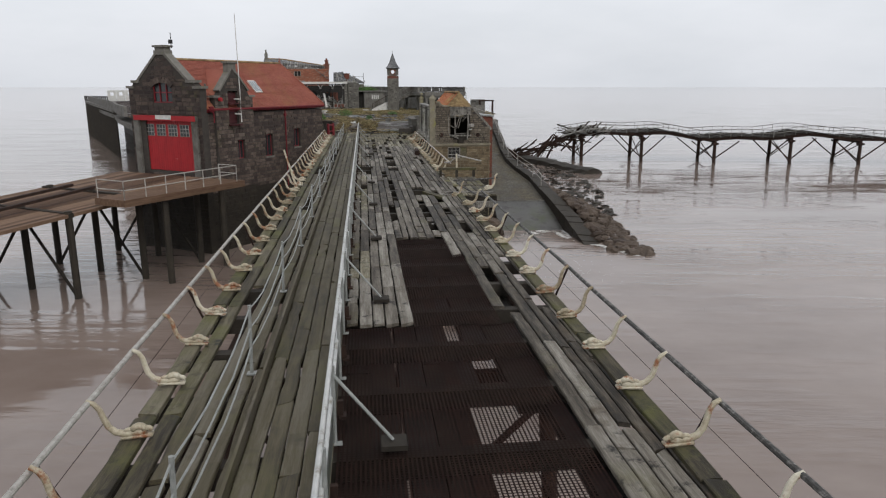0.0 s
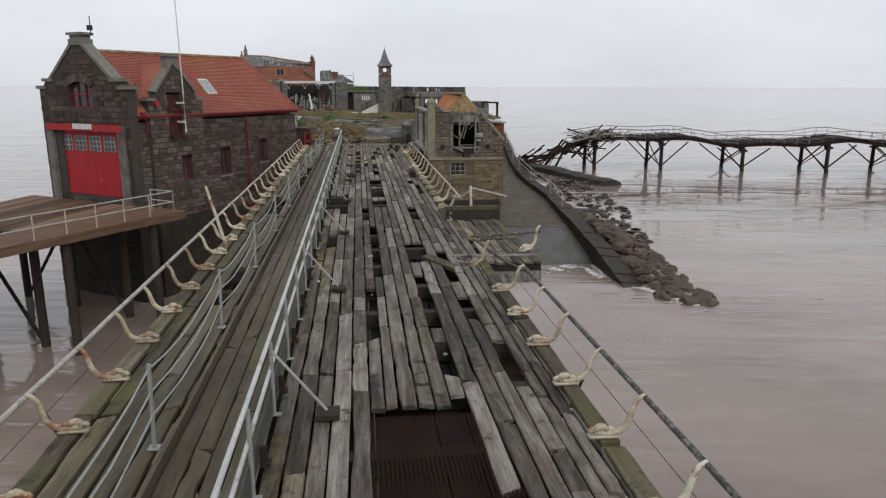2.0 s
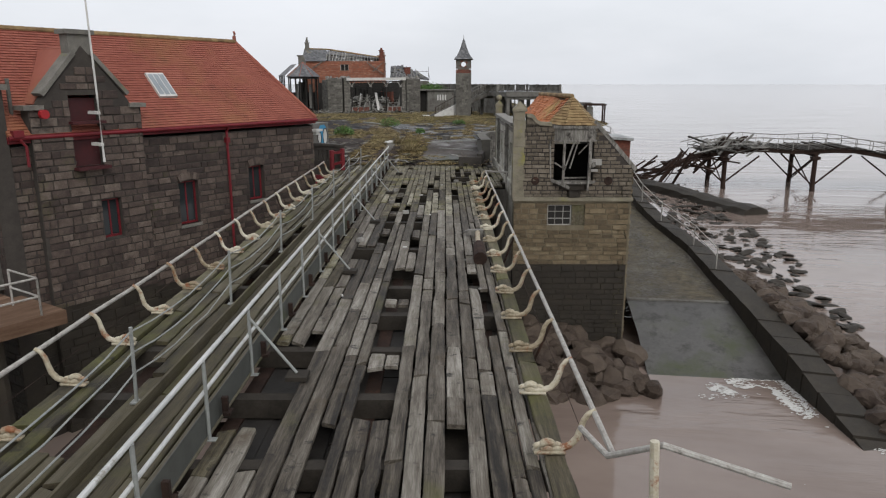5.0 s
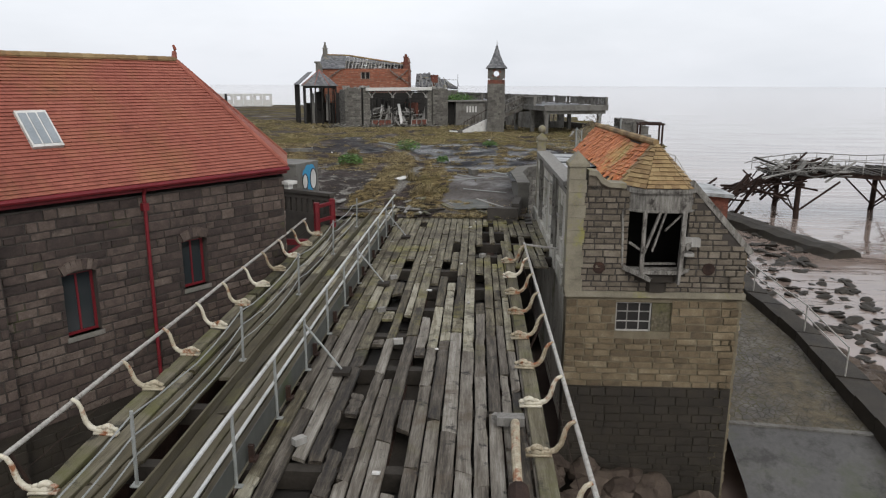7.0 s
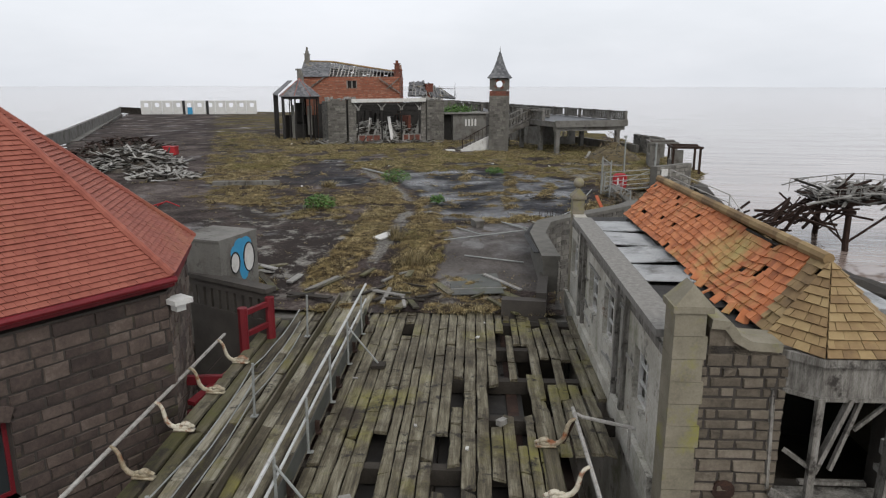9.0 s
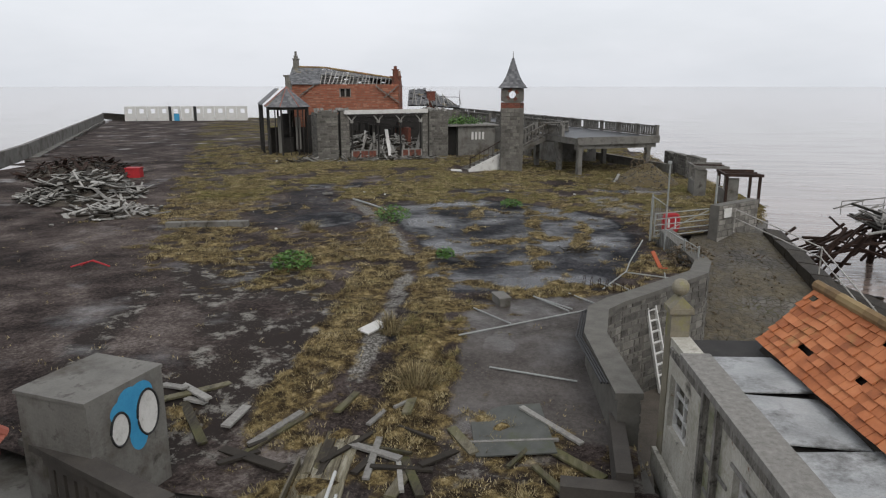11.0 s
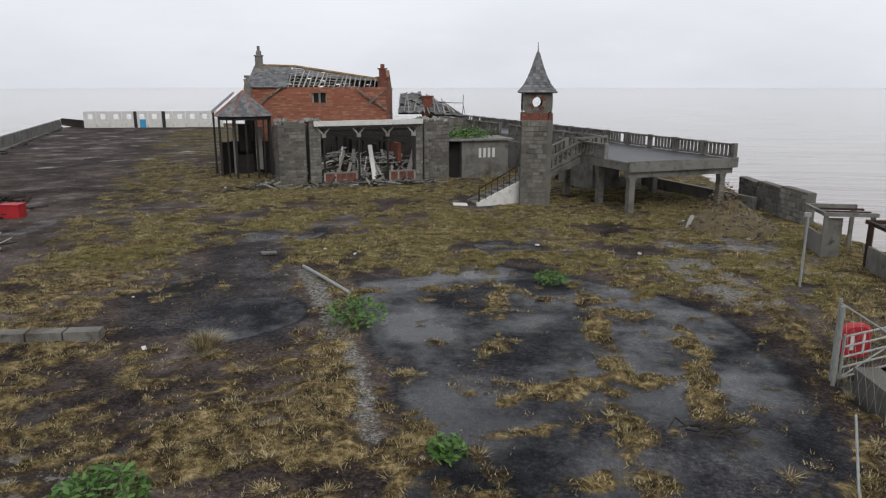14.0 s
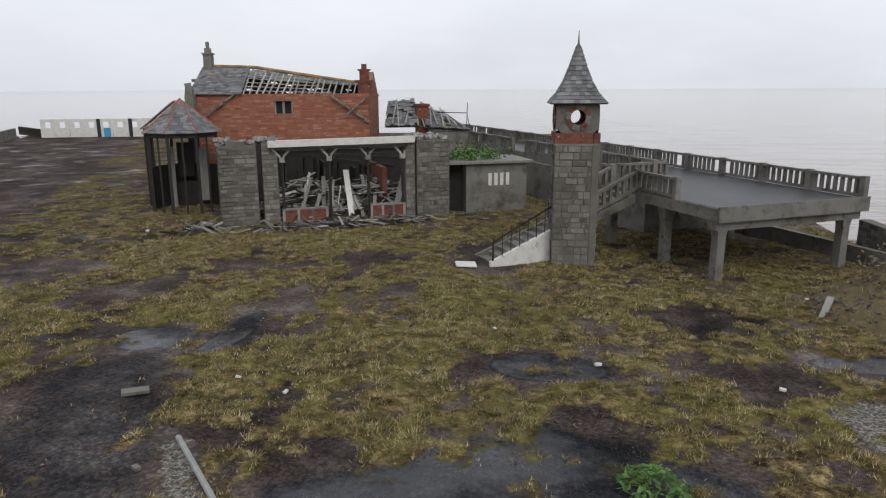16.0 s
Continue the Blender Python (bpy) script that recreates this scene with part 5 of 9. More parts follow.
tile_roof(rs, (-0.5, 15.75, EAVE), (-ex, 13.4, EAVE), (0, RY, RIDGE), (-0.01, RY + 0.02, RIDGE), 0.118, 0.17, 7)
part("roof_tiles", rs, M_CLAY, house, "red clay tile courses", "stuff")
sheath = Soup()
sheath.sheet([(ex, 0.5, EAVE - 0.01), (ex, 13.4, EAVE - 0.01), (0, RY, RIDGE - 0.01), (0, 0.5, RIDGE - 0.01)], 0.06)
sheath.sheet([(-ex, 13.4, EAVE - 0.01), (-ex, 0.5, EAVE - 0.01), (0, 0.5, RIDGE - 0.01), (0, RY, RIDGE - 0.01)], 0.06)
sheath.sheet([(ex, 13.4, EAVE - 0.01), (0.4, 15.75, EAVE - 0.01), (0, RY, RIDGE - 0.01)], 0.06)
sheath.sheet([(0.4, 15.75, EAVE - 0.01), (-0.5, 15.75, EAVE - 0.01), (0, RY, RIDGE - 0.01)], 0.06)
sheath.sheet([(-0.5, 15.75, EAVE - 0.01), (-ex, 13.4, EAVE - 0.01), (0, RY, RIDGE - 0.01)], 0.06)
part("roof_boarding", sheath, M_CLAY, house)


def capping(soup, p, q, n, r=0.1):
    p, q = Vector(p), Vector(q)
    for i in range(n):
        a, b = p.lerp(q, i / n), p.lerp(q, (i + 1.08) / n)
        soup.tube([a, b], r, 8, 1.12)


cap = Soup()
capping(cap, (0, 0.6, RIDGE + 0.0), (0, RY, RIDGE + 0.0), 34)
part("ridge_tiles", cap, M_LICH, house, "lichened ridge tiles", "stuff")
cap = Soup()
for e in ((ex, 13.4), (0.4, 15.75), (-0.5, 15.75), (-ex, 13.4)):
    capping(cap, (e[0], e[1], EAVE + 0.03), (0, RY, RIDGE + 0.02), 40, 0.075)
part("hip_tiles", cap, M_CLAY, house, kind="stuff")
part("finial", Soup().tube([(0, RY, RIDGE), (0, RY + 0.02, RIDGE + 0.25), (0, RY + 0.06, RIDGE + 0.32), (0, RY, RIDGE + 0.45)], 0.09, 8, 0.4), M_CLAY, house)
fas = Soup().box(2.9, 0.5, EAVE - 0.22, 3.0, 13.45, EAVE - 0.02).tube([(3.09, 0.5, EAVE - 0.06), (3.09, 13.45, EAVE - 0.06)], 0.07, 8)
fas.beam((2.95, 13.45, EAVE - 0.12), (0.38, 15.62, EAVE - 0.12), 0.1, 0.2)
part("gutter", fas, M_DRED, house, "dark red gutter and fascia")
part("downpipe", Soup().tube([(3.08, 8.55, EAVE - 0.1), (2.95, 8.55, EAVE - 0.3), (2.93, 8.55, 3.2)], 0.05, 8).box(2.86, 8.47, 8.6, 3.02, 8.63, 8.8), M_DRED, house, "dark red downpipe")
sk = Matrix.Translation((1.75, 6.65, RIDGE - 1.75 * (RIDGE - EAVE) / ex + 0.0)) @ pose(0, 0, 0, 0, math.degrees(math.atan2(RIDGE - EAVE, ex)), 0)
sky = part("skylight", Soup().mbox(sk @ Matrix.Translation((0, 0, 0.05)), 1.15, 0.74, 0.12), M_WHITE, house, "grey framed rooflight")
sg = Soup()
for i in range(3):
    sg.mbox(sk @ Matrix.Translation((0, -0.23 + 0.23 * i, 0.115)), 0.98, 0.19, 0.01)
# pale blue-grey base colour paints the sky's reflection into the panes
part("rooflight_pane", sg, surface("sky_sheen_glass", [(0.3, (0.20, 0.23, 0.25)), (0.7, (0.34, 0.37, 0.39))], 1.5, rough=(0.15, 0.35), bump=0), sky)


# side gable towards the pier
def dormer_top(x):
    d = abs(x - 1.85)
    if d > 1.45:
        return 10.1
    return 12.0 - d * 1.18 if d < 1.5 else 10.1


dm = Matrix.Translation((3.08, 1.15, 0)) @ pose(0, 0, 0, 0, 0, 90)
stone_wall("wall_dormer", house, 3.7, 12.0, [(1.25, 8.25, 2.2, 10.5), (1.95, 5.78, 2.65, 7.1)], M_STONE1, M_MORTAR1, 0.45, 3.8, 0.24, 0.45, 31, top=dormer_top, m=dm)
# dormer wall's foot, dark with weed and with painted shade
stone_wall("wall_dormer_base", house, 3.7, 3.8, [], M_DARKW, M_DARKW, 0.45, LBASE, 0.28, 0.5, 32, m=dm)
dc = Soup()
for sgn in (-1, 1):
    dc.mbox(dm @ pose(1.85 + sgn * 0.85, 0.2, 11.15, 0, sgn * 48, 0), 1.7, 0.55, 0.13)
    dc.mbox(dm @ pose(1.85 + sgn * 1.72, 0.2, 10.14, 0, 0, 0), 0.6, 0.6, 0.14)
part("dormer_coping", dc, M_GREYSTONE, house)
part("dormer_stack", Soup().mbox(dm @ pose(1.85, 0.25, 12.0), 0.75, 0.45, 0.75).mbox(dm @ pose(1.85, 0.25, 12.42), 0.95, 0.6, 0.14), M_GREYSTONE, house)
drf = Soup()
for sgn in (-1, 1):
    q = [dm @ Vector(p) for p in ((1.85 + sgn * 1.5, 0.4, 10.25), (1.85 + sgn * 1.5, 1.6, 10.25), (1.85, 3.0, 12.0), (1.85, 0.4, 12.0))]
    drf.sheet(q if sgn > 0 else q[::-1], 0.07)
part("dormer_roof", drf, M_CLAY, house)
dd = Soup().mbox(dm @ pose(1.72, 0.22, 9.3), 0.95, 0.06, 2.2)
M_LOFT = surface("blackened_red_paint", [(0.3, (0.03, 0.008, 0.009)), (0.7, (0.085, 0.014, 0.016))], 2, rough=(0.5, 0.8), bump=0.2)
part("loft_door", dd, M_LOFT, house, "dark red loft door")
part("loft_sill", Soup().mbox(dm @ pose(1.72, -0.1, 8.2), 1.1, 0.4, 0.1), M_LOFT, house)
part("loft_shelf", Soup().mbox(dm @ pose(1.72, -0.1, 9.65), 1.1, 0.35, 0.08), M_LOFT, house)
window_unit(house, dm @ Matrix.Translation((1.95, 0, 5.78)), 0.7, 1.32, M_DRED, 2, 1)
# same near-black sheet for the shade behind the dormer window
part("reveal", Soup().mbox(dm @ pose(2.3, 0.36, 6.44), 0.7, 0.04, 1.32), M_UNLIT, house)
part("alarm_lamp", Soup().tube([(3.2, 1.5, 9.95), (3.28, 1.5, 9.95), (3.36, 1.5, 9.95)], 0.14, 10), M_RED, house)
part("rain_head", Soup().box(3.0, 0.6, 9.3, 3.2, 0.9, 9.5).tube([(3.12, 0.75, 9.3), (3.12, 0.95, 9.0), (3.12, 0.95, 8.4)], 0.045, 8), M_DRED, house, "red rainwater head and pipes")
part("vent_pipe", Soup().tube([(2.5, 0.95, 9.6), (2.5, 0.95, 11.0)], 0.06, 8), M_CONC, house)
part("mast", Soup().tube([(3.6, 3.05, 8.4), (3.6, 3.05, 10.5), (3.6, 3.0, 15.6)], 0.045, 8, 0.5), M_WHITE, house, "slim white flagpole")
for z_ in (9.9, 8.9):
    part("mast_bracket", Soup().box(3.05, 3.0, z_, 3.6, 3.1, z_ + 0.1), M_WHITE, house)
part("aerial", Soup().tube([(0.3, 0.4, 13.3), (0.3, 0.4, 14.3)], 0.025, 6).box(0.15, 0.3, 13.6, 0.35, 0.5, 13.85), M_BLACK, house)
part("corner_lamp", Soup().box(2.75, 13.35, 8.75, 3.15, 13.75, 8.85).box(2.85, 13.45, 8.6, 3.05, 13.65, 8.75), M_WHITE, house)

# slip deck in front of the boat doors
slip = thing("slip_platform", LB, "brown boarded lifeboat slip platform on dark piles", "platform", kind="structure")
s = Soup()
n = 26
for i in range(n):
    x0 = -4.6 + i * 0.34
    s.box(x0, -30, 4.72, x0 + 0.325, -0.6, 4.9)
s.v = [(x, y, z + (min(0.0, y + 7) * 0.085)) for x, y, z in s.v]
M_SLIPW = surface("brown_slip_timber", [(0.3, (0.055, 0.030, 0.019)), (0.5, (0.125, 0.075, 0.048)), (0.75, (0.22, 0.145, 0.10))], 1.5, (4, 0.5, 4), rough=(0.6, 0.9), bump=0.4, island=0.4, gloss=0.12)
part("boarding", s, M_SLIPW, slip, "", "stuff")
part("apron", Soup().box(4.24, -9.5, 4.5, 6.6, -0.3, 4.88), M_SLIPW, slip)
for x0 in (-1.2, 0.8):
    part("keelway", Soup().add([(x0, -30, 2.9), (x0 + 0.25, -30, 2.9), (x0 + 0.25, -7, 4.86), (x0, -7, 4.86), (x0, -30, 3.07), (x0 + 0.25, -30, 3.07), (x0 + 0.25, -7, 5.02), (x0, -7, 5.02)], BOXF), M_RUST, slip)
for yy in (-2, -6.5, -11, -16, -22, -28):
    for xx in (-4.0, 0, 4.0) + ((6.2,) if yy > -10 else ()):
        zt = 4.7 + min(0.0, yy + 7) * 0.085
        part("pile", Soup().tube([(xx, yy, -5), (xx, yy, zt)], 0.2, 10), M_DARKW, slip)
    zt = 4.6 + min(0.0, yy + 7) * 0.085
    part("pile_brace", Soup().beam((-4, yy, -0.5), (0, yy, zt - 0.5), 0.12, 0.12).beam((4, yy, -0.5), (0, yy, zt - 0.5), 0.12, 0.12).box(-4.6, yy - 0.15, zt - 0.25, 4.24, yy + 0.15, zt - 0.0), M_BEAM, slip)
srail = thing("slip_railing", LB, "white tubular railing round the slip platform", "railing")
corner = [(4.4, -9.4), (6.5, -9.4), (6.5, -0.9), (5.0, -0.9)]
for z in (5.9, 5.4):
    part("rail", Soup().tube([(px, py, z) for px, py in corner], 0.03, 8), M_RAILW, srail)
for (xa, ya), (xb, yb) in zip(corner, corner[1:]):
    cnt = max(1, round(math.dist((xa, ya), (xb, yb)) / 1.4))
    for i in range(cnt + 1):
        px, py = xa + (xb - xa) * i / cnt, ya + (yb - ya) * i / cnt
        part("post", Soup().tube([(px, py, 4.7), (px, py, 5.9)], 0.03, 8), M_RAILW, srail)

# ---- stone kiosk house beside the pier ----
KH = PIER @ pose(4.95, 57.45, 0)
kiosk = thing("kiosk_house", KH, "ruined buff stone pier house with a collapsing orange tiled roof", "house")
KW, KL = 4.85, 11.1
M_SHEET = surface("weathered_sheet", [(0.3, (0.17, 0.18, 0.18)), (0.5, (0.34, 0.35, 0.35)), (0.7, (0.52, 0.53, 0.53))], 1.3, rough=(0.3, 0.6), bump=0.3, stain=[((0.05, 0.05, 0.045), 1.6, (0.5, 0.68))])
STR = 6.15


def kiosk_top(x):
    if x < 3.2:
        return 9.24
    return 9.3 - (x - 3.25) * 1.1


stone_wall("wall_front_lower", kiosk, KW - 0.05, STR, [(1.4, 5.08, 2.95, 5.95)], M_STONE2, M_MORTAR2, 0.5, 3.4, 0.2, 0.42, 41, pieces=150, near=(1.5, 6.0))
stone_wall("wall_front_base", kiosk, KW - 0.05, 3.4, [], M_DARKW, M_DARKW, 0.5, -4, 0.22, 0.45, 42)
stone_wall("wall_front_upper", kiosk, KW, 9.3, [(1.6, 6.85, 3.2, 9.1)], M_STONE4, M_MORTAR1, 0.5, STR + 0.12, 0.17, 0.34, 43, top=kiosk_top, pieces=150, near=(1.5, 9))
KD = Matrix.Translation((0, KL, 0)) @ pose(0, 0, 0, 0, 0, -90)
part("string_course", Soup().box(-0.06, -0.09, STR - 0.04, KW + 0.06, 0.3, STR + 0.12), M_QUOIN, kiosk)
rr_ = random.Random(3)
for i in range(9):
    part("lath", Soup().mbox(KD @ pose(rr_.uniform(0.8, KL - 1.2), -0.02, rr_.uniform(7.0, 8.9), 0, rr_.uniform(-8, 8), 0), rr_.uniform(0.5, 1.6), 0.025, 0.06), M_GREYWOOD, kiosk)
zq = STR + 0.12
for i in range(10):
    hq = (9.75 - STR - 0.12) / 10
    part("quoin", Soup().box(-0.08, -0.07 - 0.004 * (i % 2), zq, 0.40 - 0.04 * (i % 2), 0.42, zq + hq - 0.008), M_QUOIN, kiosk)
    zq += hq
cyma = [(0.45, 9.62), (0.68, 9.6), (0.80, 9.42), (1.0, 9.3), (1.45, 9.27)]
for (xa, za), (xb, zb) in zip(cyma, cyma[1:]):
    part("curved_coping", Soup().beam((xa - 0.01, 0.22, za - 0.03), (xb + 0.01, 0.22, zb - 0.03), 0.6, 0.13), M_QUOIN, kiosk)
    part("coping_fill", Soup().add([(xa, 0, 9.1), (xb, 0, 9.1), (xb, 0.45, 9.1), (xa, 0.45, 9.1), (xa, 0, za - 0.06), (xb, 0, zb - 0.06), (xb, 0.45, zb - 0.06), (xa, 0.45, za - 0.06)], BOXF), M_STONE4, kiosk)
part("corner_cap", Soup().box(-0.12, -0.11, 9.75, 0.45, 0.47, 9.85).add([(-0.1, -0.1, 9.85), (0.44, -0.1, 9.85), (0.44, 0.46, 9.85), (-0.1, 0.46, 9.85), (0.17, 0.0, 10.15), (0.17, 0.36, 10.15)], [(0, 1, 4), (1, 2, 5, 4), (2, 3, 5), (3, 0, 4, 5), (3, 2, 1, 0)]), M_QUOIN, kiosk, "mossy stone corner cap")
KR = Matrix.Translation((KW, 0, 0)) @ pose(0, 0, 0, 0, 0, 90)
stone_wall("wall_sea_side", kiosk, KL, 7.45, [], M_STONE2, M_MORTAR2, 0.5, -4, 0.2, 0.42, 44, m=KR)
# rendered wall along the deck, with door and windows; x runs away from the sea end
kd_holes = [(KL - 10.6, 7.45, KL - 9.5, 8.5), (KL - 7.4, 7.4, KL - 6.25, 8.5), (KL - 5.45, 7.4, KL - 4.35, 8.55), (KL - 3.7, 6.5, KL - 3.05, 8.9), (KL - 2.4, 7.3, KL - 1.4, 8.35)]
stone_wall("wall_deck_side", kiosk, KL - 0.55, 9.15, kd_holes, M_RENDER, M_RENDER, 0.35, 2.0, 2.4, 6.0, 45, m=KD, proud=0.004)
for (x0, z0, x1, z1) in kd_holes:
    if z0 > 6.6:
        window_unit(kiosk, KD @ Matrix.Translation((x0, 0, z0)), x1 - x0, z1 - z0, M_WHITE, 2, 3, None, 0.045, 0.1)
    # a near-black sheet behind each opening paints the dark of the room
    part("reveal", Soup().mbox(KD @ pose((x0 + x1) / 2, 0.6, (z0 + z1) / 2), x1 - x0 + 0.4, 0.04, z1 - z0 + 0.3), M_UNLIT, kiosk)
for y_ in (3.0, 3.75, 8.0, 8.6):
    part("wall_post", Soup().mbox(KD @ pose(KL - y_, -0.05, 7.9), 0.1, 0.1, 2.6), M_ROTW, kiosk, "dark rotten timber post")
for y_, w_ in ((5.6, 4.9), (9.6, 2.0), (1.6, 2.2)):
    part("wall_batten", Soup().mbox(KD @ pose(KL - y_, -0.03, 8.95), w_, 0.05, 0.14), M_ROTW, kiosk, "rotten grey batten")
part("plinth", Soup().mbox(KD @ pose(KL / 2 - 0.3, -0.06, 6.5), KL - 0.6, 0.1, 0.5), M_RENDER, kiosk, "mossy render plinth")
part("wall_head", Soup().mbox(KD @ pose(KL / 2 + 0.4, 0.1, 9.2), KL - 2.0, 0.5, 0.12), M_GREYWOOD, kiosk, "rotten timber wall head")
stone_wall("wall_rear", kiosk, KW, 7.4, [], M_STONE2, M_MORTAR2, 0.45, 2, 0.24, 0.5, 46, m=Matrix.Translation((KW, KL, 0)) @ pose(0, 0, 0, 0, 0, 180))
part("lean_to_roof", Soup().add([(KW - 0.2, 4.6, 8.3), (KW + 1.2, 4.6, 8.2), (KW + 1.2, 7.2, 8.2), (KW - 0.2, 7.2, 8.3), (KW - 0.2, 4.6, 8.42), (KW + 1.2, 4.6, 8.32), (KW + 1.2, 7.2, 8.32), (KW - 0.2, 7.2, 8.42)], BOXF), M_SHEET, kiosk, "grey sheet roof of the sea-side closet")
part("lean_to_wall", Soup().box(KW, 4.8, 2.0, KW + 1.1, 7.1, 8.2), M_BRICKD, kiosk, "rusty closet wall")
part("rear_pillar", Soup().box(-0.02, KL - 0.34, 6.0, 0.32, KL, 9.6).box(-0.07, KL - 0.39, 9.6, 0.37, KL + 0.05, 9.70).add([(-0.06, KL - 0.38, 9.7), (0.36, KL - 0.38, 9.7), (0.36, KL + 0.04, 9.7), (-0.06, KL + 0.04, 9.7), (0.15, KL - 0.36, 9.92), (0.15, KL + 0.02, 9.92)], [(0, 1, 4), (1, 2, 5, 4), (2, 3, 5), (3, 0, 4, 5), (3, 2, 1, 0)]), M_QUOIN, kiosk, "pale stone corner pillar")
ball = bmesh.new()
bmesh.ops.create_uvsphere(ball, u_segments=14, v_segments=9, radius=0.16)
bs_ = Soup().add([(v.co.x + 0.15, v.co.y + KL - 0.17, v.co.z + 10.06) for v in ball.verts], [tuple(v.index for v in f.verts) for f in ball.faces])
ball.free()
part("ball_finial", bs_, M_QUOIN, kiosk, "lichened stone ball")
part("upper_floor", Soup().box(0.4, 0.4, 6.2, KW - 0.4, KL - 0.4, 6.3), M_BEAM, kiosk)
# flat felt roof strip and the tiled slope
part("flat_roof", Soup().box(0.2, 0.5, 8.95, 1.7, KL - 0.2, 9.05), M_CHAR, kiosk, "sagging pale roof sheets")
for i in range(6):
    part("roof_sheet", Soup().mbox(pose(0.92, 1.2 + i * 1.6, 9.12, rnd.uniform(-3, 3), rnd.uniform(-4, 4), rnd.uniform(-3, 3)), 1.2, 1.5, 0.02), M_CHAR if i in (0, 1) else M_SHEET, kiosk)


def sag(p):
    x, y, z = p
    return Vector((x, y, z - 0.16 * math.exp(-((y - 3.4) / 1.6) ** 2) * math.sin(math.pi * min(1, max(0, (x - 1.2) / 1.6))) + 0.05 * noise.noise(Vector((x * 1.3, y * 1.3, 4)))))


RID0, RID1 = (2.38, 0.75, 10.3), (2.34, 10.4, 10.22)
kt = Soup()
tile_roof(kt, (1.43, 10.5, 9.2), (1.48, 0.9, 9.24), (RID0[0], 1.3, 10.29), RID1, 0.155, 0.2, 51, 0.024, 0.018, 0.022, sag)
part("roof_tiles", kt, M_CLAY2, kiosk, "slipped orange tiles", "stuff")
kt = Soup()
tile_roof(kt, (1.48, 0.9, 9.24), (1.5, 0.42, 9.24), RID0, (RID0[0], 1.3, 10.3), 0.155, 0.22, 56, 0.024, 0.03, 0.03, sag)
tile_roof(kt, (1.36, 0.38, 9.22), (1.92, -0.36, 9.2), (RID0[0] + 0.01, 0.74, 10.31), (RID0[0], 0.75, 10.31), 0.15, 0.2, 52, 0.024, 0.01, 0.012)
tile_roof(kt, (1.92, -0.36, 9.2), (3.04, -0.34, 9.2), (RID0[0] + 0.03, 0.74, 10.31), (RID0[0] + 0.01, 0.74, 10.31), 0.15, 0.2, 53, 0.024, 0.01, 0.012)
tile_roof(kt, (3.04, -0.34, 9.2), (3.5, 0.3, 9.1), (RID0[0] + 0.04, 0.76, 10.31), (RID0[0] + 0.03, 0.74, 10.31), 0.15, 0.2, 55, 0.024, 0.01, 0.012)
tile_roof(kt, (5.0, 0.05, 7.42), (5.0, 10.5, 7.42), RID1, RID0, 0.2, 0.26, 54, 0.026, 0.02, 0.02)
part("hip_tiles", kt, M_LICH, kiosk, "lichened brown hip tiles", "stuff")
rbd = Soup()
rbd.sheet([(1.46, 10.45, 9.04), (1.5, 0.7, 9.06), (RID0[0], 0.8, 10.12), (RID1[0], 10.4, 10.04)], 0.05)
rbd.sheet([(1.40, 0.38, 9.14), (1.93, -0.33, 9.12), (RID0[0], 0.75, 10.2)], 0.05)
rbd.sheet([(1.93, -0.33, 9.12), (3.03, -0.31, 9.12), (RID0[0], 0.75, 10.2)], 0.05)
rbd.sheet([(3.03, -0.31, 9.12), (3.45, 0.3, 9.05), (RID0[0], 0.75, 10.2)], 0.05)
rbd.sheet([(4.95, 0.08, 7.36), (4.95, 10.45, 7.36), (RID1[0], 10.4, 10.12), (RID0[0], 0.8, 10.2)], 0.05)
part("roof_boarding", rbd, M_BEAM, kiosk)
part("verge_board", Soup().beam((3.2, 0.02, 9.36), (4.98, 0.02, 7.4), 0.1, 0.16), M_ROTW, kiosk, "weathered verge board")
rc = Soup()
capping(rc, (RID0[0], 0.8, 10.34), (RID1[0], 10.4, 10.27), 24, 0.09)
part("ridge_tiles", rc, M_LICH, kiosk, kind="stuff")
for i_ in range(7):
    part("slipped_tile", Soup().mbox(pose(1.42 + rnd.uniform(-0.12, 0.12), 1.3 + i_ * 0.5, 9.22 + rnd.uniform(0, 0.06), rnd.uniform(-20, 20), rnd.uniform(-50, -20), rnd.uniform(-40, 40)), 0.24, 0.2, 0.022), M_CLAY2, kiosk)
# oriel
ORI = [(1.42, 0.1), (1.95, -0.30), (3.0, -0.30), (3.4, 0.1)]


def oriel_ring(grow, z0, z1):
    cx_ = sum(p[0] for p in ORI) / 4
    return Soup().prism([(cx_ + (px - cx_) * (1 + grow), py - grow * 0.9 if py < 0 else 0.12) for px, py in ORI], z0, z1)


bay = part("oriel", oriel_ring(0.07, 9.08, 9.2), M_ROTW, kiosk, "rotten timber oriel window without glass")
part("oriel_frieze", oriel_ring(0.0, 8.62, 9.08), M_ROTW, bay)
part("oriel_moulding", oriel_ring(0.04, 8.56, 8.62), M_ROTW, bay)
for (px, py), wd in zip(ORI, (0.1, 0.1, 0.12, 0.1)):
    part("mullion", Soup().box(px - wd / 2, py - 0.05, 6.95, px + wd / 2, py + 0.05, 8.6), M_ROTW, bay)
part("oriel_sill", oriel_ring(0.05, 6.86, 6.96), M_ROTW, bay)
part("oriel_bracket", Soup().prism([(1.85, 0.0), (2.1, -0.22), (2.85, -0.22), (3.05, 0.0)], 6.6, 6.86).prism([(2.15, 0.0), (2.25, -0.15), (2.65, -0.15), (2.75, 0.0)], 6.3, 6.6), M_DARKW, bay)
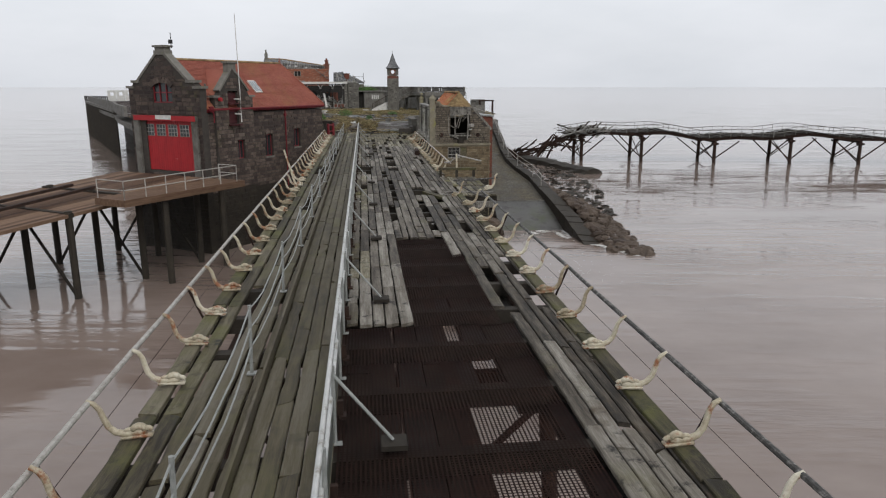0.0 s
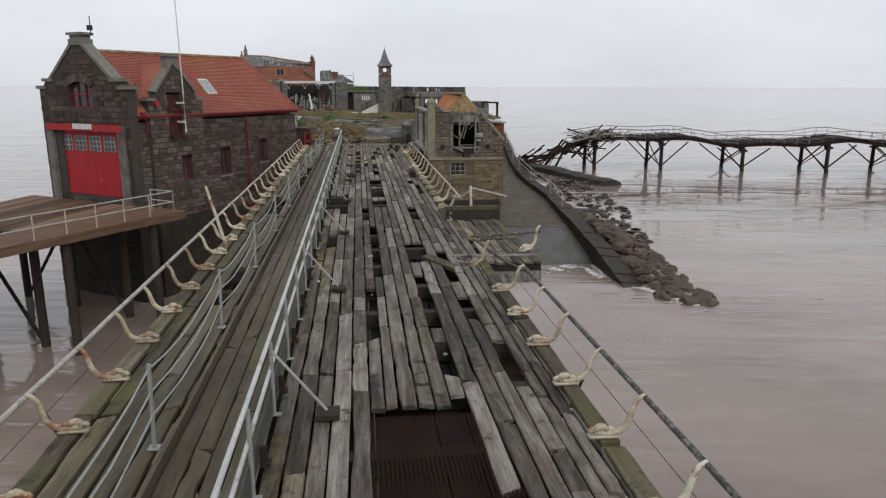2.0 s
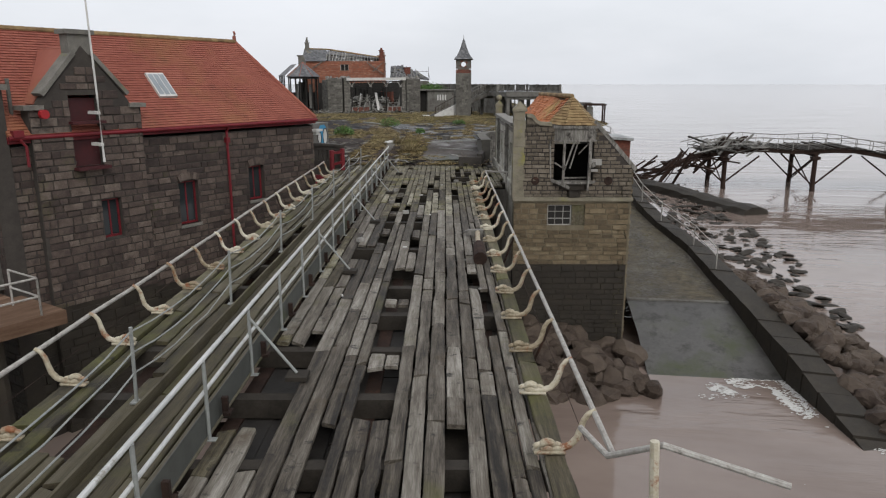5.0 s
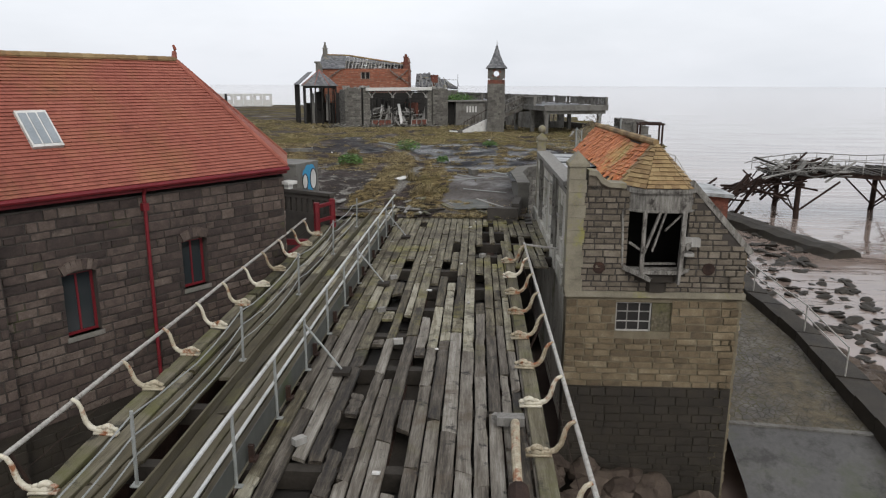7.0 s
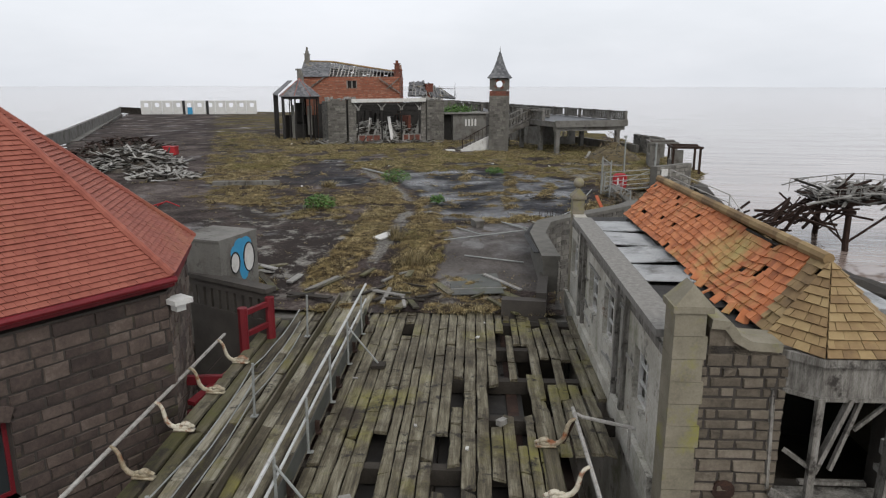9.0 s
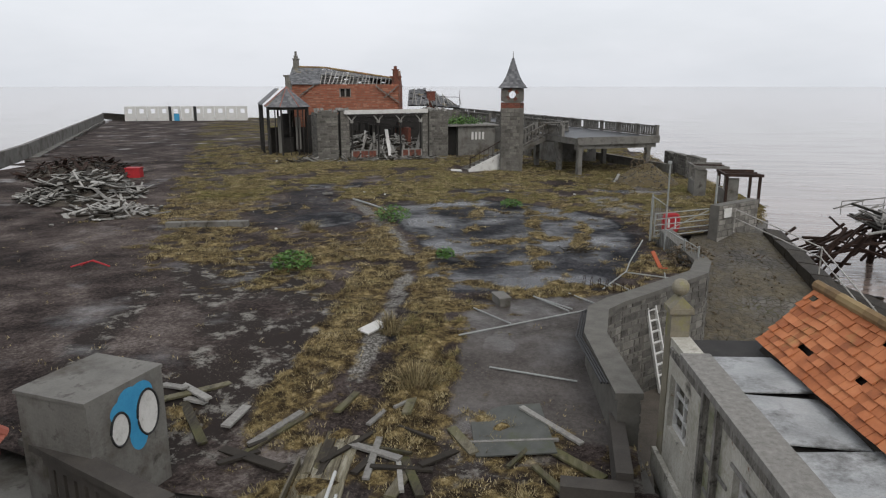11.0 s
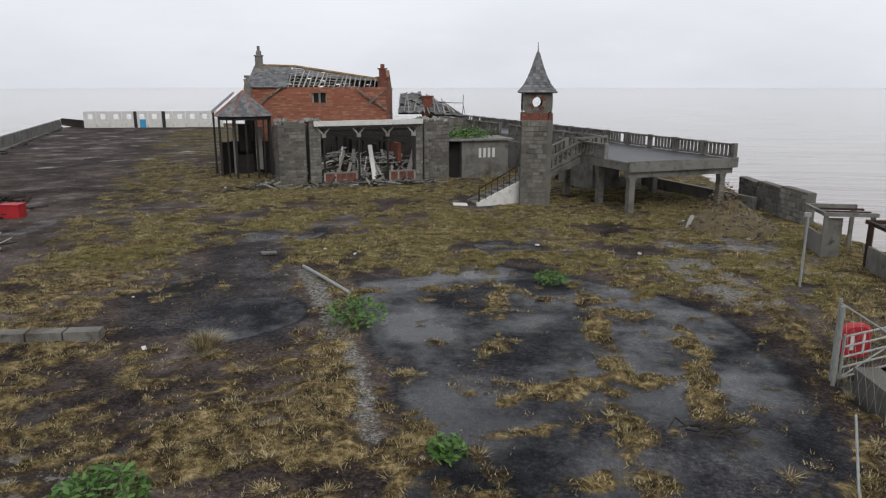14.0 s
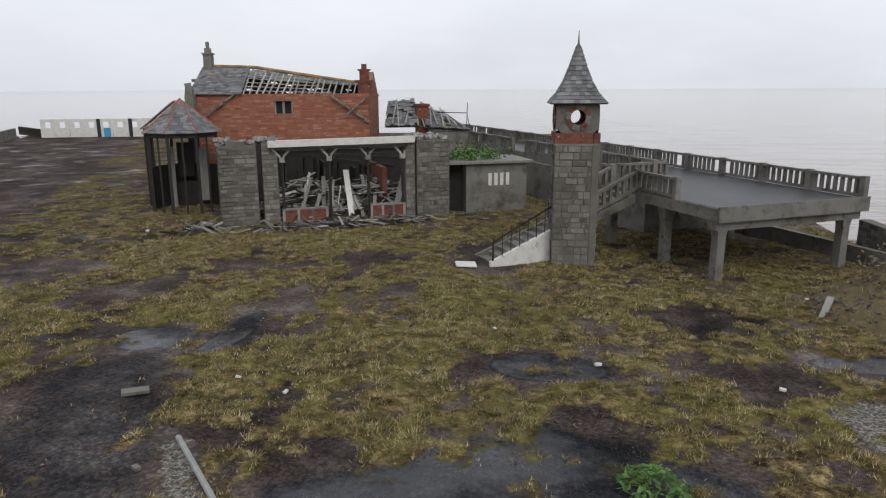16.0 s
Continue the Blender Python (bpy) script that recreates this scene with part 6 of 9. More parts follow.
for pa_, pb_, w_, h_ in (((1.62, -0.1, 7.7), (1.95, -0.3, 7.5), 0.05, 0.06), ((1.99, -0.29, 7.45), (2.36, -0.31, 8.6), 0.13, 0.06), ((2.2, -0.31, 7.5), (2.5, -0.31, 8.58), 0.07, 0.05), ((2.55, -0.15, 8.05), (2.95, -0.2, 8.5), 0.06, 0.05),
                         ((2.95, -0.33, 6.6), (2.98, -0.33, 7.7), 0.2, 0.07), ((3.05, -0.3, 7.6), (3.3, -0.12, 7.72), 0.16, 0.16), ((1.5, -0.1, 7.0), (2.2, -0.42, 6.72), 0.05, 0.12), ((2.0, 0.1, 7.05), (2.95, 0.05, 7.08), 0.1, 0.05), ((1.48, 0.02, 7.0), (1.40, 0.0, 8.6), 0.12, 0.05)):
    part("broken_bar", Soup().beam(pa_, pb_, w_, h_), M_ROTW, bay)
# near-black sheet across the upper room, painted shade and no wall
part("dark_room", Soup().box(0.8, 3.0, 6.3, KW - 0.5, 3.05, 8.2), M_UNLIT, kiosk)
# panes here are the near-black too, painting the unlit room instead of glass
window_unit(kiosk, Matrix.Translation((1.4, 0, 5.08)), 1.0, 0.87, M_GREYWOOD, 3, 3, M_UNLIT, 0.03, 0.06)
part("shutter_board", Soup().box(2.42, 0.05, 5.1, 2.95, 0.1, 5.93), M_EDGE, kiosk, "plywood board in the window")
part("lamp_box", Soup().box(3.05, -0.25, 7.62, 3.5, 0.0, 7.85).box(3.0, -0.28, 7.36, 3.35, 0.0, 7.45), M_GREYWOOD, kiosk, "grey metal floodlight box")
for px, pz in ((0.85, 6.95), (3.85, 6.95)):
    part("wall_roundel", Soup().add([(px + 0.17 * math.cos(a * math.pi / 8), -0.05, pz + 0.17 * math.sin(a * math.pi / 8)) for a in range(16)] + [(px + 0.17 * math.cos(a * math.pi / 8), 0.02, pz + 0.17 * math.sin(a * math.pi / 8)) for a in range(16)],
                                 [tuple(reversed(range(16)))] + [(i, (i + 1) % 16, 16 + (i + 1) % 16, 16 + i) for i in range(16)]), M_RUST, kiosk, "rusted round wall-tie plate")

# ---- clock tower ----
CT = pose(-8.55, 110.35, LAND, 0, 0, 6)
tower = thing("clock_tower", CT, "small grey stone clock tower with empty dial and slate spire", "clock tower")
TW = 1.68
for i, ang in enumerate((0, 90, 180, 270)):
    m = pose(0, 0, 0, 0, 0, ang) @ Matrix.Translation((-TW / 2, -TW / 2, 0))
    stone_wall("shaft_wall", tower, TW - 0.26, 4.75, [], M_STONE3, M_MORTAR3, 0.25, -0.3, 0.26, 0.34, 60 + i, m=m, pieces=0 if i else 100, near=(0.8, 3))
    part("brick_band", Soup().mbox(pose(0, 0, 0, 0, 0, ang) @ pose(-0.13, -TW / 2 + 0.1, 4.98), TW - 0.24, 0.24, 0.42), M_BRICKD, tower, "red brick band")
    # clock stage with a round hole
    ring, n = Soup(), 20
    w2, z0, z1, zc, rr = (TW - 0.08) / 2, 5.19, 6.32, 5.78, 0.32
    outer, inner = [], []
    for k in range(n):
        a = 2 * math.pi * (k + 0.5) / n
        c, d = math.cos(a), math.sin(a)
        t = min((w2 / abs(c)) if abs(c) > 1e-6 else 9, ((z1 - zc if d > 0 else zc - z0) / abs(d)) if abs(d) > 1e-6 else 9)
        outer.append((c * t, zc + d * t))
        inner.append((c * rr, zc + d * rr))
    for dep in (0, 1):
        ring.add([(p[0], -w2 + 0.2 * dep, p[1]) for p in outer] + [(p[0], -w2 + 0.2 * dep, p[1]) for p in inner], [])
    F = []
    for k in range(n):
        k2 = (k + 1) % n
        F += [(k, k2, n + k2, n + k), (3 * n + k, 3 * n + k2, 2 * n + k2, 2 * n + k), (n + k, n + k2, 3 * n + k2, 3 * n + k)]
    ring.f = F
    ring.v = [tuple(pose(0, 0, 0, 0, 0, ang) @ Vector(p)) for p in ring.v]
    part("clock_stage", ring, M_STONE3, tower)
    for k in range(16):
        a = 2 * math.pi * k / 16
        vo = Soup().mbox(pose(0, 0, 0, 0, 0, ang) @ pose(0.38 * math.cos(a), -w2 - 0.01, zc + 0.38 * math.sin(a), 0, -math.degrees(a), 0), 0.2, 0.1, 0.125)
        part("voussoir", vo, M_BRICKD if k % 4 in (1, 2) else M_GREYSTONE, tower)
part("band_course", Soup().box(-TW / 2 - 0.03, -TW / 2 - 0.03, 4.72, TW / 2 + 0.03, TW / 2 + 0.03, 4.8), M_GREYSTONE, tower)
sp = Soup()
levels = [(1.06, 6.3), (0.72, 6.72), (0.50, 7.15), (0.30, 7.7), (0.15, 8.2), (0.05, 8.5)]
for (ra, za), (rb, zb) in zip(levels, levels[1:]):
    for i in range(4):
        c = [(-1, -1), (1, -1), (1, 1), (-1, 1)]
        p, q = c[i], c[(i + 1) % 4]
        tile_roof(sp, (p[0] * ra, p[1] * ra, za), (q[0] * ra, q[1] * ra, za), (q[0] * rb, q[1] * rb, zb), (p[0] * rb, p[1] * rb, zb), 0.16, 0.2, 70 + i, 0.016, 0.01, 0.006)
        sp.sheet([(p[0] * ra * 0.98, p[1] * ra * 0.98, za), (q[0] * ra * 0.98, q[1] * ra * 0.98, za), (q[0] * rb * 0.98, q[1] * rb * 0.98, zb), (p[0] * rb * 0.98, p[1] * rb * 0.98, zb)], 0.02)
part("spire_slate", sp, M_SLATE, tower, "mossy slate spire", "stuff")
part("spike", Soup().tube([(0, 0, 8.4), (0, 0, 8.65), (0, 0, 9.0)], 0.05, 8, 0.2), M_GREYSTONE, tower)
part("roof_soffit", Soup().box(-1.03, -1.03, 6.27, 1.03, 1.03, 6.31), M_BEAM, tower)

# ---- raised concrete promenade ----
PL = pose(-3.36, 108.1, 0, 0, 0, 29.5)
prom = thing("raised_promenade", PL, "weathered concrete raised promenade with balustrade on square columns", "promenade", kind="structure")
ST, SB = 9.8, 9.36
M_WETC = surface("wet_dark_concrete", [(0.3, (0.030, 0.032, 0.036)), (0.55, (0.07, 0.073, 0.078)), (0.8, (0.13, 0.132, 0.135))], 0.7, rough=(0.25, 0.6), bump=0.1, gloss=0.22, tone=0.6)
part("wet_paving", Soup().box(-0.2, -0.2, ST, 6.35, 7.2, ST + 0.012).box(3.25, 7.2, ST, 6.35, 44, ST + 0.012), M_WETC, prom, "dark wet paving")
slab = Soup().box(-0.35, -0.35, SB, 6.6, 7.4, ST).box(3.0, 7.4, SB, 6.6, 44, ST)
part("slab", slab, M_CONC, prom)
part("edge_beam", Soup().box(-0.42, -0.42, SB - 0.02, 6.66, -0.34, ST + 0.1).box(-0.3, -0.2, SB - 0.35, 6.5, 0.25, SB), M_CONC, prom)
cols = [(0.0, 0.0), (0.0, 3.0), (0.0, 6.8), (5.9, 0.0), (5.9, 6.0), (3.2, 10), (6.2, 12), (3.2, 16), (6.2, 20), (3.2, 24), (6.2, 30), (3.2, 34)]
for x, y in cols:
    part("column", Soup().box(x - 0.17, y - 0.17, LAND - 0.2, x + 0.17, y + 0.17, SB - 0.35).add(
        [(x - 0.17, y - 0.17, SB - 0.6), (x + 0.17, y - 0.17, SB - 0.6), (x + 0.17, y + 0.17, SB - 0.6), (x - 0.17, y + 0.17, SB - 0.6), (x - 0.28, y - 0.24, SB - 0.02), (x + 0.28, y - 0.24, SB - 0.02), (x + 0.28, y + 0.24, SB - 0.02), (x - 0.28, y + 0.24, SB - 0.02)], BOXF), M_CONC, prom)
for x0, y0, x1, y1 in ((0.0, 7.0, 6.2, 7.3),):
    part("cross_beam", Soup().box(x0, y0, SB - 0.35, x1, y1, SB), M_CONC, prom)


def balustrade(p, q, z0, z1, h=0.82, step=0.32, post=2.6, name="balustrade", skip=0.0, seed=1):
    """A concrete balustrade with square balusters and heavier posts."""
    r = random.Random(seed)
    t = part(name, Soup().beam((*p, z0 + h - 0.05), (*q, z1 + h - 0.05), 0.2, 0.1), M_CONC, prom)
    part("bottom_rail", Soup().beam((*p, z0 + 0.1), (*q, z1 + 0.1), 0.16, 0.12), M_CONC, t)
    L = math.dist(p, q)
    n = int(L / step)
    bal, pst = Soup(), Soup()
    for i in range(n + 1):
        f = i / n
        x, y, z = p[0] + (q[0] - p[0]) * f, p[1] + (q[1] - p[1]) * f, z0 + (z1 - z0) * f
        if i % max(1, int(post / step)) == 0:
            pst.beam((x, y, z), (x, y, z + h + 0.04), 0.24, 0.24, (q[0] - p[0], q[1] - p[1], 0))
        elif r.random() >= skip:
            bal.beam((x, y, z + 0.1), (x, y, z + h - 0.08), 0.12, 0.12, (q[0] - p[0], q[1] - p[1], 0))
    part("baluster", bal, M_CONC, t, kind="stuff")
    part("pier_post", pst, M_CONC, t)
    return t


balustrade((6.5, -0.2), (6.5, 44), ST, ST, seed=2, skip=0.04)
balustrade((-0.25, 2.2), (-0.25, 4.6), ST, ST, seed=3)
balustrade((-0.25, 6.6), (-0.25, 7.3), ST, ST, seed=3)
balustrade((3.1, 7.5), (3.1, 22), ST, ST, seed=4, skip=0.1)
balustrade((3.1, 24), (3.1, 44), ST, ST, seed=5, skip=0.05)
balustrade((-0.25, 7.3), (3.1, 7.3), ST, ST, seed=6)
# stair down behind the tower
stair = thing("stair", PL, "concrete stair with balustrades down from the promenade", "stairs", kind="structure")
for i in range(15):
    x = -0.35 - 0.42 * i
    z = ST - 0.177 * (i + 1)
    part("step", Soup().box(x - 0.42, 4.75, z - 0.28, x, 6.5, z), M_CONC, stair)
for yy in (4.7, 6.55):
    balustrade((-0.3, yy), (-3.4, yy), ST, ST - 1.35, h=0.85, step=0.3, seed=8)
    part("string", Soup().beam((-0.3, yy, ST - 0.3), (-6.7, yy, LAND - 0.1), 0.14, 0.35), M_CONC, stair)
part("stair_wall", Soup().add([(-3.6, 4.6, LAND - 0.1), (-6.9, 4.6, LAND - 0.1), (-6.9, 4.78, LAND - 0.1), (-3.6, 4.78, LAND - 0.1), (-3.6, 4.6, ST - 1.1), (-6.9, 4.6, LAND + 0.2), (-6.9, 4.78, LAND + 0.2), (-3.6, 4.78, ST - 1.1)], BOXF), M_WHITE, stair, "peeling white stair wall")
lr = Soup().tube([(-3.6, 4.65, ST - 0.1), (-6.8, 4.65, LAND + 1.0), (-6.8, 4.65, LAND + 0.1)], 0.035, 6)
for i in range(9):
    x = -3.8 - i * 0.37
    lr.tube([(x, 4.65, ST - 1.15 - i * 0.18), (x, 4.65, ST - 0.15 - i * 0.17)], 0.018, 5)
part("iron_rail", lr, M_RUST, stair)
# walls below the promenade
under = thing("promenade_rooms", PL, "grey block store rooms below the promenade", "store", kind="structure")
part("room_wall", Soup().box(2.6, 8.0, LAND - 0.1, 2.9, 12.5, SB).box(2.9, 8.0, LAND - 0.1, 4.6, 8.25, SB).box(5.7, 8.0, LAND - 0.1, 6.4, 8.25, SB).box(4.6, 8.0, LAND - 0.1, 5.7, 8.25, LAND + 0.8).box(2.6, 13.5, LAND - 0.1, 2.9, 30, SB), M_CONC, under)
part("sea_wall", Soup().box(6.9, -1.5, LAND - 0.3, 7.2, 9.0, LAND + 0.7), M_CONC, under)
part("window_frame", Soup().box(4.6, 8.05, LAND + 0.8, 4.68, 8.2, SB).box(5.1, 8.05, LAND + 0.8, 5.18, 8.2, SB).box(5.62, 8.05, LAND + 0.8, 5.7, 8.2, SB), M_WHITE, under)
part("chest", Soup().box(-1.6, 8.2, LAND - 0.05, -0.6, 9.0, LAND + 0.85), M_BEAM, under)

# ---- burnt pavilion ----
PV = pose(-25.75, 114.2, LAND, 0, 0, 28.0) @ Matrix.Diagonal((1.05, 1, 1, 1))
pav = thing("burnt_pavilion", PV, "roofless burnt-out pavilion front with stone piers and charred timbers", "ruin")


def broken(h, seed):
    r = random.Random(seed)
    k = [r.uniform(-0.25, 0.1) for _ in range(9)]
    return lambda x: h + k[int(abs(x) * 2.5) % 9]


stone_wall("pier_left", pav, 1.75, 4.2, [], M_STONE3, M_MORTAR3, 1.2, -0.3, 0.22, 0.4, 81, top=broken(4.3, 1), pieces=120, near=(1, 2))
stone_wall("pier_left_return", pav, 0.75, 4.1, [], M_STONE3, M_MORTAR3, 1.0, -0.3, 0.22, 0.35, 82, top=broken(4.2, 2), m=Matrix.Translation((2.0, 0.25, 0)))
stone_wall("side_wall", pav, 3.5, 4.1, [], M_STONE3, M_MORTAR3, 0.5, -0.3, 0.22, 0.4, 83, top=broken(4.15, 3), m=Matrix.Translation((0, 3.5, 0)) @ pose(0, 0, 0, 0, 0, -90))
stone_wall("pier_right", pav, 1.75, 4.2, [], M_STONE3, M_MORTAR3, 1.2, -0.3, 0.22, 0.4, 84, top=broken(4.35, 4), pieces=120, near=(1, 2), m=Matrix.Translation((9.7, 0, 0)))
stone_wall("pier_right_return", pav, 0.5, 4.1, [], M_STONE3, M_MORTAR3, 1.0, -0.3, 0.22, 0.35, 85, top=broken(4.2, 5), m=Matrix.Translation((9.15, 0.2, 0)))
stone_wall("side_wall", pav, 4.0, 4.1, [], M_STONE3, M_MORTAR3, 0.5, -0.3, 0.22, 0.4, 86, top=broken(4.15, 6), m=Matrix.Translation((11.45, 0, 0)) @ pose(0, 0, 0, 0, 0, 90))
part("fascia_beam", Soup().beam((2.3, 0.1, 4.15), (9.6, 0.1, 4.22), 0.3, 0.34), M_WHITE, pav, "peeling white fascia beam")
part("beam_soffit", Soup().box(2.6, 0.0, 3.85, 9.2, 0.35, 3.97), M_CHAR, pav)
for xx in (2.95, 5.25, 7.2, 9.0):
    c = part("iron_column", Soup().tube([(xx, 0.25, 0), (xx, 0.25, 3.5), (xx, 0.25, 3.9)], 0.07, 8), M_CHAR, pav)
    part("capital", Soup().box(xx - 0.12, 0.12, 3.2, xx + 0.12, 0.38, 3.45).beam((xx, 0.25, 3.4), (xx + 0.45, 0.25, 3.9), 0.08, 0.1).beam((xx, 0.25, 3.4), (xx - 0.45, 0.25, 3.9), 0.08, 0.1), M_GREYWOOD, c)
for x0, x1 in ((2.85, 5.1), (7.25, 9.1)):
    part("dado", Soup().box(x0, 0.15, 0.0, x1, 0.4, 0.72), M_BRICKD, pav, "brick dado panel")
    d = Soup().box(x0, 0.1, 0.72, x1, 0.45, 0.8).box(x0, 0.11, 0.0, x1, 0.14, 0.15)
    nn = 3
    for i in range(nn + 1):
        xx = x0 + (x1 - x0 - 0.12) * i / nn
        d.box(xx, 0.11, 0.15, xx + 0.12, 0.14, 0.72)
    part("dado_frame", d, M_GREYWOOD, pav)
part("rear_wall", Soup().box(0.2, 6.8, -0.1, 11.3, 7.1, 3.7), M_CHAR, pav)
part("inner_brick_wall", Soup().box(8.2, 1.5, 0, 8.45, 6.8, 2.6), M_BRICKD, pav)
lb_r = random.Random(12)
for k in range(16):
    x0_ = lb_r.uniform(2.9, 8.8)
    e_ = lb_r.uniform(-0.7, 0.7)
    part("fallen_board", Soup().beam((x0_, lb_r.uniform(0.6, 1.6), lb_r.uniform(0.1, 0.7)), (x0_ + e_, lb_r.uniform(1.2, 2.6), lb_r.uniform(1.3, 2.5)), lb_r.uniform(0.1, 0.3), 0.05), M_WHITE if k % 6 == 0 else M_GREYWOOD, pav)
for k in range(70):
    xs_ = lb_r.choice((lb_r.uniform(0.0, 2.7), lb_r.uniform(9.2, 11.4)))
    sc_ = lb_r.uniform(0.1, 0.26)
    part("loose_stone", Soup().mbox(pose(xs_, lb_r.uniform(0.1, 0.9), 4.2 + lb_r.uniform(-0.05, 0.22), lb_r.uniform(-30, 30), lb_r.uniform(-30, 30), lb_r.uniform(0, 180)), sc_ * 1.5, sc_, sc_), M_GREYWOOD, pav)
part("floor_slab", Soup().box(0.3, 0.4, -0.1, 11.2, 6.8, 0.06), M_SOIL, pav)
inn = Soup()
ir = random.Random(3)
for k in range(14):
    xx = 2.5 + 0.5 * k + ir.uniform(-0.2, 0.2)
    inn.box(xx, 4.5 + ir.uniform(-1, 1.5), 0, xx + 0.1, 4.65 + ir.uniform(-1, 1.5) * 0 + 0.6, ir.uniform(2.0, 3.7))
for k in range(6):
    inn.beam((2.3, 1.0 + k, 3.5 + ir.uniform(-0.3, 0.2)), (9.2, 1.2 + k, 3.3 + ir.uniform(-1.2, 0.4)), 0.12, 0.16)
part("charred_frame", inn, M_CHAR, pav)


def timber_heap(name, m, rx, ry, h, n, mat, label, seed=1, lmin=0.8, lmax=2.4, wide=0.12, category="debris"):
    """Broken boards thrown across a mound."""
    r = random.Random(seed)
    s = Soup()
    s2 = Soup()
    for k in range(n):
        a, d = r.uniform(0, 6.283), r.random() ** 0.6
        x, y = math.cos(a) * d * rx, math.sin(a) * d * ry
        z = h * (1 - d * d) * r.uniform(0.45, 1.0) + 0.05
        l = r.uniform(lmin, lmax)
        mm = m @ pose(x, y, z, r.gauss(0, 14), r.gauss(0, 16), r.uniform(0, 360))
        (s if k % 3 else s2).mbox(mm, l, wide * r.uniform(0.5, 1.6), 0.035 * r.uniform(0.7, 1.8))
    n2 = 14
    mound = Soup()
    vs = [(0, 0, h * 0.72)]
    for ring, f in ((0.5, 0.5), (1.0, 0.0)):
        for k in range(n2):
            a = 2 * math.pi * k / n2
            vs.append((math.cos(a) * rx * ring * r.uniform(0.85, 1.1), math.sin(a) * ry * ring * r.uniform(0.85, 1.1), h * f * r.uniform(0.7, 1.1) - 0.02))
    fc = [(0, 1 + k, 1 + (k + 1) % n2) for k in range(n2)] + [(1 + k, 1 + n2 + k, 1 + n2 + (k + 1) % n2, 1 + (k + 1) % n2) for k in range(n2)]
    mound.add([m @ Vector(p) for p in vs], fc)
    t = solid(name, mound, M_SOIL, label, category)
    part("loose_board", s, mat, t, kind="stuff")
    part("splintered_board", s2, M_BEAM if mat is not M_RUST else M_DARKW, t, kind="stuff")
    return t


timber_heap("timber_heap", PV @ pose(4.2, 2.6, 0.05), 2.2, 1.9, 2.1, 190, M_GREYWOOD, "heap of fallen grey and charred roof timbers in the ruin", 5)
timber_heap("timber_heap", PV @ pose(7.6, 2.8, 0.05), 2.1, 1.9, 1.9, 170, M_GREYWOOD, "heap of fallen grey and charred roof timbers in the ruin", 6)
timber_heap("spilled_boards", PV @ pose(5.5, -1.2, 0.0), 5.5, 1.0, 0.22, 130, M_GREYWOOD, "broken boards spilled on grass before the ruin", 7, 0.5, 1.8)
timber_heap("spilled_boards", PV @ pose(-0.8, -0.4, 0.0), 1.4, 1.0, 0.2, 40, M_GREYWOOD, "broken boards spilled on grass before the ruin", 8, 0.5, 1.8)

# shelter turret with a slate roof
TU = pose(-30.5, 119.3, LAND, 0, 0, 28)
tur = thing("shelter_turret", TU, "charred octagonal timber shelter with a grey slate roof", "shelter")
oct_ = [(1.95 * math.cos(math.radians(22.5 + 45 * i)), 1.95 * math.sin(math.radians(22.5 + 45 * i))) for i in range(8)]
for i, (px, py) in enumerate(oct_):
    part("post", Soup().box(px - 0.08, py - 0.08, -0.1, px + 0.08, py + 0.08, 4.5), M_CHAR, tur)
    qx, qy = oct_[(i + 1) % 8]
    if i in (0, 1, 2, 3):
        part("boarding", Soup().beam((px, py, 1.2), (qx, qy, 1.2), 0.08, 2.6), M_CHAR, tur)
    part("head_beam", Soup().beam((px, py, 4.38), (qx, qy, 4.38), 0.16, 0.3), M_CHAR, tur)
    if i in (4, 5, 6):
        mx, my = (px + qx) / 2, (py + qy) / 2
        part("mid_post", Soup().box(mx - 0.05, my - 0.05, 0, mx + 0.05, my + 0.05, 4.3), M_CHAR, tur)
part("panel", Soup().box(-0.9, 0.6, 0.0, -0.6, 0.7, 3.6).box(0.75, 0.5, 0.4, 1.25, 0.6, 3.5), M_GREYWOOD, tur, "pale surviving boards")
part("hearth", Soup().box(-0.6, 1.1, 0.0, 0.6, 1.5, 1.5).box(-0.45, 1.08, 1.8, 0.45, 1.5, 3.8), M_CHAR, tur)
ts = Soup()
for i in range(8):
    p, q = oct_[i], oct_[(i + 1) % 8]
    k = 1.16
    tile_roof(ts, (p[0] * k, p[1] * k, 4.5), (q[0] * k, q[1] * k, 4.5), (q[0] * 0.02, q[1] * 0.02, 6.3), (p[0] * 0.02, p[1] * 0.02, 6.3), 0.22, 0.28, 90 + i, 0.012, 0.04, 0.006)
    ts.sheet([(p[0] * k * 0.99, p[1] * k * 0.99, 4.49), (q[0] * k * 0.99, q[1] * k * 0.99, 4.49), (0, 0, 6.28)], 0.03)
part("roof_slate", ts, M_SLATE, tur, "grey slates with red hip tiles", "stuff")
hp = Soup()
for p in oct_:
    capping(hp, (p[0] * 1.15, p[1] * 1.15, 4.54), (0, 0, 6.33), 9, 0.035)
part("hip_tiles", hp, M_CLAY, tur, kind="stuff")
part("veranda_roof", Soup().sheet([(-2.3, 0.9, 4.6), (-0.5, 2.0, 6.1), (-0.5, 6.6, 6.1), (-2.3, 6.6, 4.6)][::-1], 0.06), M_SLATE, tur)
for yy in (2.0, 3.5, 5.0, 6.4):
    part("veranda_post", Soup().box(-2.25, yy, -0.1, -2.1, yy + 0.15, 4.62), M_CHAR, tur)

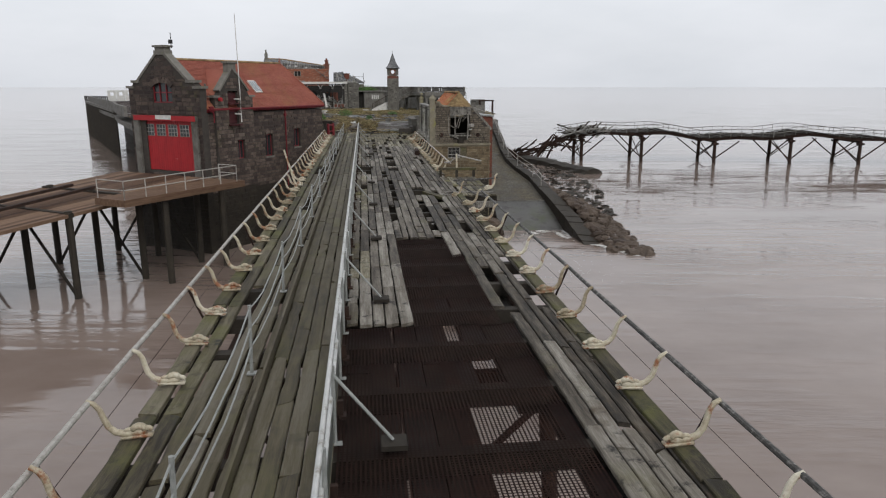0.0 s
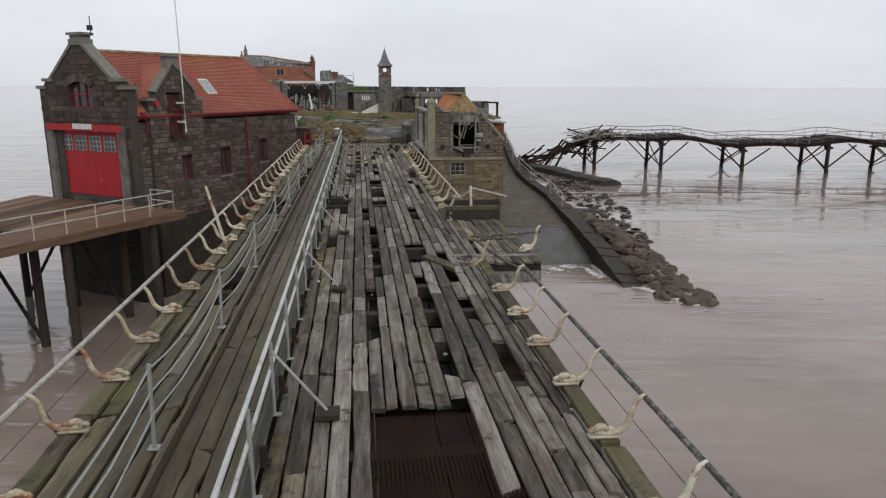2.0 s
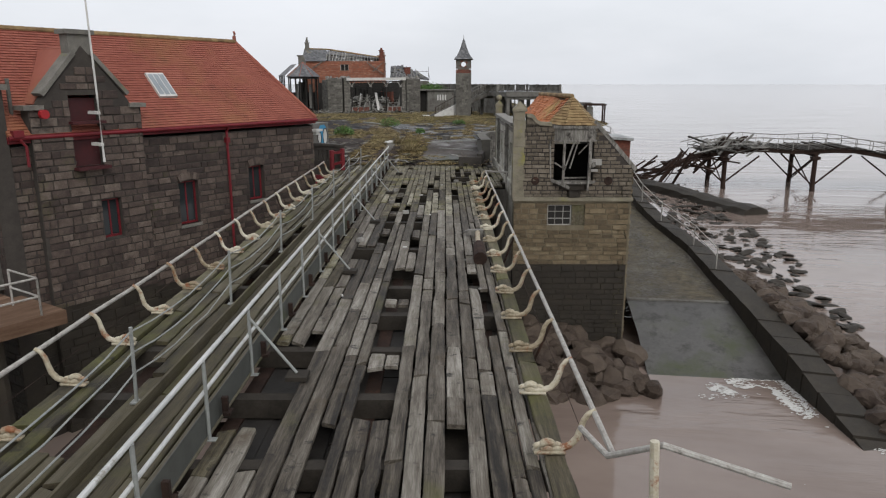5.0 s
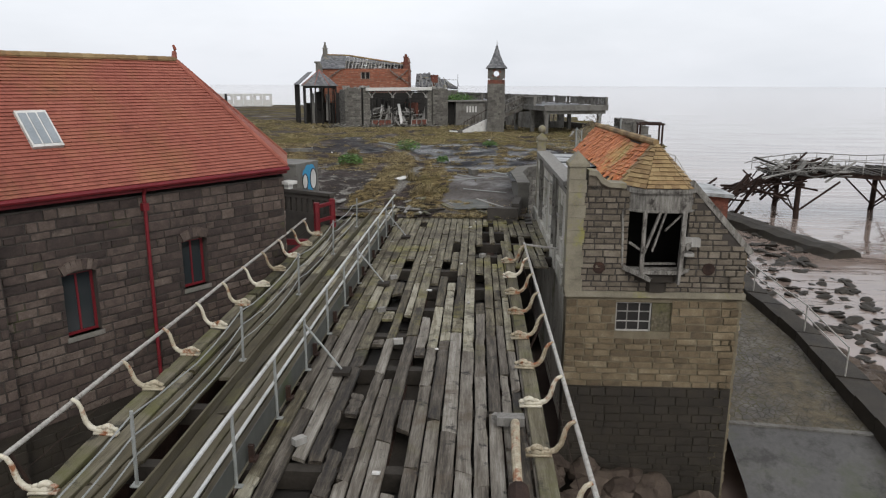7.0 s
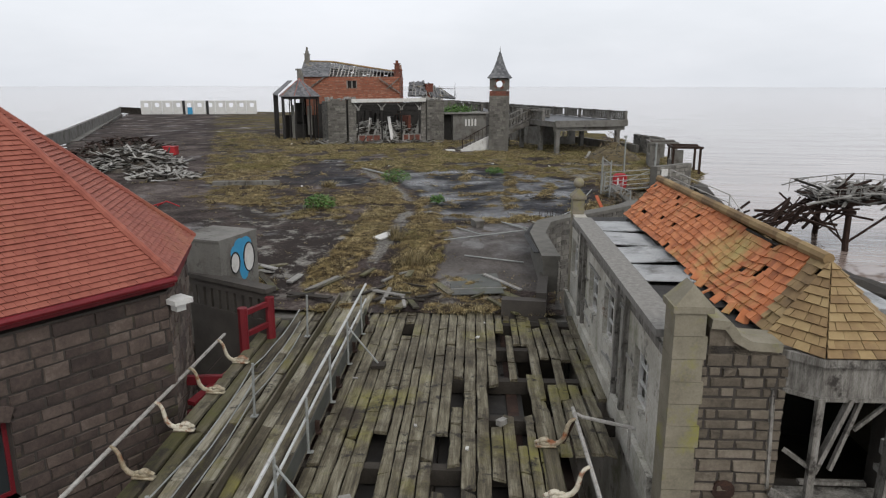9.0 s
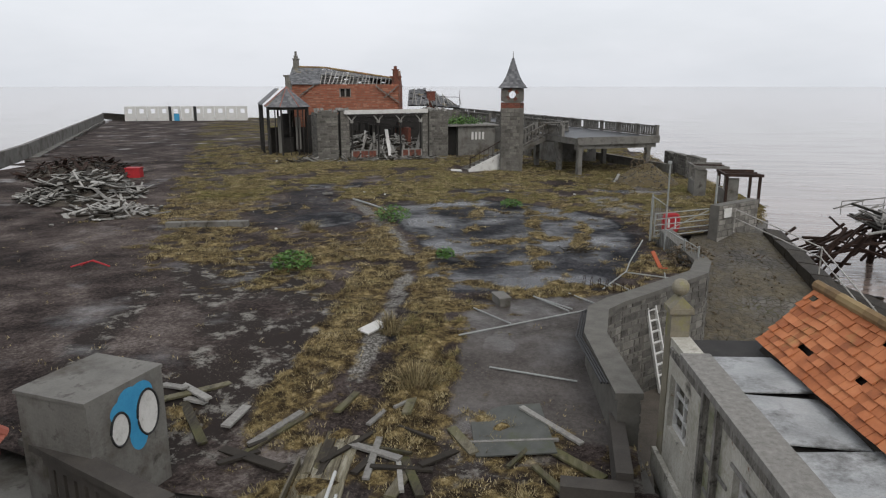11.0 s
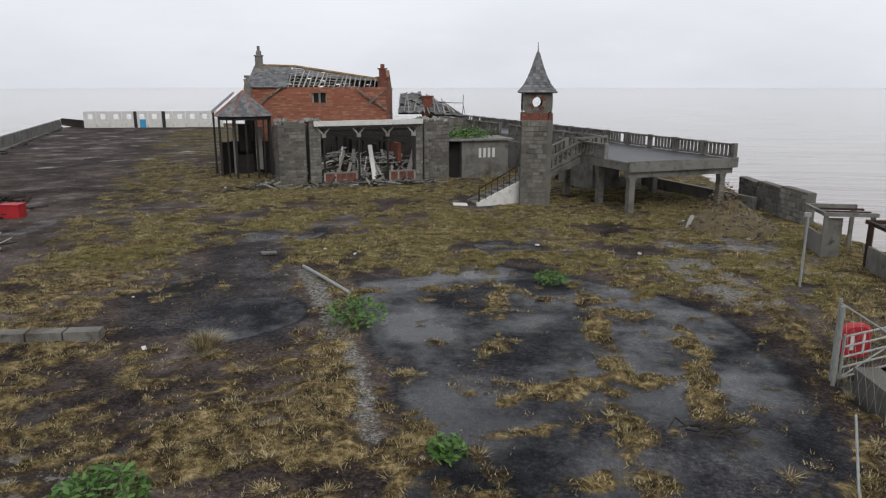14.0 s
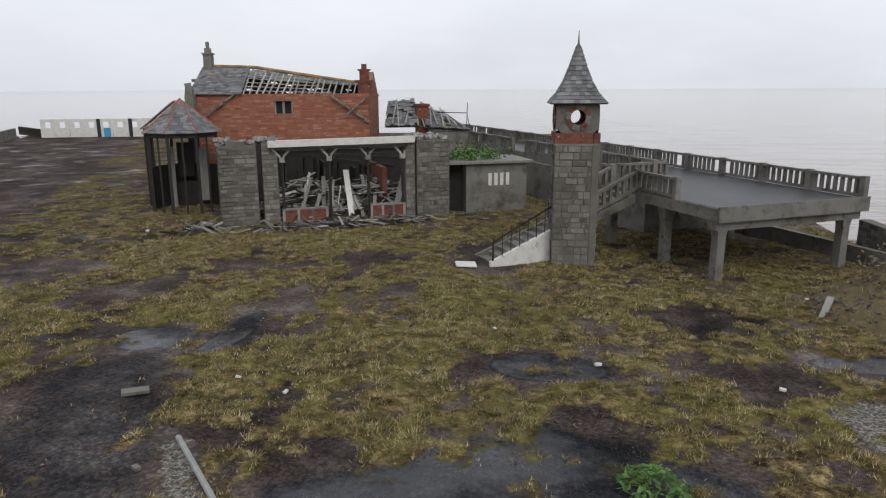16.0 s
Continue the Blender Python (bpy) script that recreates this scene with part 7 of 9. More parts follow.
# broken pier of masonry beside the shelter
solid("broken_pier", Soup().mbox(pose(0, 0, 3.2, 0, 0, 10), 0.5, 0.5, 6.6).mbox(pose(-0.03, 0, 6.65, 0, 6, 14), 0.42, 0.4, 0.5).mbox(pose(-0.08, 0.02, 7.0, 4, -8, 5), 0.3, 0.3, 0.4), M_STONE3, "tall broken grey stone pier beside the shelter", "pier", pose(-31.15, 121.6, LAND))

# red brick hall behind
BH = pose(-31.6, 122.6, LAND, 0, 0, 10)
hall = thing("brick_hall", BH, "derelict red brick hall with a broken slate roof", "house")
BL_ = 10.9


def brick_wall(name, parent, length, height, m, seed, holes=(), base=0.0, top=None):
    return stone_wall(name, parent, length, height, list(holes), M_BRICK, M_BMORTAR, 0.3, base, 0.15, 0.45, seed, m=m, proud=0.008, top=top, piece_name="brick")


brick_wall("wall_front", hall, BL_, 6.55, Matrix.Identity(4), 95, [(5.0, 5.35, 6.15, 6.1)], base=2.6)
part("wall_lower", Soup().box(0, 0.01, -0.2, BL_, 0.3, 2.6), M_BRICK, hall)
for x0, x1 in ((5.0, 5.1), (5.5, 5.65), (6.05, 6.15)):
    part("window_bar", Soup().box(x0, 0.1, 5.35, x1, 0.2, 6.1), M_GREYWOOD, hall)
# near-black backing, shade of the hall's inside put in as colour
part("hall_window_dark", Soup().box(4.9, 0.24, 5.25, 6.25, 0.28, 6.2), M_UNLIT, hall)
brick_wall("wall_left", hall, 6.0, 6.5, Matrix.Translation((0, 6, 0)) @ pose(0, 0, 0, 0, 0, -90), 96)
brick_wall("gable_right", hall, 6.0, 8.0, Matrix.Translation((BL_, 0, 0)) @ pose(0, 0, 0, 0, 0, 90), 97, top=lambda x: 6.4 + max(0, 1.5 - abs(x - 3) * 0.55))
part("wall_rear", Soup().box(0, 5.7, -0.2, BL_, 6.0, 6.3), M_BRICK, hall)
hs = Soup()
tile_roof(hs, (-0.15, -0.2, 6.55), (3.1, -0.2, 6.55), (2.9, 2.9, 8.15), (-0.15, 2.9, 8.25), 0.2, 0.28, 98, 0.012, 0.03)
tile_roof(hs, (2.9, 1.9, 7.55), (10.2, 2.6, 6.95), (10.4, 3.0, 7.15), (2.9, 2.9, 8.1), 0.2, 0.28, 99, 0.012, 0.06)
tile_roof(hs, (11, 6.2, 6.3), (-0.15, 6.2, 6.4), (-0.15, 3.0, 8.25), (10.6, 3.0, 7.1), 0.3, 0.4, 100, 0.012, 0.05)
hs.sheet([(-0.15, -0.2, 6.53), (3.0, -0.2, 6.53), (2.9, 2.9, 8.12), (-0.15, 2.9, 8.22)], 0.03)
part("roof_slate", hs, M_SLATE, hall, "broken grey slates", "stuff")
raf = Soup()
for i in range(19):
    x = 3.1 + i * 0.4
    raf.beam((x, 0.0 + rnd.uniform(-0.1, 0.2), 6.45), (x + rnd.uniform(-0.15, 0.15), 2.7, 7.95 - (x - 3) * 0.12), 0.07, 0.1)
for k in range(5):
    raf.beam((3.0, 0.5 + 0.45 * k, 6.75 + 0.25 * k), (8.5 - k * 0.4, 0.6 + 0.45 * k, 6.6 + 0.2 * k), 0.04, 0.05)
part("rafter", raf, M_GREYWOOD, hall, "bare grey rafters", "stuff")
rt = Soup()
capping(rt, (-0.1, 2.95, 8.3), (3.2, 2.95, 8.2), 12, 0.1)
capping(rt, (3.2, 2.95, 8.2), (10.2, 2.95, 7.15), 24, 0.1)
part("ridge_tiles", rt, M_LICH, hall, kind="stuff")
part("chimney", Soup().box(0.0, 2.6, 8.1, 0.5, 3.2, 9.0).box(-0.06, 2.54, 9.0, 0.56, 3.26, 9.1).box(0.08, 2.7, 9.1, 0.42, 3.1, 9.4).tube([(0.25, 2.9, 9.4), (0.25, 2.9, 9.8)], 0.12, 8), M_GREYSTONE, hall)
part("gable_finial", Soup().box(10.2, 0.1, 6.5, 11.0, 0.6, 7.2).box(10.0, 0.05, 7.2, 11.15, 0.65, 7.35).box(10.3, 0.15, 7.35, 10.85, 0.55, 7.9).box(10.2, 0.1, 7.9, 10.95, 0.6, 8.0).box(10.42, 0.2, 8.0, 10.72, 0.5, 8.3), M_BRICKD, hall, "stepped red brick gable finial")
for pa_, pb_ in (((0.5, -0.3, 5.0), (2.6, -0.15, 6.5)), ((8.6, -0.2, 6.4), (10.9, -0.2, 4.8)), ((9.4, -0.28, 5.2), (10.8, -0.28, 6.4))):
    part("leaning_beam", Soup().beam(pa_, pb_, 0.11, 0.11), M_ROTW, hall)
part("stack", Soup().box(-1.3, 4.4, 5.5, -0.8, 4.9, 7.3).box(-1.45, 4.3, 7.3, -0.65, 5.0, 7.5).box(-0.7, 5.4, 5.5, -0.35, 5.8, 7.2), M_GREYSTONE, hall)

# collapsed slate-roofed annex and the graffiti shed
AN = pose(-20.2, 126.5, LAND, 0, 0, 20)
annex = thing("collapsed_annex", AN, "collapsed annex with sagging slates and a brick stack", "ruin")
part("annex_wall", Soup().box(0, 0, -0.2, 5.2, 0.3, 4.0), M_CONC, annex)
an = Soup()
tile_roof(an, (-0.3, -0.2, 4.5), (2.0, -0.2, 4.5), (2.0, 2.4, 6.2), (0.2, 2.4, 6.0), 0.22, 0.3, 101, 0.012, 0.15, 0.03)
tile_roof(an, (2.4, -0.2, 4.4), (5.4, -0.2, 4.2), (3.4, 2.4, 5.5), (2.4, 2.4, 6.0), 0.22, 0.3, 102, 0.012, 0.2, 0.03)
part("roof_slate", an, M_SLATE, annex, kind="stuff")
part("roof_boarding", Soup().sheet([(-0.25, -0.15, 4.42), (2.0, -0.15, 4.42), (2.0, 2.35, 6.08), (0.25, 2.35, 5.9)], 0.05).sheet([(2.4, -0.15, 4.32), (5.3, -0.15, 4.12), (3.35, 2.35, 5.38), (2.4, 2.35, 5.88)], 0.05), M_CHAR, annex)
for k in range(12):
    part("fallen_rafter", Soup().beam((0.2 + k * 0.42, -0.3, 4.5 + rnd.uniform(-0.1, 0.15)), (0.5 + k * 0.36 + rnd.uniform(-0.4, 0.4), 2.0, 5.9 - k * 0.06 + rnd.uniform(-0.2, 0.25)), 0.08, 0.09), M_GREYWOOD, annex)
part("brick_chimney", Soup().box(1.9, 0.6, 3.9, 2.7, 1.3, 5.7).box(1.82, 0.52, 5.7, 2.78, 1.38, 5.85), M_BRICKD, annex)
part("pipe_rail", Soup().tube([(3.2, 0.3, 5.3), (5.2, 0.3, 5.25), (5.4, 0.3, 4.4)], 0.03, 6).tube([(5.2, 0.3, 4.3), (5.25, 0.3, 5.9)], 0.025, 6), M_RUST, annex)
SH = pose(-14.3, 120.6, LAND, 0, 0, 25)
shed = thing("graffiti_shed", SH, "low grey block shed with faded white painted marks", "shed")
part("shed_wall", Soup().box(0, 0, -0.2, 3.6, 3.0, 2.75), M_CONC, shed)
# solid near-black slab that paints the shade of an open bay
part("shed_opening", Soup().box(-1.2, 0.6, -0.2, -0.02, 0.7, 2.7), M_UNLIT, shed)
part("shed_roof", Soup().box(-1.3, -0.25, 2.75, 3.9, 3.2, 2.88), M_GREYWOOD, shed)
for i in range(4):
    part("painted_mark", Soup().box(1.3 + i * 0.35, -0.012, 1.5, 1.5 + i * 0.35, -0.004, 2.2), M_WHITE, shed)
iv = Soup()
for k in range(900):
    p = Vector((rnd.gauss(0.6, 1.0), rnd.uniform(0.2, 2.6), 2.9 + abs(rnd.gauss(0, 0.35))))
    u, v = Vector((rnd.uniform(-1, 1), rnd.uniform(-1, 1), rnd.uniform(-0.4, 1))).normalized() * 0.09, Vector((rnd.uniform(-1, 1), rnd.uniform(-1, 1), rnd.uniform(-1, 1))).normalized() * 0.07
    iv.add([p - u, p + v, p + u, p - v], [(0, 1, 2, 3)])
solid("ivy", iv, M_LEAF, "green ivy growing over the shed roof", "ivy", SH, kind="stuff")

# ---- island edges ----
# curved rubble parapet above the ramp
pw = [(-3.2, 69.0), (-3.75, 72.3), (-3.6, 74.3), (-3.05, 75.2), (-2.3, 76.1), (-0.25, 78.6), (0.3, 80.9), (-0.25, 86.2)]
YARD_SIDE = pw
par = thing("yard_parapet", Matrix.Identity(4), "grey rubble parapet wall with a cement coping round the yard", "wall", kind="structure")
tops = [7.72, 7.78, 7.8, 7.8, 7.8, 7.82, 7.6, 7.6]


def offset_line(pts, d):
    """The line of points moved sideways by d, mitred at the corners."""
    res = []
    for i, p in enumerate(pts):
        a_, b_ = Vector(pts[max(i - 1, 0)]), Vector(pts[min(i + 1, len(pts) - 1)])
        u0 = (Vector(p) - a_).normalized() if i else (b_ - Vector(p)).normalized()
        u1 = (b_ - Vector(p)).normalized() if i < len(pts) - 1 else u0
        m_ = (Vector((-u0.y, u0.x)) + Vector((-u1.y, u1.x))).normalized()
        k_ = d / max(0.5, m_.dot(Vector((-u0.y, u0.x))))
        res.append((p[0] + m_.x * k_, p[1] + m_.y * k_))
    return res


pw = offset_line(YARD_SIDE, -0.48)
lines = [offset_line(pw, d) for d in (-0.06, 0.5)]
for i, (pa, pb) in enumerate(zip(pw, pw[1:])):
    ang = math.degrees(math.atan2(pb[1] - pa[1], pb[0] - pa[0]))
    L = math.dist(pa, pb)
    h = min(tops[i], tops[i + 1])
    stone_wall("parapet_wall", par, L, h - 0.1, [], M_STONE3, M_MORTAR3, 0.45, 3.0, 0.22, 0.38, 110 + i, pieces=75 if 3 <= i <= 6 else 0, near=(L / 2, 7.5), m=pose(pa[0], pa[1], 0, 0, 0, ang))
    q = [lines[0][i], lines[0][i + 1], lines[1][i + 1], lines[1][i]]
    zz = [tops[i], tops[i + 1], tops[i + 1], tops[i]]
    part("coping", Soup().add([(x, y, z - 0.14) for (x, y), z in zip(q, zz)] + [(x, y, z) for (x, y), z in zip(q, zz)], BOXF), M_MORTAR3, par)
cb_ = Soup()
for o in (0.0, 0.06, 0.12):
    cb_.tube([(-3.45 + o - 0.02, 69.5, 7.7), (-3.95 + o, 72.2, 7.68), (-3.78 + o, 74.2, 7.65), (-3.2 + o, 75.2, 7.6)], 0.025, 6)
part("cable_run", cb_, M_BLACK, par)
# ramp
RAMP = [(48, 4.9, 10.9, -2.0), (56, 4.6, 9.8, -0.5), (58.5, 4.5, 9.35, 0.35), (61, 4.3, 8.85, 1.1), (63.5, 3.6, 8.5, 1.5), (66.8, 3.0, 8.1, 2.0), (70, 1.6, 6.9, 2.7), (73, -0.2, 6.2, 3.2), (76, -1.4, 5.9, 3.8), (80, 0.2, 5.6, 4.9), (84, 0.0, 5.2, 6.0), (88.8, 1.6, 4.6, 7.08)]
WALL_TOP = [-1.1, 0.7, 1.2, 1.7, 2.0, 2.45, 3.1, 3.7, 4.3, 5.4, 6.5, 7.3]


def ramp_sheet(rows):
    rp = Soup()
    for (ya, la, ra, za), (yb, lb_, rb, zb) in zip(rows, rows[1:]):
        for j in range(8):
            f0, f1 = j / 8, (j + 1) / 8
            rp.add([(la + (ra - la) * f0, ya, za), (la + (ra - la) * f1, ya, za), (lb_ + (rb - lb_) * f1, yb, zb), (lb_ + (rb - lb_) * f0, yb, zb)], [(0, 1, 2, 3)])
    return rp


solid("slipway", ramp_sheet(RAMP[3:]), M_COBBLE, "worn wet stone slipway climbing to the yard", "slipway", kind="structure")
solid("slipway_apron", ramp_sheet(RAMP[:4]), M_SLIP, "smooth dark wet concrete apron running into the sea", "slipway", kind="structure")
solid("slipway_joint", Soup().beam((4.3, 61.0, 1.08), (8.85, 61.0, 1.08), 0.2, 0.1), M_CONC, "pale concrete kerb across the slipway", "kerb", kind="structure")
wall = thing("slipway_wall", Matrix.Identity(4), "low dark weedy stone wall along the slipway", "wall", kind="structure")
WW = [1.2, 1.2, 1.2, 1.15, 1.1, 1.0, 0.9, 0.8, 0.75, 0.75, 0.75, 0.75]
wr = random.Random(9)
for k in range(len(RAMP) - 1):
    (ya, la, ra, za), (yb, lb_, rb, zb) = RAMP[k], RAMP[k + 1]
    n = max(2, round((yb - ya) / 1.1))
    for i in range(n):
        fa, fb = i / n, (i + 1) / n - 0.012
        p = []
        for f in (fa, fb):
            x, y, t, w = ra + (rb - ra) * f, ya + (yb - ya) * f, WALL_TOP[k] + (WALL_TOP[k + 1] - WALL_TOP[k]) * f, WW[k] + (WW[k + 1] - WW[k]) * f
            p.append((x, y, t + wr.uniform(-0.05, 0.04), w))
        (xa, y0, ta, wa), (xb, y1, tb, wb_) = p
        if y0 < 49.6:
            continue
        part("wall_block", Soup().add([(xa, y0, za - 2.5), (xa + wa, y0, za - 2.5), (xb + wb_, y1, za - 2.5), (xb, y1, za - 2.5), (xa, y0, ta), (xa + wa, y0, ta - 0.08), (xb + wb_, y1, tb - 0.08), (xb, y1, tb)], BOXF), M_DARKW, wall)
hr = thing("slipway_handrail", Matrix.Identity(4), "thin white handrail along the slipway wall", "railing")
hp_ = [(r[2] + 0.3, r[0], t - 0.3) for r, t in zip(RAMP[4:11], WALL_TOP[4:11])] + [(3.2, 88.2, 6.9)]
for dz in (1.35, 0.95):
    part("rail", Soup().tube([(x, y, z + dz) for x, y, z in hp_], 0.025, 6), M_RAILW, hr)
for x, y, z in hp_:
    part("post", Soup().tube([(x, y, z + 0.3), (x, y, z + 1.4)], 0.03, 6), M_RAILW, hr)


def rock_soup(seed, n=10):
    bm = bmesh.new()
    bmesh.ops.create_icosphere(bm, subdivisions=2, radius=1.0)
    r = random.Random(seed)
    o = Vector((r.uniform(-50, 50), r.uniform(-50, 50), 0))
    for v in bm.verts:
        k = 1 + 0.55 * noise.noise(v.co * 1.1 + o) + 0.25 * noise.noise(v.co * 2.7 + o)
        v.co = Vector((v.co.x * k * r.uniform(0.97, 1.03), v.co.y * k, v.co.z * k * 0.7))
    s = Soup().add([tuple(v.co) for v in bm.verts], [tuple(v.index for v in f.verts) for f in bm.faces])
    bm.free()
    return s


ROCKS = [rock_soup(i).mesh("rock", M_ROCK) for i in range(8)]
rocks = thing("rock_armour", Matrix.Identity(4), "tumbled wet brown boulders banked against the slipway wall", "rocks")
rr = random.Random(21)
for k in range(330):
    f = rr.random()
    y = 47.2 + 27 * f
    i = max([j for j in range(len(RAMP) - 1) if RAMP[j][0] <= y] or [0])
    t = (y - RAMP[i][0]) / (RAMP[i + 1][0] - RAMP[i][0])
    x0 = RAMP[i][2] + (RAMP[i + 1][2] - RAMP[i][2]) * t + WW[i] + 0.15
    o = rr.random() ** 1.1 * (2.8 + 1.6 * smooth(50, 62, y))
    wt = WALL_TOP[i] + (WALL_TOP[i + 1] - WALL_TOP[i]) * t
    z = max(SEA - 0.1, min(wt - 0.1, 1.6) - o * 0.5)
    sc = rr.uniform(0.25, 0.56)
    twin("boulder", ROCKS[k % 8], rocks, pose(x0 + o, y, z, rr.uniform(-30, 30), rr.uniform(-30, 30), rr.uniform(0, 360)) @ Matrix.Diagonal((sc * rr.uniform(0.8, 1.4), sc, sc, 1)))
shore = Soup()
for k in range(640):
    y = rr.uniform(62, 112)
    x = rr.uniform(8, 17) if y > 72 else rr.uniform(11, 15.5)
    rs_ = rock_soup(500 + k % 9)
    sc = rr.uniform(0.12, 0.42)
    m = pose(x, y, SEA + rr.uniform(-0.15, 0.1), rr.uniform(-20, 20), rr.uniform(-20, 20), rr.uniform(0, 360)) @ Matrix.Diagonal((sc * 1.5, sc, sc * 0.5, 1))
    shore.add([m @ Vector(p) for p in rs_.v], rs_.f)
solid("shore_rocks", shore, M_DARKW, "low black wet rocks at the sea's edge", "rocks", kind="stuff")
# rubble bank below the kiosk
for k in range(60):
    sc = rr.uniform(0.25, 0.7)
    p = PIER @ Vector((rr.uniform(4.2, 10), rr.uniform(52.5, 57.2), 0))
    twin("boulder", ROCKS[k % 8], rocks, pose(p.x, p.y, SEA + rr.uniform(-0.2, 0.5) * (1 if p.y > 55 else 0.4), rr.uniform(-30, 30), rr.uniform(-30, 30), rr.uniform(0, 360)) @ Matrix.Diagonal((sc * 1.2, sc, sc, 1)))
for k in range(70):
    sc = rr.uniform(0.2, 0.55)
    fx_, fy_ = rr.uniform(4.6, 8.2), rr.random()
    p = PIER @ Vector((fx_, 52.8 + 4.6 * fy_, 0))
    twin("boulder", ROCKS[k % 8], rocks, pose(p.x, p.y, SEA - 0.1 + 1.7 * fy_ * (1 - 0.12 * (fx_ - 4.6)), rr.uniform(-30, 30), rr.uniform(-30, 30), rr.uniform(0, 360)) @ Matrix.Diagonal((sc * 1.3, sc, sc, 1)))
fo = Soup()
fr_ = random.Random(77)
FOAM = [[(6.4, 54.4), (7.4, 55.4), (8.6, 56.3), (9.6, 56.4), (9.9, 54.6), (9.6, 52.2)], [(7.2, 54.6), (8.3, 55.2), (9.2, 55.0), (9.4, 53.4)], [(11.0, 51.3), (11.6, 50.6), (12.3, 49.6), (13.2, 48.0), (13.9, 47.3)]]
for k in range(5000):
    ln = FOAM[k % 3]
    t = fr_.random() * (len(ln) - 1)
    i = min(len(ln) - 2, int(t))
    u = t - i
    spread = 0.05 if k % 2 else 0.16
    cx, cy = ln[i][0] + (ln[i + 1][0] - ln[i][0]) * u + fr_.gauss(0, spread), ln[i][1] + (ln[i + 1][1] - ln[i][1]) * u + fr_.gauss(0, spread * 1.4)
    if noise.noise(Vector((cx * 1.3, cy * 1.3, 7))) < -0.15:
        continue
    r0 = fr_.uniform(0.012, 0.07)
    fo.add([(cx + r0 * fr_.uniform(0.5, 1.6) * math.cos(a * 1.047), cy + r0 * fr_.uniform(0.4, 1.0) * math.sin(a * 1.047), SEA + 0.012 + 0.006 * fr_.random()) for a in range(6)], [tuple(range(6))])
for k in range(240):
    cx, cy, r0 = 9.5 + fr_.gauss(0, 1.5), 43.5 + fr_.gauss(0, 1.9), fr_.uniform(0.008, 0.032)
    if noise.noise(Vector((cx * 0.9, cy * 0.9, 3))) > 0:
        fo.add([(cx + r0 * fr_.uniform(0.5, 2.2) * math.cos(a * 1.047), cy + r0 * fr_.uniform(0.4, 0.9) * math.sin(a * 1.047), SEA + 0.015) for a in range(6)], [tuple(range(6))])
solid("sea_foam", fo, M_WHITE, "flecks of white foam where small waves break", "foam", kind="stuff")
# stone jetty stub
jt = Soup()
js = random.Random(17)
rings = []
for i in range(19):
    f = i / 18
    cx, cy = 8.5 + 10.9 * f, 117.5 - 24.9 * f
    top = 0.55 - 0.35 * f + js.uniform(-0.12, 0.1)
    rings.append([(cx + ux * 0.92 + js.uniform(-0.1, 0.1), cy + ux * 0.4 + js.uniform(-0.1, 0.1), z) for ux, z in ((-1.5, -3.0), (-1.4, -0.5), (-1.15, top - 0.25), (-0.5, top), (0.5, top - 0.05), (1.15, top - 0.35), (1.4, -0.6), (1.5, -3.0))])
jt.add([p for q in rings for p in q], [(i * 8 + k, (i + 1) * 8 + k, (i + 1) * 8 + k + 1, i * 8 + k + 1) for i in range(18) for k in range(7)] + [tuple(range(8)), tuple(reversed(range(144, 152)))])
solid("jetty_stub", jt, M_DARKW, "broken dark stone jetty reaching into the water", "jetty", kind="structure")

# ---- ruined iron jetty ----
FJ = thing("ruined_jetty", Matrix.Identity(4), "derelict iron jetty with a sagging deck on braced trestles", "pier", kind="structure")


def jet(x, off=0.0):
    return (x, 111.3 - 0.12 * (x - 30) + off)


def jz(x):
    return 3.75 + 0.35 * math.sin(x * 0.25 + 0.6) + 0.2 * math.sin(x * 0.62) - 0.008 * (x - 20)


jx = [20.5, 29.4, 40.0, 50.7, 60.2, 70.5, 81, 91.5, 102, 112.5]
jr = random.Random(4)
for i, x in enumerate(jx):
    for off in (-3.6, 3.4):
        px, py = jet(x, off)
        part("trestle_leg", Soup().tube([(px, py + off * 0.08, -5), (px, py + off * 0.08, -1.0), (px, py, 0.2), (px, py, jz(x) - 0.4)], 0.3, 10, 0.8).box(px - 0.4, py - 0.4, jz(x) - 1.0, px + 0.4, py + 0.4, jz(x) - 0.7), M_RUST, FJ)
        for sgn in (-1, 1):
            part("raking_strut", Soup().beam((px, py, 0.1), (px + sgn * 3.4, py - 0.12 * sgn * 3.4, jz(x) - 0.45), 0.16, 0.16), M_RUST, FJ)
    (ax, ay), (bx, by) = jet(x, -3.6), jet(x, 3.4)
    part("cross_brace", Soup().beam((ax, ay, -0.2), (bx, by, jz(x) - 0.8), 0.1, 0.1).beam((bx, by, -0.2), (ax, ay, jz(x) - 0.8), 0.1, 0.1).beam((ax, ay, jz(x) - 0.55), (bx, by, jz(x) - 0.55), 0.3, 0.35), M_RUST, FJ)
for off in (-3.6, -1.2, 1.2, 3.4):
    g = Soup()
    xs = [19 + 2 * i for i in range(50)]
    for xa, xb in zip(xs, xs[1:]):
        g.beam((*jet(xa, off), jz(xa) - 0.2), (*jet(xb, off), jz(xb) - 0.2), 0.25, 0.4)
    part("girder", g, M_RUST, FJ)
dk = Soup()
for i in range(330):
    x = 18.5 + i * 0.3
    if jr.random() < 0.1:
        continue
    (ax, ay), (bx, by) = jet(x, -4.0 + jr.uniform(-0.3, 0.2)), jet(x, 3.8 + jr.uniform(-0.6, 0.3))
    dk.beam((ax, ay, jz(x) + 0.08 + jr.uniform(-0.05, 0.08)), (bx, by, jz(x) + 0.08 + jr.uniform(-0.05, 0.12)), 0.24, 0.08)
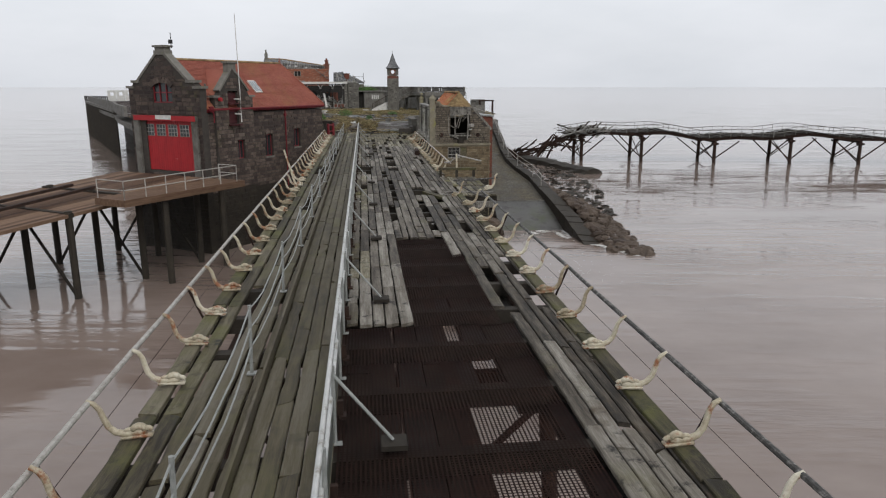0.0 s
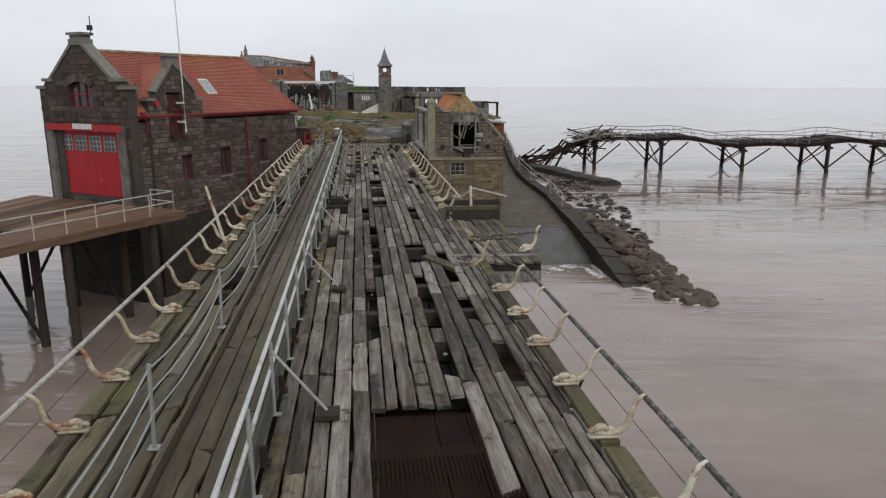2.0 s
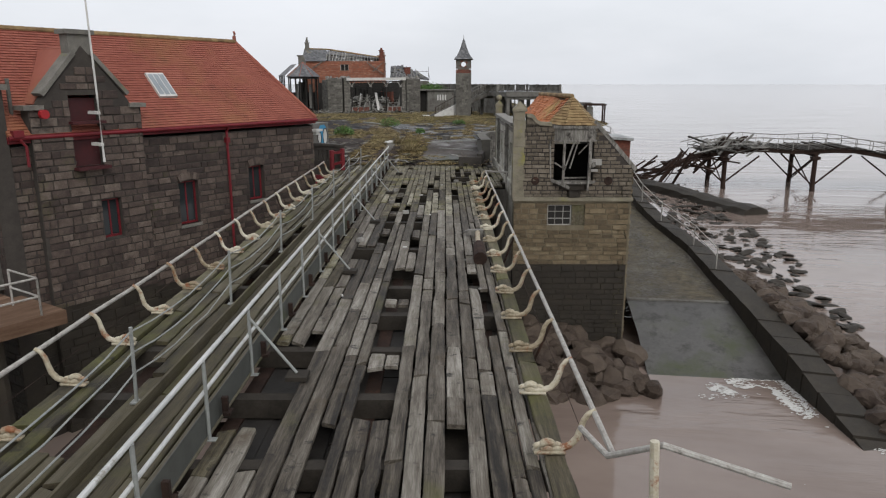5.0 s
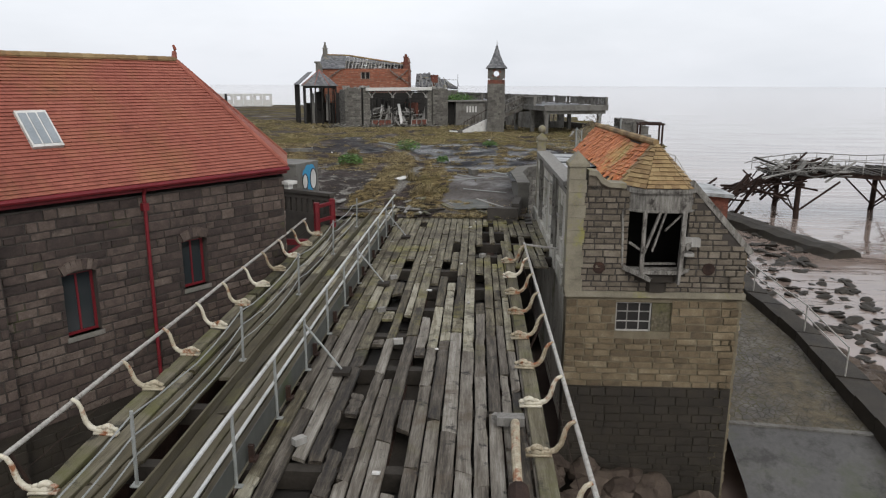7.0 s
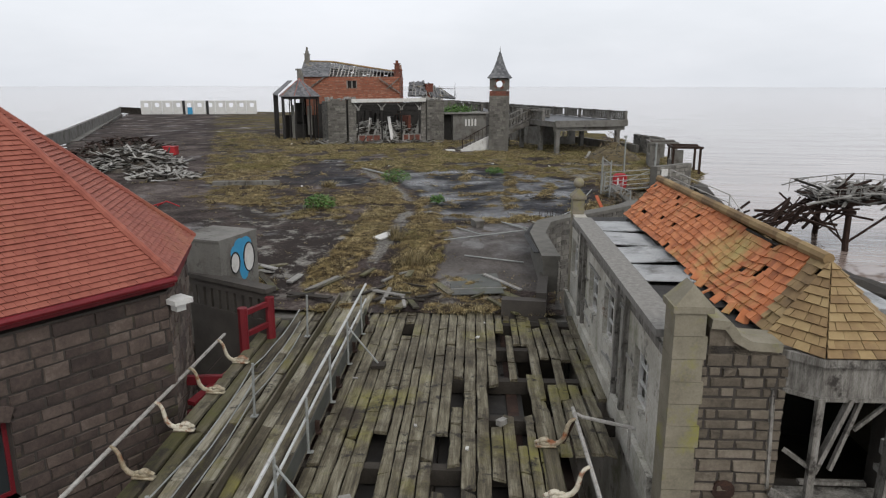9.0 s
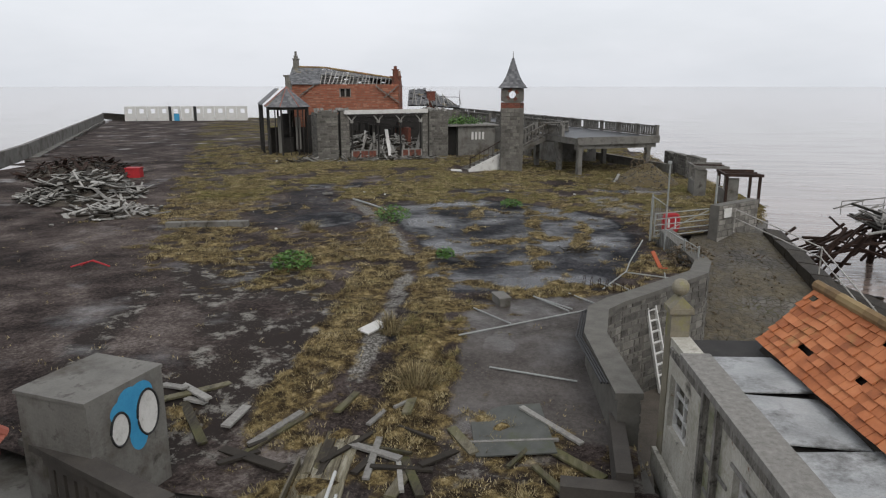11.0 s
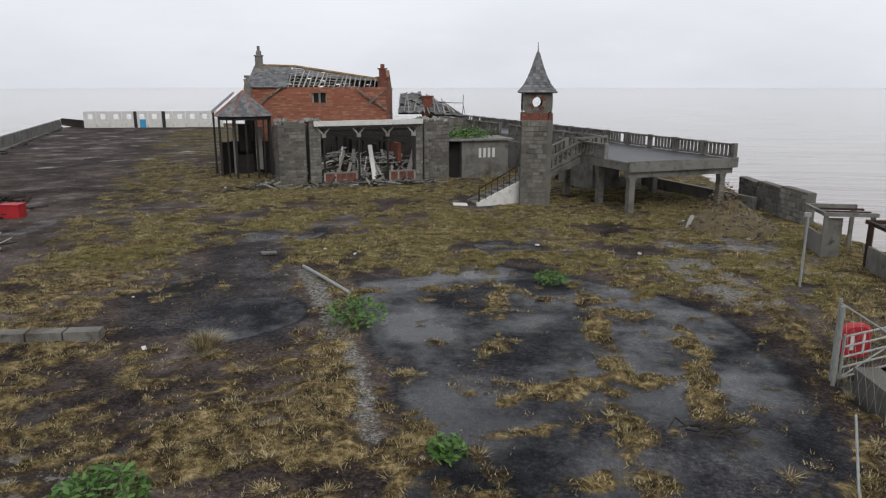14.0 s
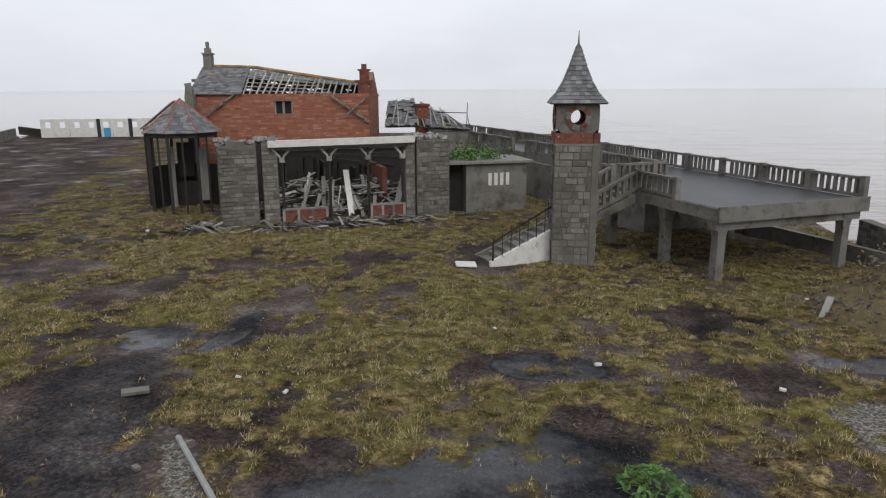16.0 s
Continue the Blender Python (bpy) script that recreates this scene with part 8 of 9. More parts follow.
part("decking", dk, M_BEAM, FJ, "", "stuff")
for off in (-4.0, 3.8):
    pts1 = [(*jet(18 + 2 * i, off), jz(18 + 2 * i) + 1.15) for i in range(50)]
    pts2 = [(*jet(18 + 2 * i, off), jz(18 + 2 * i) + 0.65) for i in range(50)]
    part("handrail", Soup().tube(pts1, 0.045, 5).tube(pts2, 0.03, 5), M_GREYWOOD, FJ)
    ps = Soup()
    for i in range(66):
        x = 18 + 1.5 * i
        ps.tube([(*jet(x, off), jz(x)), (*jet(x, off), jz(x) + 1.15)], 0.035, 5)
    part("rail_post", ps, M_GREYWOOD, FJ, kind="stuff")
# collapsed end
wk = thing("collapsed_span", Matrix.Identity(4), "collapsed tangle of black jetty girders and planks", "wreckage")
for k in range(70):
    f = jr.random()
    x = 6.8 + 14.7 * f
    y = 113.5 - 0.1 * x + jr.uniform(-3.5, 3.5)
    z = -1.0 + 4.8 * f ** 1.2 + jr.uniform(-0.6, 0.6)
    l = jr.uniform(2, 6.5)
    a = math.radians(jr.gauss(-5, 28))
    e = math.radians(jr.gauss(22, 16))
    d = Vector((math.cos(a) * math.cos(e), math.sin(a) * math.cos(e), math.sin(e))) * l / 2
    c = Vector((x, y, z))
    part("girder", Soup().beam(c - d, c + d, jr.uniform(0.1, 0.26), jr.uniform(0.1, 0.26)), M_RUST, wk)
ws = Soup()
for k in range(60):
    x, y = jr.uniform(18, 24), 112 + jr.uniform(-4.5, 4.5)
    l = jr.uniform(1.5, 4.5)
    mm = pose(x, y, 4.0 + jr.uniform(-0.3, 0.5), jr.gauss(0, 12), jr.gauss(0, 14), jr.uniform(0, 360))
    ws.mbox(mm, l, 0.25, 0.08)
part("tossed_plank", ws, M_GREYWOOD, wk, kind="stuff")
part("fallen_truss", Soup().beam((8.0, 108, -1.0), (6.5, 108.5, 3.2), 0.35, 0.35).beam((6.5, 108.5, 3.2), (12.0, 108, -0.6), 0.3, 0.3).beam((7.4, 108.2, 1.0), (10, 108.1, 0.2), 0.2, 0.2), M_RUST, wk)

# ---- far edge of the island ----
edge = thing("west_parapet", Matrix.Identity(4), "long dark concrete parapet along the island's far edge", "wall", kind="structure")
part("parapet", Soup().beam((-88.3, 172.5, LAND + 0.6), (-53.0, 112.2, LAND + 0.6), 0.4, 1.3).beam((-53.0, 112.2, LAND + 0.6), (-46.3, 99.2, LAND + 0.6), 0.4, 1.28).beam((-46.3, 99.2, LAND + 0.6), (-40.0, 88.3, LAND + 0.6), 0.4, 1.26), M_CONC, edge)
fp = Soup()
for i in range(40):
    t = i / 39
    fp.tube([(-88.8 + 36 * t, 172 - 60 * t, -5), (-88.8 + 36 * t, 172 - 60 * t, LAND - 0.3)], 0.22, 8)
part("pile_row", fp, M_DARKW, edge, kind="stuff")
part("deck_edge", Soup().beam((-88.9, 173, LAND - 0.2), (-52.6, 112.2, LAND - 0.2), 1.2, 0.5), M_CONC, edge)
hd = thing("hoarding", Matrix.Identity(4), "row of pale grey panels with square holes along the far edge", "hoarding", kind="structure")
hx0, hy0, hx1, hy1 = -83.2, 171.6, -62.5, 178.2
nP = 11
ang = math.degrees(math.atan2(hy1 - hy0, hx1 - hx0))
for i in range(nP):
    L = math.dist((hx0, hy0), (hx1, hy1)) / nP
    m = pose(hx0 + (hx1 - hx0) * i / nP, hy0 + (hy1 - hy0) * i / nP, LAND, 0, 0, ang)
    p = Soup()
    c0, c1, z0, z1 = L * 0.34, L * 0.72, 1.35, 2.15
    for q in ((0.04, 0, c0, 2.6), (c1, 0, L - 0.04, 2.6), (c0, 0, c1, z0), (c0, z1, c1, 2.6)):
        p.add([m @ Vector(v) for v in ((q[0], -0.06, q[1]), (q[2], -0.06, q[1]), (q[2], 0.06, q[1]), (q[0], 0.06, q[1]), (q[0], -0.06, q[3]), (q[2], -0.06, q[3]), (q[2], 0.06, q[3]), (q[0], 0.06, q[3]))], BOXF)
    part("panel", p, M_WHITE, hd)
part("dark_strip", Soup().mbox(pose(-75.6, 174.0, LAND + 1.3, 0, 0, ang), 0.5, 0.2, 2.6).mbox(pose(-71.4, 175.3, LAND + 1.3, 0, 0, ang), 0.5, 0.2, 2.6), M_BLACK, hd)
part("blue_door", Soup().mbox(pose(-74.5, 174.25, LAND + 0.65, 0, 0, ang), 0.9, 0.2, 1.3), M_BLUE, hd)
fb = thing("far_balustrade", Matrix.Identity(4), "dark concrete balustrade at the island's far corner", "balustrade", kind="structure")
part("rail", Soup().beam((-92, 177.8, LAND + 1.1), (-83.4, 171.8, LAND + 1.1), 0.3, 0.2).beam((-92, 177.8, LAND + 0.15), (-83.4, 171.8, LAND + 0.15), 0.3, 0.3), M_BEAM, fb)
for i in range(13):
    t = i / 12
    part("baluster", Soup().beam((-92 + 8.6 * t, 177.8 - 6 * t, LAND), (-92 + 8.6 * t, 177.8 - 6 * t, LAND + 1.1), 0.25, 0.25), M_BEAM, fb)

# curved wall, kiosk frames and gate at the ramp's head
cw = thing("curved_wall", Matrix.Identity(4), "curved grey stone shelter wall at the yard's edge", "wall", kind="structure")
arc = [(3.45, 113.8), (3.75, 111.0), (4.25, 108.4), (4.75, 105.9)]
for i, (pa, pb) in enumerate(zip(arc, arc[1:])):
    L = math.dist(pa, pb)
    stone_wall("shelter_wall", cw, L, (1.42, 1.52, 1.62)[i], [], M_STONE3, M_MORTAR3, 0.45, -0.5, 0.24, 0.45, 130 + i, m=pose(pa[0], pa[1], LAND, 0, 0, math.degrees(math.atan2(pb[1] - pa[1], pb[0] - pa[0]))))
kf = thing("derelict_kiosk", Matrix.Identity(4), "rusted skeleton of two small kiosks at the yard's edge", "kiosk")
for k, (cx, cy) in enumerate(((4.2, 100.2), (5.2, 96.6))):
    s = Soup()
    for dx in (-0.85, 0.85):
        for dy in (-1.0, 1.0):
            s.box(cx + dx - 0.07, cy + dy - 0.07, LAND - 0.1, cx + dx + 0.07, cy + dy + 0.07, LAND + 1.75)
    s.box(cx - 1.0, cy - 1.15, LAND + 1.7, cx + 1.0, cy - 1.0, LAND + 1.85).box(cx - 1.0, cy + 1.0, LAND + 1.7, cx + 1.0, cy + 1.15, LAND + 1.85).box(cx - 1.0, cy - 1.0, LAND + 1.72, cx - 0.85, cy + 1.0, LAND + 1.84)
    part("frame", s, M_RUST if k else M_CONC, kf)
    part("panel", Soup().box(cx - 0.8, cy - 0.95, LAND - 0.1, cx - 0.2, cy - 0.85, LAND + 1.6).box(cx - 0.9, cy - 0.9, LAND - 0.1, cx - 0.8, cy + 0.9, LAND + 0.9), M_CONC, kf)
    part("roof_bar", Soup().box(cx - 1.0, cy - 0.4, LAND + 1.72, cx + 1.0, cy - 0.3, LAND + 1.8).box(cx - 1.0, cy + 0.3, LAND + 1.72, cx + 1.0, cy + 0.4, LAND + 1.8), M_RUST, kf)
gwl = thing("gate_wall", Matrix.Identity(4), "rubble wall beside the gate with a small white notice", "wall", kind="structure")
stone_wall("wall", gwl, math.dist((2.4, 87.7), (4.6, 90.0)), 8.45, [], M_STONE3, M_MORTAR3, 0.45, 3.0, 0.24, 0.45, 140, m=pose(2.4, 87.7, 0, 0, 0, math.degrees(math.atan2(2.3, 2.2))))
part("notice", Soup().mbox(pose(2.85, 88.05, 8.1, 0, 0, math.degrees(math.atan2(2.3, 2.2))), 0.55, 0.05, 0.4), M_WHITE, gwl)
gate = thing("field_gate", pose(-0.55, 86.3, LAND, 0, 0, math.degrees(math.atan2(2.0, 2.85))), "closed galvanised five-bar gate across the ramp's head", "gate")
gs_ = Soup()
for z in (0.15, 0.4, 0.65, 0.9, 1.15):
    gs_.tube([(0.1, 0, z), (3.4, 0, z)], 0.025, 6)
part("gate_bar", gs_, M_GALV, gate)
part("gate_frame", Soup().tube([(0.1, 0, 0.12), (0.1, 0, 1.2)], 0.03, 6).tube([(3.4, 0, 0.12), (3.4, 0, 1.2)], 0.03, 6).tube([(0.1, 0, 0.15), (3.4, 0, 1.15)], 0.02, 6), M_GALV, gate)
for x in (-0.1, 3.55):
    part("gate_post", Soup().tube([(x, 0, -0.3), (x, 0, 1.9 if x < 0 else 2.6)], 0.05, 8), M_GALV, gate)
buoy = thing("lifebuoy_housing", pose(0.45, 88.2, LAND - 0.6, 0, 0, 12), "red lifebuoy housing on a grey post", "lifebuoy")
bs = Soup()
N_ = 24
out_ = [(0.40 * math.copysign(abs(math.cos(2 * math.pi * k / N_)) ** 0.55, math.cos(2 * math.pi * k / N_)), 1.05 + 0.46 * math.copysign(abs(math.sin(2 * math.pi * k / N_)) ** 0.55, math.sin(2 * math.pi * k / N_))) for k in range(N_)]
bs.add([(x, 0.0, z) for x, z in out_] + [(x, -0.13, z) for x, z in out_] + [(x * 0.85, -0.19, 1.05 + (z - 1.05) * 0.87) for x, z in out_],
       [tuple(range(N_))] + [(i, i + N_, (i + 1) % N_ + N_, (i + 1) % N_) for i in range(N_)] + [(i + N_, i + 2 * N_, (i + 1) % N_ + 2 * N_, (i + 1) % N_ + N_) for i in range(N_)] + [tuple(reversed(range(2 * N_, 3 * N_)))])
part("ring_case", bs, M_RED, buoy)
part("white_patch", Soup().beam((-0.14, -0.2, 0.85), (-0.14, -0.2, 1.25), 0.09, 0.02).beam((0.16, -0.2, 0.82), (0.16, -0.2, 1.28), 0.05, 0.02), M_WHITE, buoy)
part("post", Soup().tube([(0, 0.06, -0.1), (0, 0.06, 1.5)], 0.04, 8), M_GALV, buoy)

mf = thing("mesh_fence", Matrix.Identity(4), "rusty wire mesh fence on grey posts beside the gate", "fence")
fpts = [(-0.6, 86.5), (-0.3, 84.3), (0.15, 82.4), (0.45, 81.2)]
for i, (px, py) in enumerate(fpts):
    part("post", Soup().tube([(px, py, LAND - 0.1), (px, py, LAND + (2.0 if i < 2 else 0.95))], 0.035, 6), M_GALV, mf)
for (xa, ya), (xb, yb), h in zip(fpts, fpts[1:], (1.9, 0.9, 0.9)):
    part("top_wire", Soup().tube([(xa, ya, LAND + h), (xb, yb, LAND + h * 0.97)], 0.02, 5), M_GALV, mf)
    mw = Soup()
    n = round(math.dist((xa, ya), (xb, yb)) / 0.3)
    for k in range(n):
        for dz in (-1, 1):
            f0 = k / n
            f1 = min(1.0, max(0.0, f0 + dz * 0.35))
            mw.tube([(xa + (xb - xa) * f0, ya + (yb - ya) * f0, LAND), (xa + (xb - xa) * f1, ya + (yb - ya) * f1, LAND + h)], 0.005, 3)
    part("wire_mesh", mw, M_GALV, mf, kind="stuff")
solid("lamp_post", Soup().tube([(0, 0, -0.1), (0, 0, 2.5)], 0.045, 8).box(-0.12, -0.07, 2.42, 0.08, 0.07, 2.56), M_GALV, "slim grey post with a small lamp head", "post", pose(1.2, 94.7, LAND))

# ---- things on the yard ----
gbx = thing("painted_block", pose(-11.7, 64.85, 6.85, 0, 0, 80), "grey concrete block with a blue and white painted figure-eight mark", "block")
part("block", Soup().box(0, 0, -0.5, 1.68, 1.5, 1.86).box(-0.03, -0.0035, 1.86, 1.71, 1.53, 1.92), M_CONC, gbx)


def disc(cx, cz, rx, rz, y, n=20):
    return Soup().add([(cx + rx * math.cos(2 * math.pi * k / n), y, cz + rz * math.sin(2 * math.pi * k / n)) for k in range(n)], [tuple(range(n))])


for cx, cz, rx, rz, dy in ((0.86, 1.58, 0.26, 0.24, 0.004), (1.12, 1.56, 0.30, 0.26, 0.005), (0.66, 1.46, 0.22, 0.2, 0.0045), (0.92, 1.3, 0.24, 0.34, 0.0055), (1.02, 0.95, 0.22, 0.36, 0.0048)):
    part("blue_patch", disc(cx, cz, rx, rz, -dy), M_BLUE, gbx)
for cx, cz, rx, rz in ((0.62, 1.16, 0.2, 0.30), (1.26, 1.2, 0.25, 0.42)):
    part("white_oval", disc(cx, cz, rx, rz, -0.008), M_WHITE, gbx)
    part("black_ring", Soup().tube([(cx + rx * math.cos(2 * math.pi * k / 24), -0.01, cz + rz * math.sin(2 * math.pi * k / 24)) for k in range(25)], 0.022, 5), M_BLACK, gbx)
lpar = thing("end_parapet", Matrix.Identity(4), "low dark concrete parapet with slots beside the house's end", "wall", kind="structure")
SLW = pose(-13.3, 65.25, 6.18, 0, 0, -22.2)
sl = Soup().box(0, 0, -3.0, 3.55, 0.25, 0.75).box(0, 0, 1.3, 3.55, 0.25, 1.5).box(-0.05, -0.06, 1.5, 3.6, 0.31, 1.62)
sl.v = [tuple(SLW @ Vector(p)) for p in sl.v]
part("slotted_wall", sl, M_SLOT, lpar)
for i in range(12):
    bl = Soup().box(0.3 * i, 0.02, 0.745, 0.3 * i + 0.2, 0.23, 1.305)
    bl.v = [tuple(SLW @ Vector(p)) for p in bl.v]
    part("baluster", bl, M_SLOT, lpar)
rp_ = lambda a, b, c: PIER @ Vector((a, b, c))
for px, py in ((-3.55, 63.7), (-3.15, 64.6)):
    part("red_post", Soup().tube([rp_(px, py, 6.3), rp_(px, py, 7.6)], 0.12, 8), M_DRED, lpar, "dark red post")
part("red_beam", Soup().beam(rp_(-3.55, 63.7, 7.45), rp_(-3.15, 64.6, 7.45), 0.1, 0.12).beam(rp_(-3.5, 63.8, 6.9), rp_(-3.2, 64.5, 6.9), 0.1, 0.12).beam(rp_(-6.5, 61.5, 6.6), rp_(-3.5, 62.0, 6.5), 0.12, 0.2).beam(rp_(-6.3, 60.3, 5.9), rp_(-4.0, 61.5, 5.9), 0.12, 0.2).beam(rp_(-3.4, 62.6, 6.5), rp_(-3.9, 61.2, 6.3), 0.2, 0.1), M_DRED, lpar, "dark red steel beams")
lw = thing("rubble_block", Matrix.Identity(4), "low broken concrete block wall at the yard's front", "wall", kind="structure")
part("block_wall", Soup().box(-4.25, 66.75, 6.3, -3.0, 67.1, 6.95).box(-3.3, 67.1, 6.3, -3.0, 69.4, 7.1), M_SLOT, lw)

timber_heap("scrap_iron_heap", pose(-39.5, 101.5, LAND), 4.2, 4.0, 1.35, 260, M_RUST, "heap of rust-brown scrap iron on the yard", 31, 0.5, 1.8, 0.16)
timber_heap("scrap_timber_heap", pose(-32.5, 92.5, LAND), 3.4, 3.2, 1.5, 300, M_GREYWOOD, "heap of grey broken boards and rubble on the yard", 32, 0.6, 2.2, 0.16)
timber_heap("rubble_heap", pose(-27.5, 88.0, LAND), 2.6, 2.0, 0.35, 120, M_GREYWOOD, "low spread of rubble and broken boards", 33, 0.3, 1.4, 0.14)
solid("red_bin", Soup().box(-0.5, -0.35, 0, 0.5, 0.35, 0.65).box(-0.54, -0.39, 0.65, 0.54, 0.39, 0.72), M_RED, "small red lidded bin on the asphalt", "bin", pose(-35.0, 101.3, LAND, 0, 0, 10))
kb = thing("kerb_blocks", pose(-22.6, 84.85, LAND, 0, 0, 15.9), "short row of pale concrete kerb blocks", "kerb")
for i in range(4):
    part("kerb_block", Soup().box(i * 0.95, 0, -0.02, i * 0.95 + 0.9, 0.42, 0.28), M_CONC, kb)
cb = thing("concrete_box", pose(-6.15, 76.3, LAND, 0, 0, 25), "grey concrete box lying on the asphalt", "block")
part("box", Soup().box(-0.17, -0.36, 0, 0.17, 0.36, 0.22).box(-0.2, -0.39, 0.22, 0.2, 0.39, 0.28), M_CONC, cb)
solid("white_board", Soup().mbox(pose(0, 0, 0.08, 6, -5, 0), 0.75, 0.4, 0.05), M_WHITE, "broken white board on the grass", "board", pose(-9.4, 73.3, LAND, 0, 0, 60))
solid("orange_netting", Soup().beam((0, 0, 0.05), (-0.3, 0.25, 0.62), 0.22, 0.03).beam((0, 0, 0.05), (0.1, -0.25, 0.12), 0.24, 0.05), surface("orange_plastic", [(0.3, (0.32, 0.07, 0.03)), (0.7, (0.46, 0.13, 0.06))], 4, bump=0), "crumpled orange safety barrier on the asphalt", "barrier", pose(-0.8, 81.3, LAND + 0.0))
pipes = [((-7.0, 73.2), (-4.2, 75.4)), ((-4.2, 75.4), (-2.75, 76.5)), ((-6.9, 75.5), (-5.7, 74.3)), ((-5.2, 77.0), (-4.1, 75.7)), ((-5.1, 76.9), (-4.0, 75.9)), ((-4.1, 77.5), (-3.0, 76.2)), ((-2.6, 79.0), (-1.85, 77.7)), ((-2.1, 80.5), (-3.0, 78.2)), ((-2.1, 80.45), (-0.6, 79.9)), ((-0.75, 80.6), (-0.9, 79.0)), ((-6.0, 71.6), (-3.9, 71.3)), ((-3.2, 79.0), (-2.7, 78.5))]
for (xa, ya), (xb, yb) in pipes:
    solid("loose_pole", Soup().tube([(xa, ya, land_z(xa, ya) + 0.07), (xb, yb, land_z(xb, yb) + 0.07)], 0.024, 6), M_GALV, "loose grey fence pole lying on the yard", "pole", group="loose poles on the yard")
solid("loose_pole", Soup().tube([(-2.1, 80.5, LAND + 0.02), (-1.9, 81.4, LAND + 0.2), (-1.26, 83.4, LAND + 0.62)], 0.024, 6), M_GALV, "loose grey fence pole propped on the mesh fence", "pole", group="loose poles on the yard")
mroll = Soup()
for k in range(9):
    cx_, cy_ = -3.6 + 0.24 * k, 78.6 - 0.12 * k
    mroll.tube([(cx_ + 0.16 * math.cos(a * 0.5236) * 0.3, cy_ + 0.2 * math.cos(a * 0.5236), LAND + 0.2 + 0.18 * math.sin(a * 0.5236)) for a in range(13)], 0.012, 4)
solid("mesh_roll", mroll, M_RUST, "rusty roll of wire mesh lying on the yard", "wire mesh", kind="stuff")
lad = thing("ladder", pose(-1.75, 76.1, 7.12) @ pose(0, 0, 0, 0, 0, 46), "old white wooden ladder leaning on the parapet wall", "ladder")
for dx in (-0.18, 0.18):
    part("stile", Soup().beam((dx, 0.0, 0.3), (dx * 1.3, -0.75, -2.3), 0.06, 0.08), M_WHITE, lad)
for i in range(8):
    t = (i + 0.6) / 8.4
    part("rung", Soup().beam((-0.19 - 0.04 * t, -0.75 * t, 0.3 - 2.6 * t), (0.19 + 0.04 * t, -0.75 * t, 0.3 - 2.6 * t), 0.07, 0.035), M_WHITE, lad)


def bush(name, x, y, r, h, n, mat, label, seed):
    b = random.Random(seed)
    t = thing(name, pose(x, y, land_z(x, y)), label, "bush")
    st = Soup()
    for k in range(9):
        a = b.uniform(0, 6.28)
        st.tube([(0.05 * math.cos(a), 0.05 * math.sin(a), -0.02), (r * 0.4 * math.cos(a), r * 0.4 * math.sin(a), h * 0.5), (r * 0.8 * math.cos(a), r * 0.8 * math.sin(a), h * b.uniform(0.6, 1.0))], 0.014, 5, 0.4)
    part("stem", st, M_TWIG, t)
    lf = Soup()
    for k in range(n):
        a, d = b.uniform(0, 6.28), b.random() ** 0.5
        p = Vector((r * d * math.cos(a), r * d * math.sin(a), h * (0.15 + 0.85 * b.random() * (1 - 0.5 * d * d))))
        u = Vector((b.uniform(-1, 1), b.uniform(-1, 1), b.uniform(-0.3, 0.6))).normalized() * 0.09
        v = Vector((b.uniform(-1, 1), b.uniform(-1, 1), b.uniform(-0.5, 0.5))).normalized() * 0.05
        lf.add([p - u, p + v, p + u, p - v], [(0, 1, 2, 3)])
    part("foliage", lf, mat, t, kind="stuff")


for i, (x, y, r, h, n, mat, lab) in enumerate(((-14.0, 79.0, 0.75, 0.75, 500, M_LEAF, "low green leafy bush in the broken asphalt"), (-8.8, 81.6, 0.35, 0.5, 220, M_LEAF, "small green leafy bush in the broken asphalt"),
                                               (-12.6, 88.3, 0.9, 0.9, 420, M_LEAF, "scrubby green and brown bush"), (-7.2, 93.6, 0.6, 0.5, 260, M_LEAF, "low green weed clump"),
                                               (0.9, 105.3, 0.9, 2.2, 420, M_TWIG, "bare brown thorny bush"), (0.3, 82.0, 0.8, 0.9, 300, M_TWIG, "tangle of brown brambles on the wall"))):
    bush("bush", x, y, r, h, n, mat, lab, 200 + i)


def dead_clump(x, y, r, h, n, label, seed):
    """Thin dry stalks leaning out of one root."""
    b = random.Random(seed)
    s_ = Soup()
    for k in range(n):
        a, d = b.uniform(0, 6.283), b.random() ** 0.6
        px, py = 0.45 * r * d * math.cos(a), 0.45 * r * d * math.sin(a)
        hh = h * b.uniform(0.35, 1.0) * (1 - 0.35 * d)
        lean = r * b.uniform(0.1, 0.8) * d
        tx, ty = px + lean * math.cos(a + b.uniform(-0.6, 0.6)), py + lean * math.sin(a + b.uniform(-0.6, 0.6))
        w = b.uniform(0.005, 0.010)
        wx, wy = -math.sin(a) * w, math.cos(a) * w
        mx, my = px + 0.35 * (tx - px), py + 0.35 * (ty - py)
        s_.add([(px - wx, py - wy, -0.02), (px + wx, py + wy, -0.02), (mx + wx, my + wy, 0.6 * hh), (mx - wx, my - wy, 0.6 * hh), (tx, ty, hh)], [(0, 1, 2, 3), (3, 2, 4)])
    solid("dead_clump", s_, M_STRAW, label, "grass", pose(x, y, land_z(x, y)))


dead_clump(-8.9, 73.2, 0.6, 0.8, 260, "clump of tall dead stalks in the yard", 301)
dead_clump(-7.6, 70.6, 0.9, 0.8, 300, "clump of tall dead stalks in the yard", 302)
dead_clump(-16.0, 86.0, 0.9, 0.5, 420, "straw-coloured hummock of dead grass", 303)

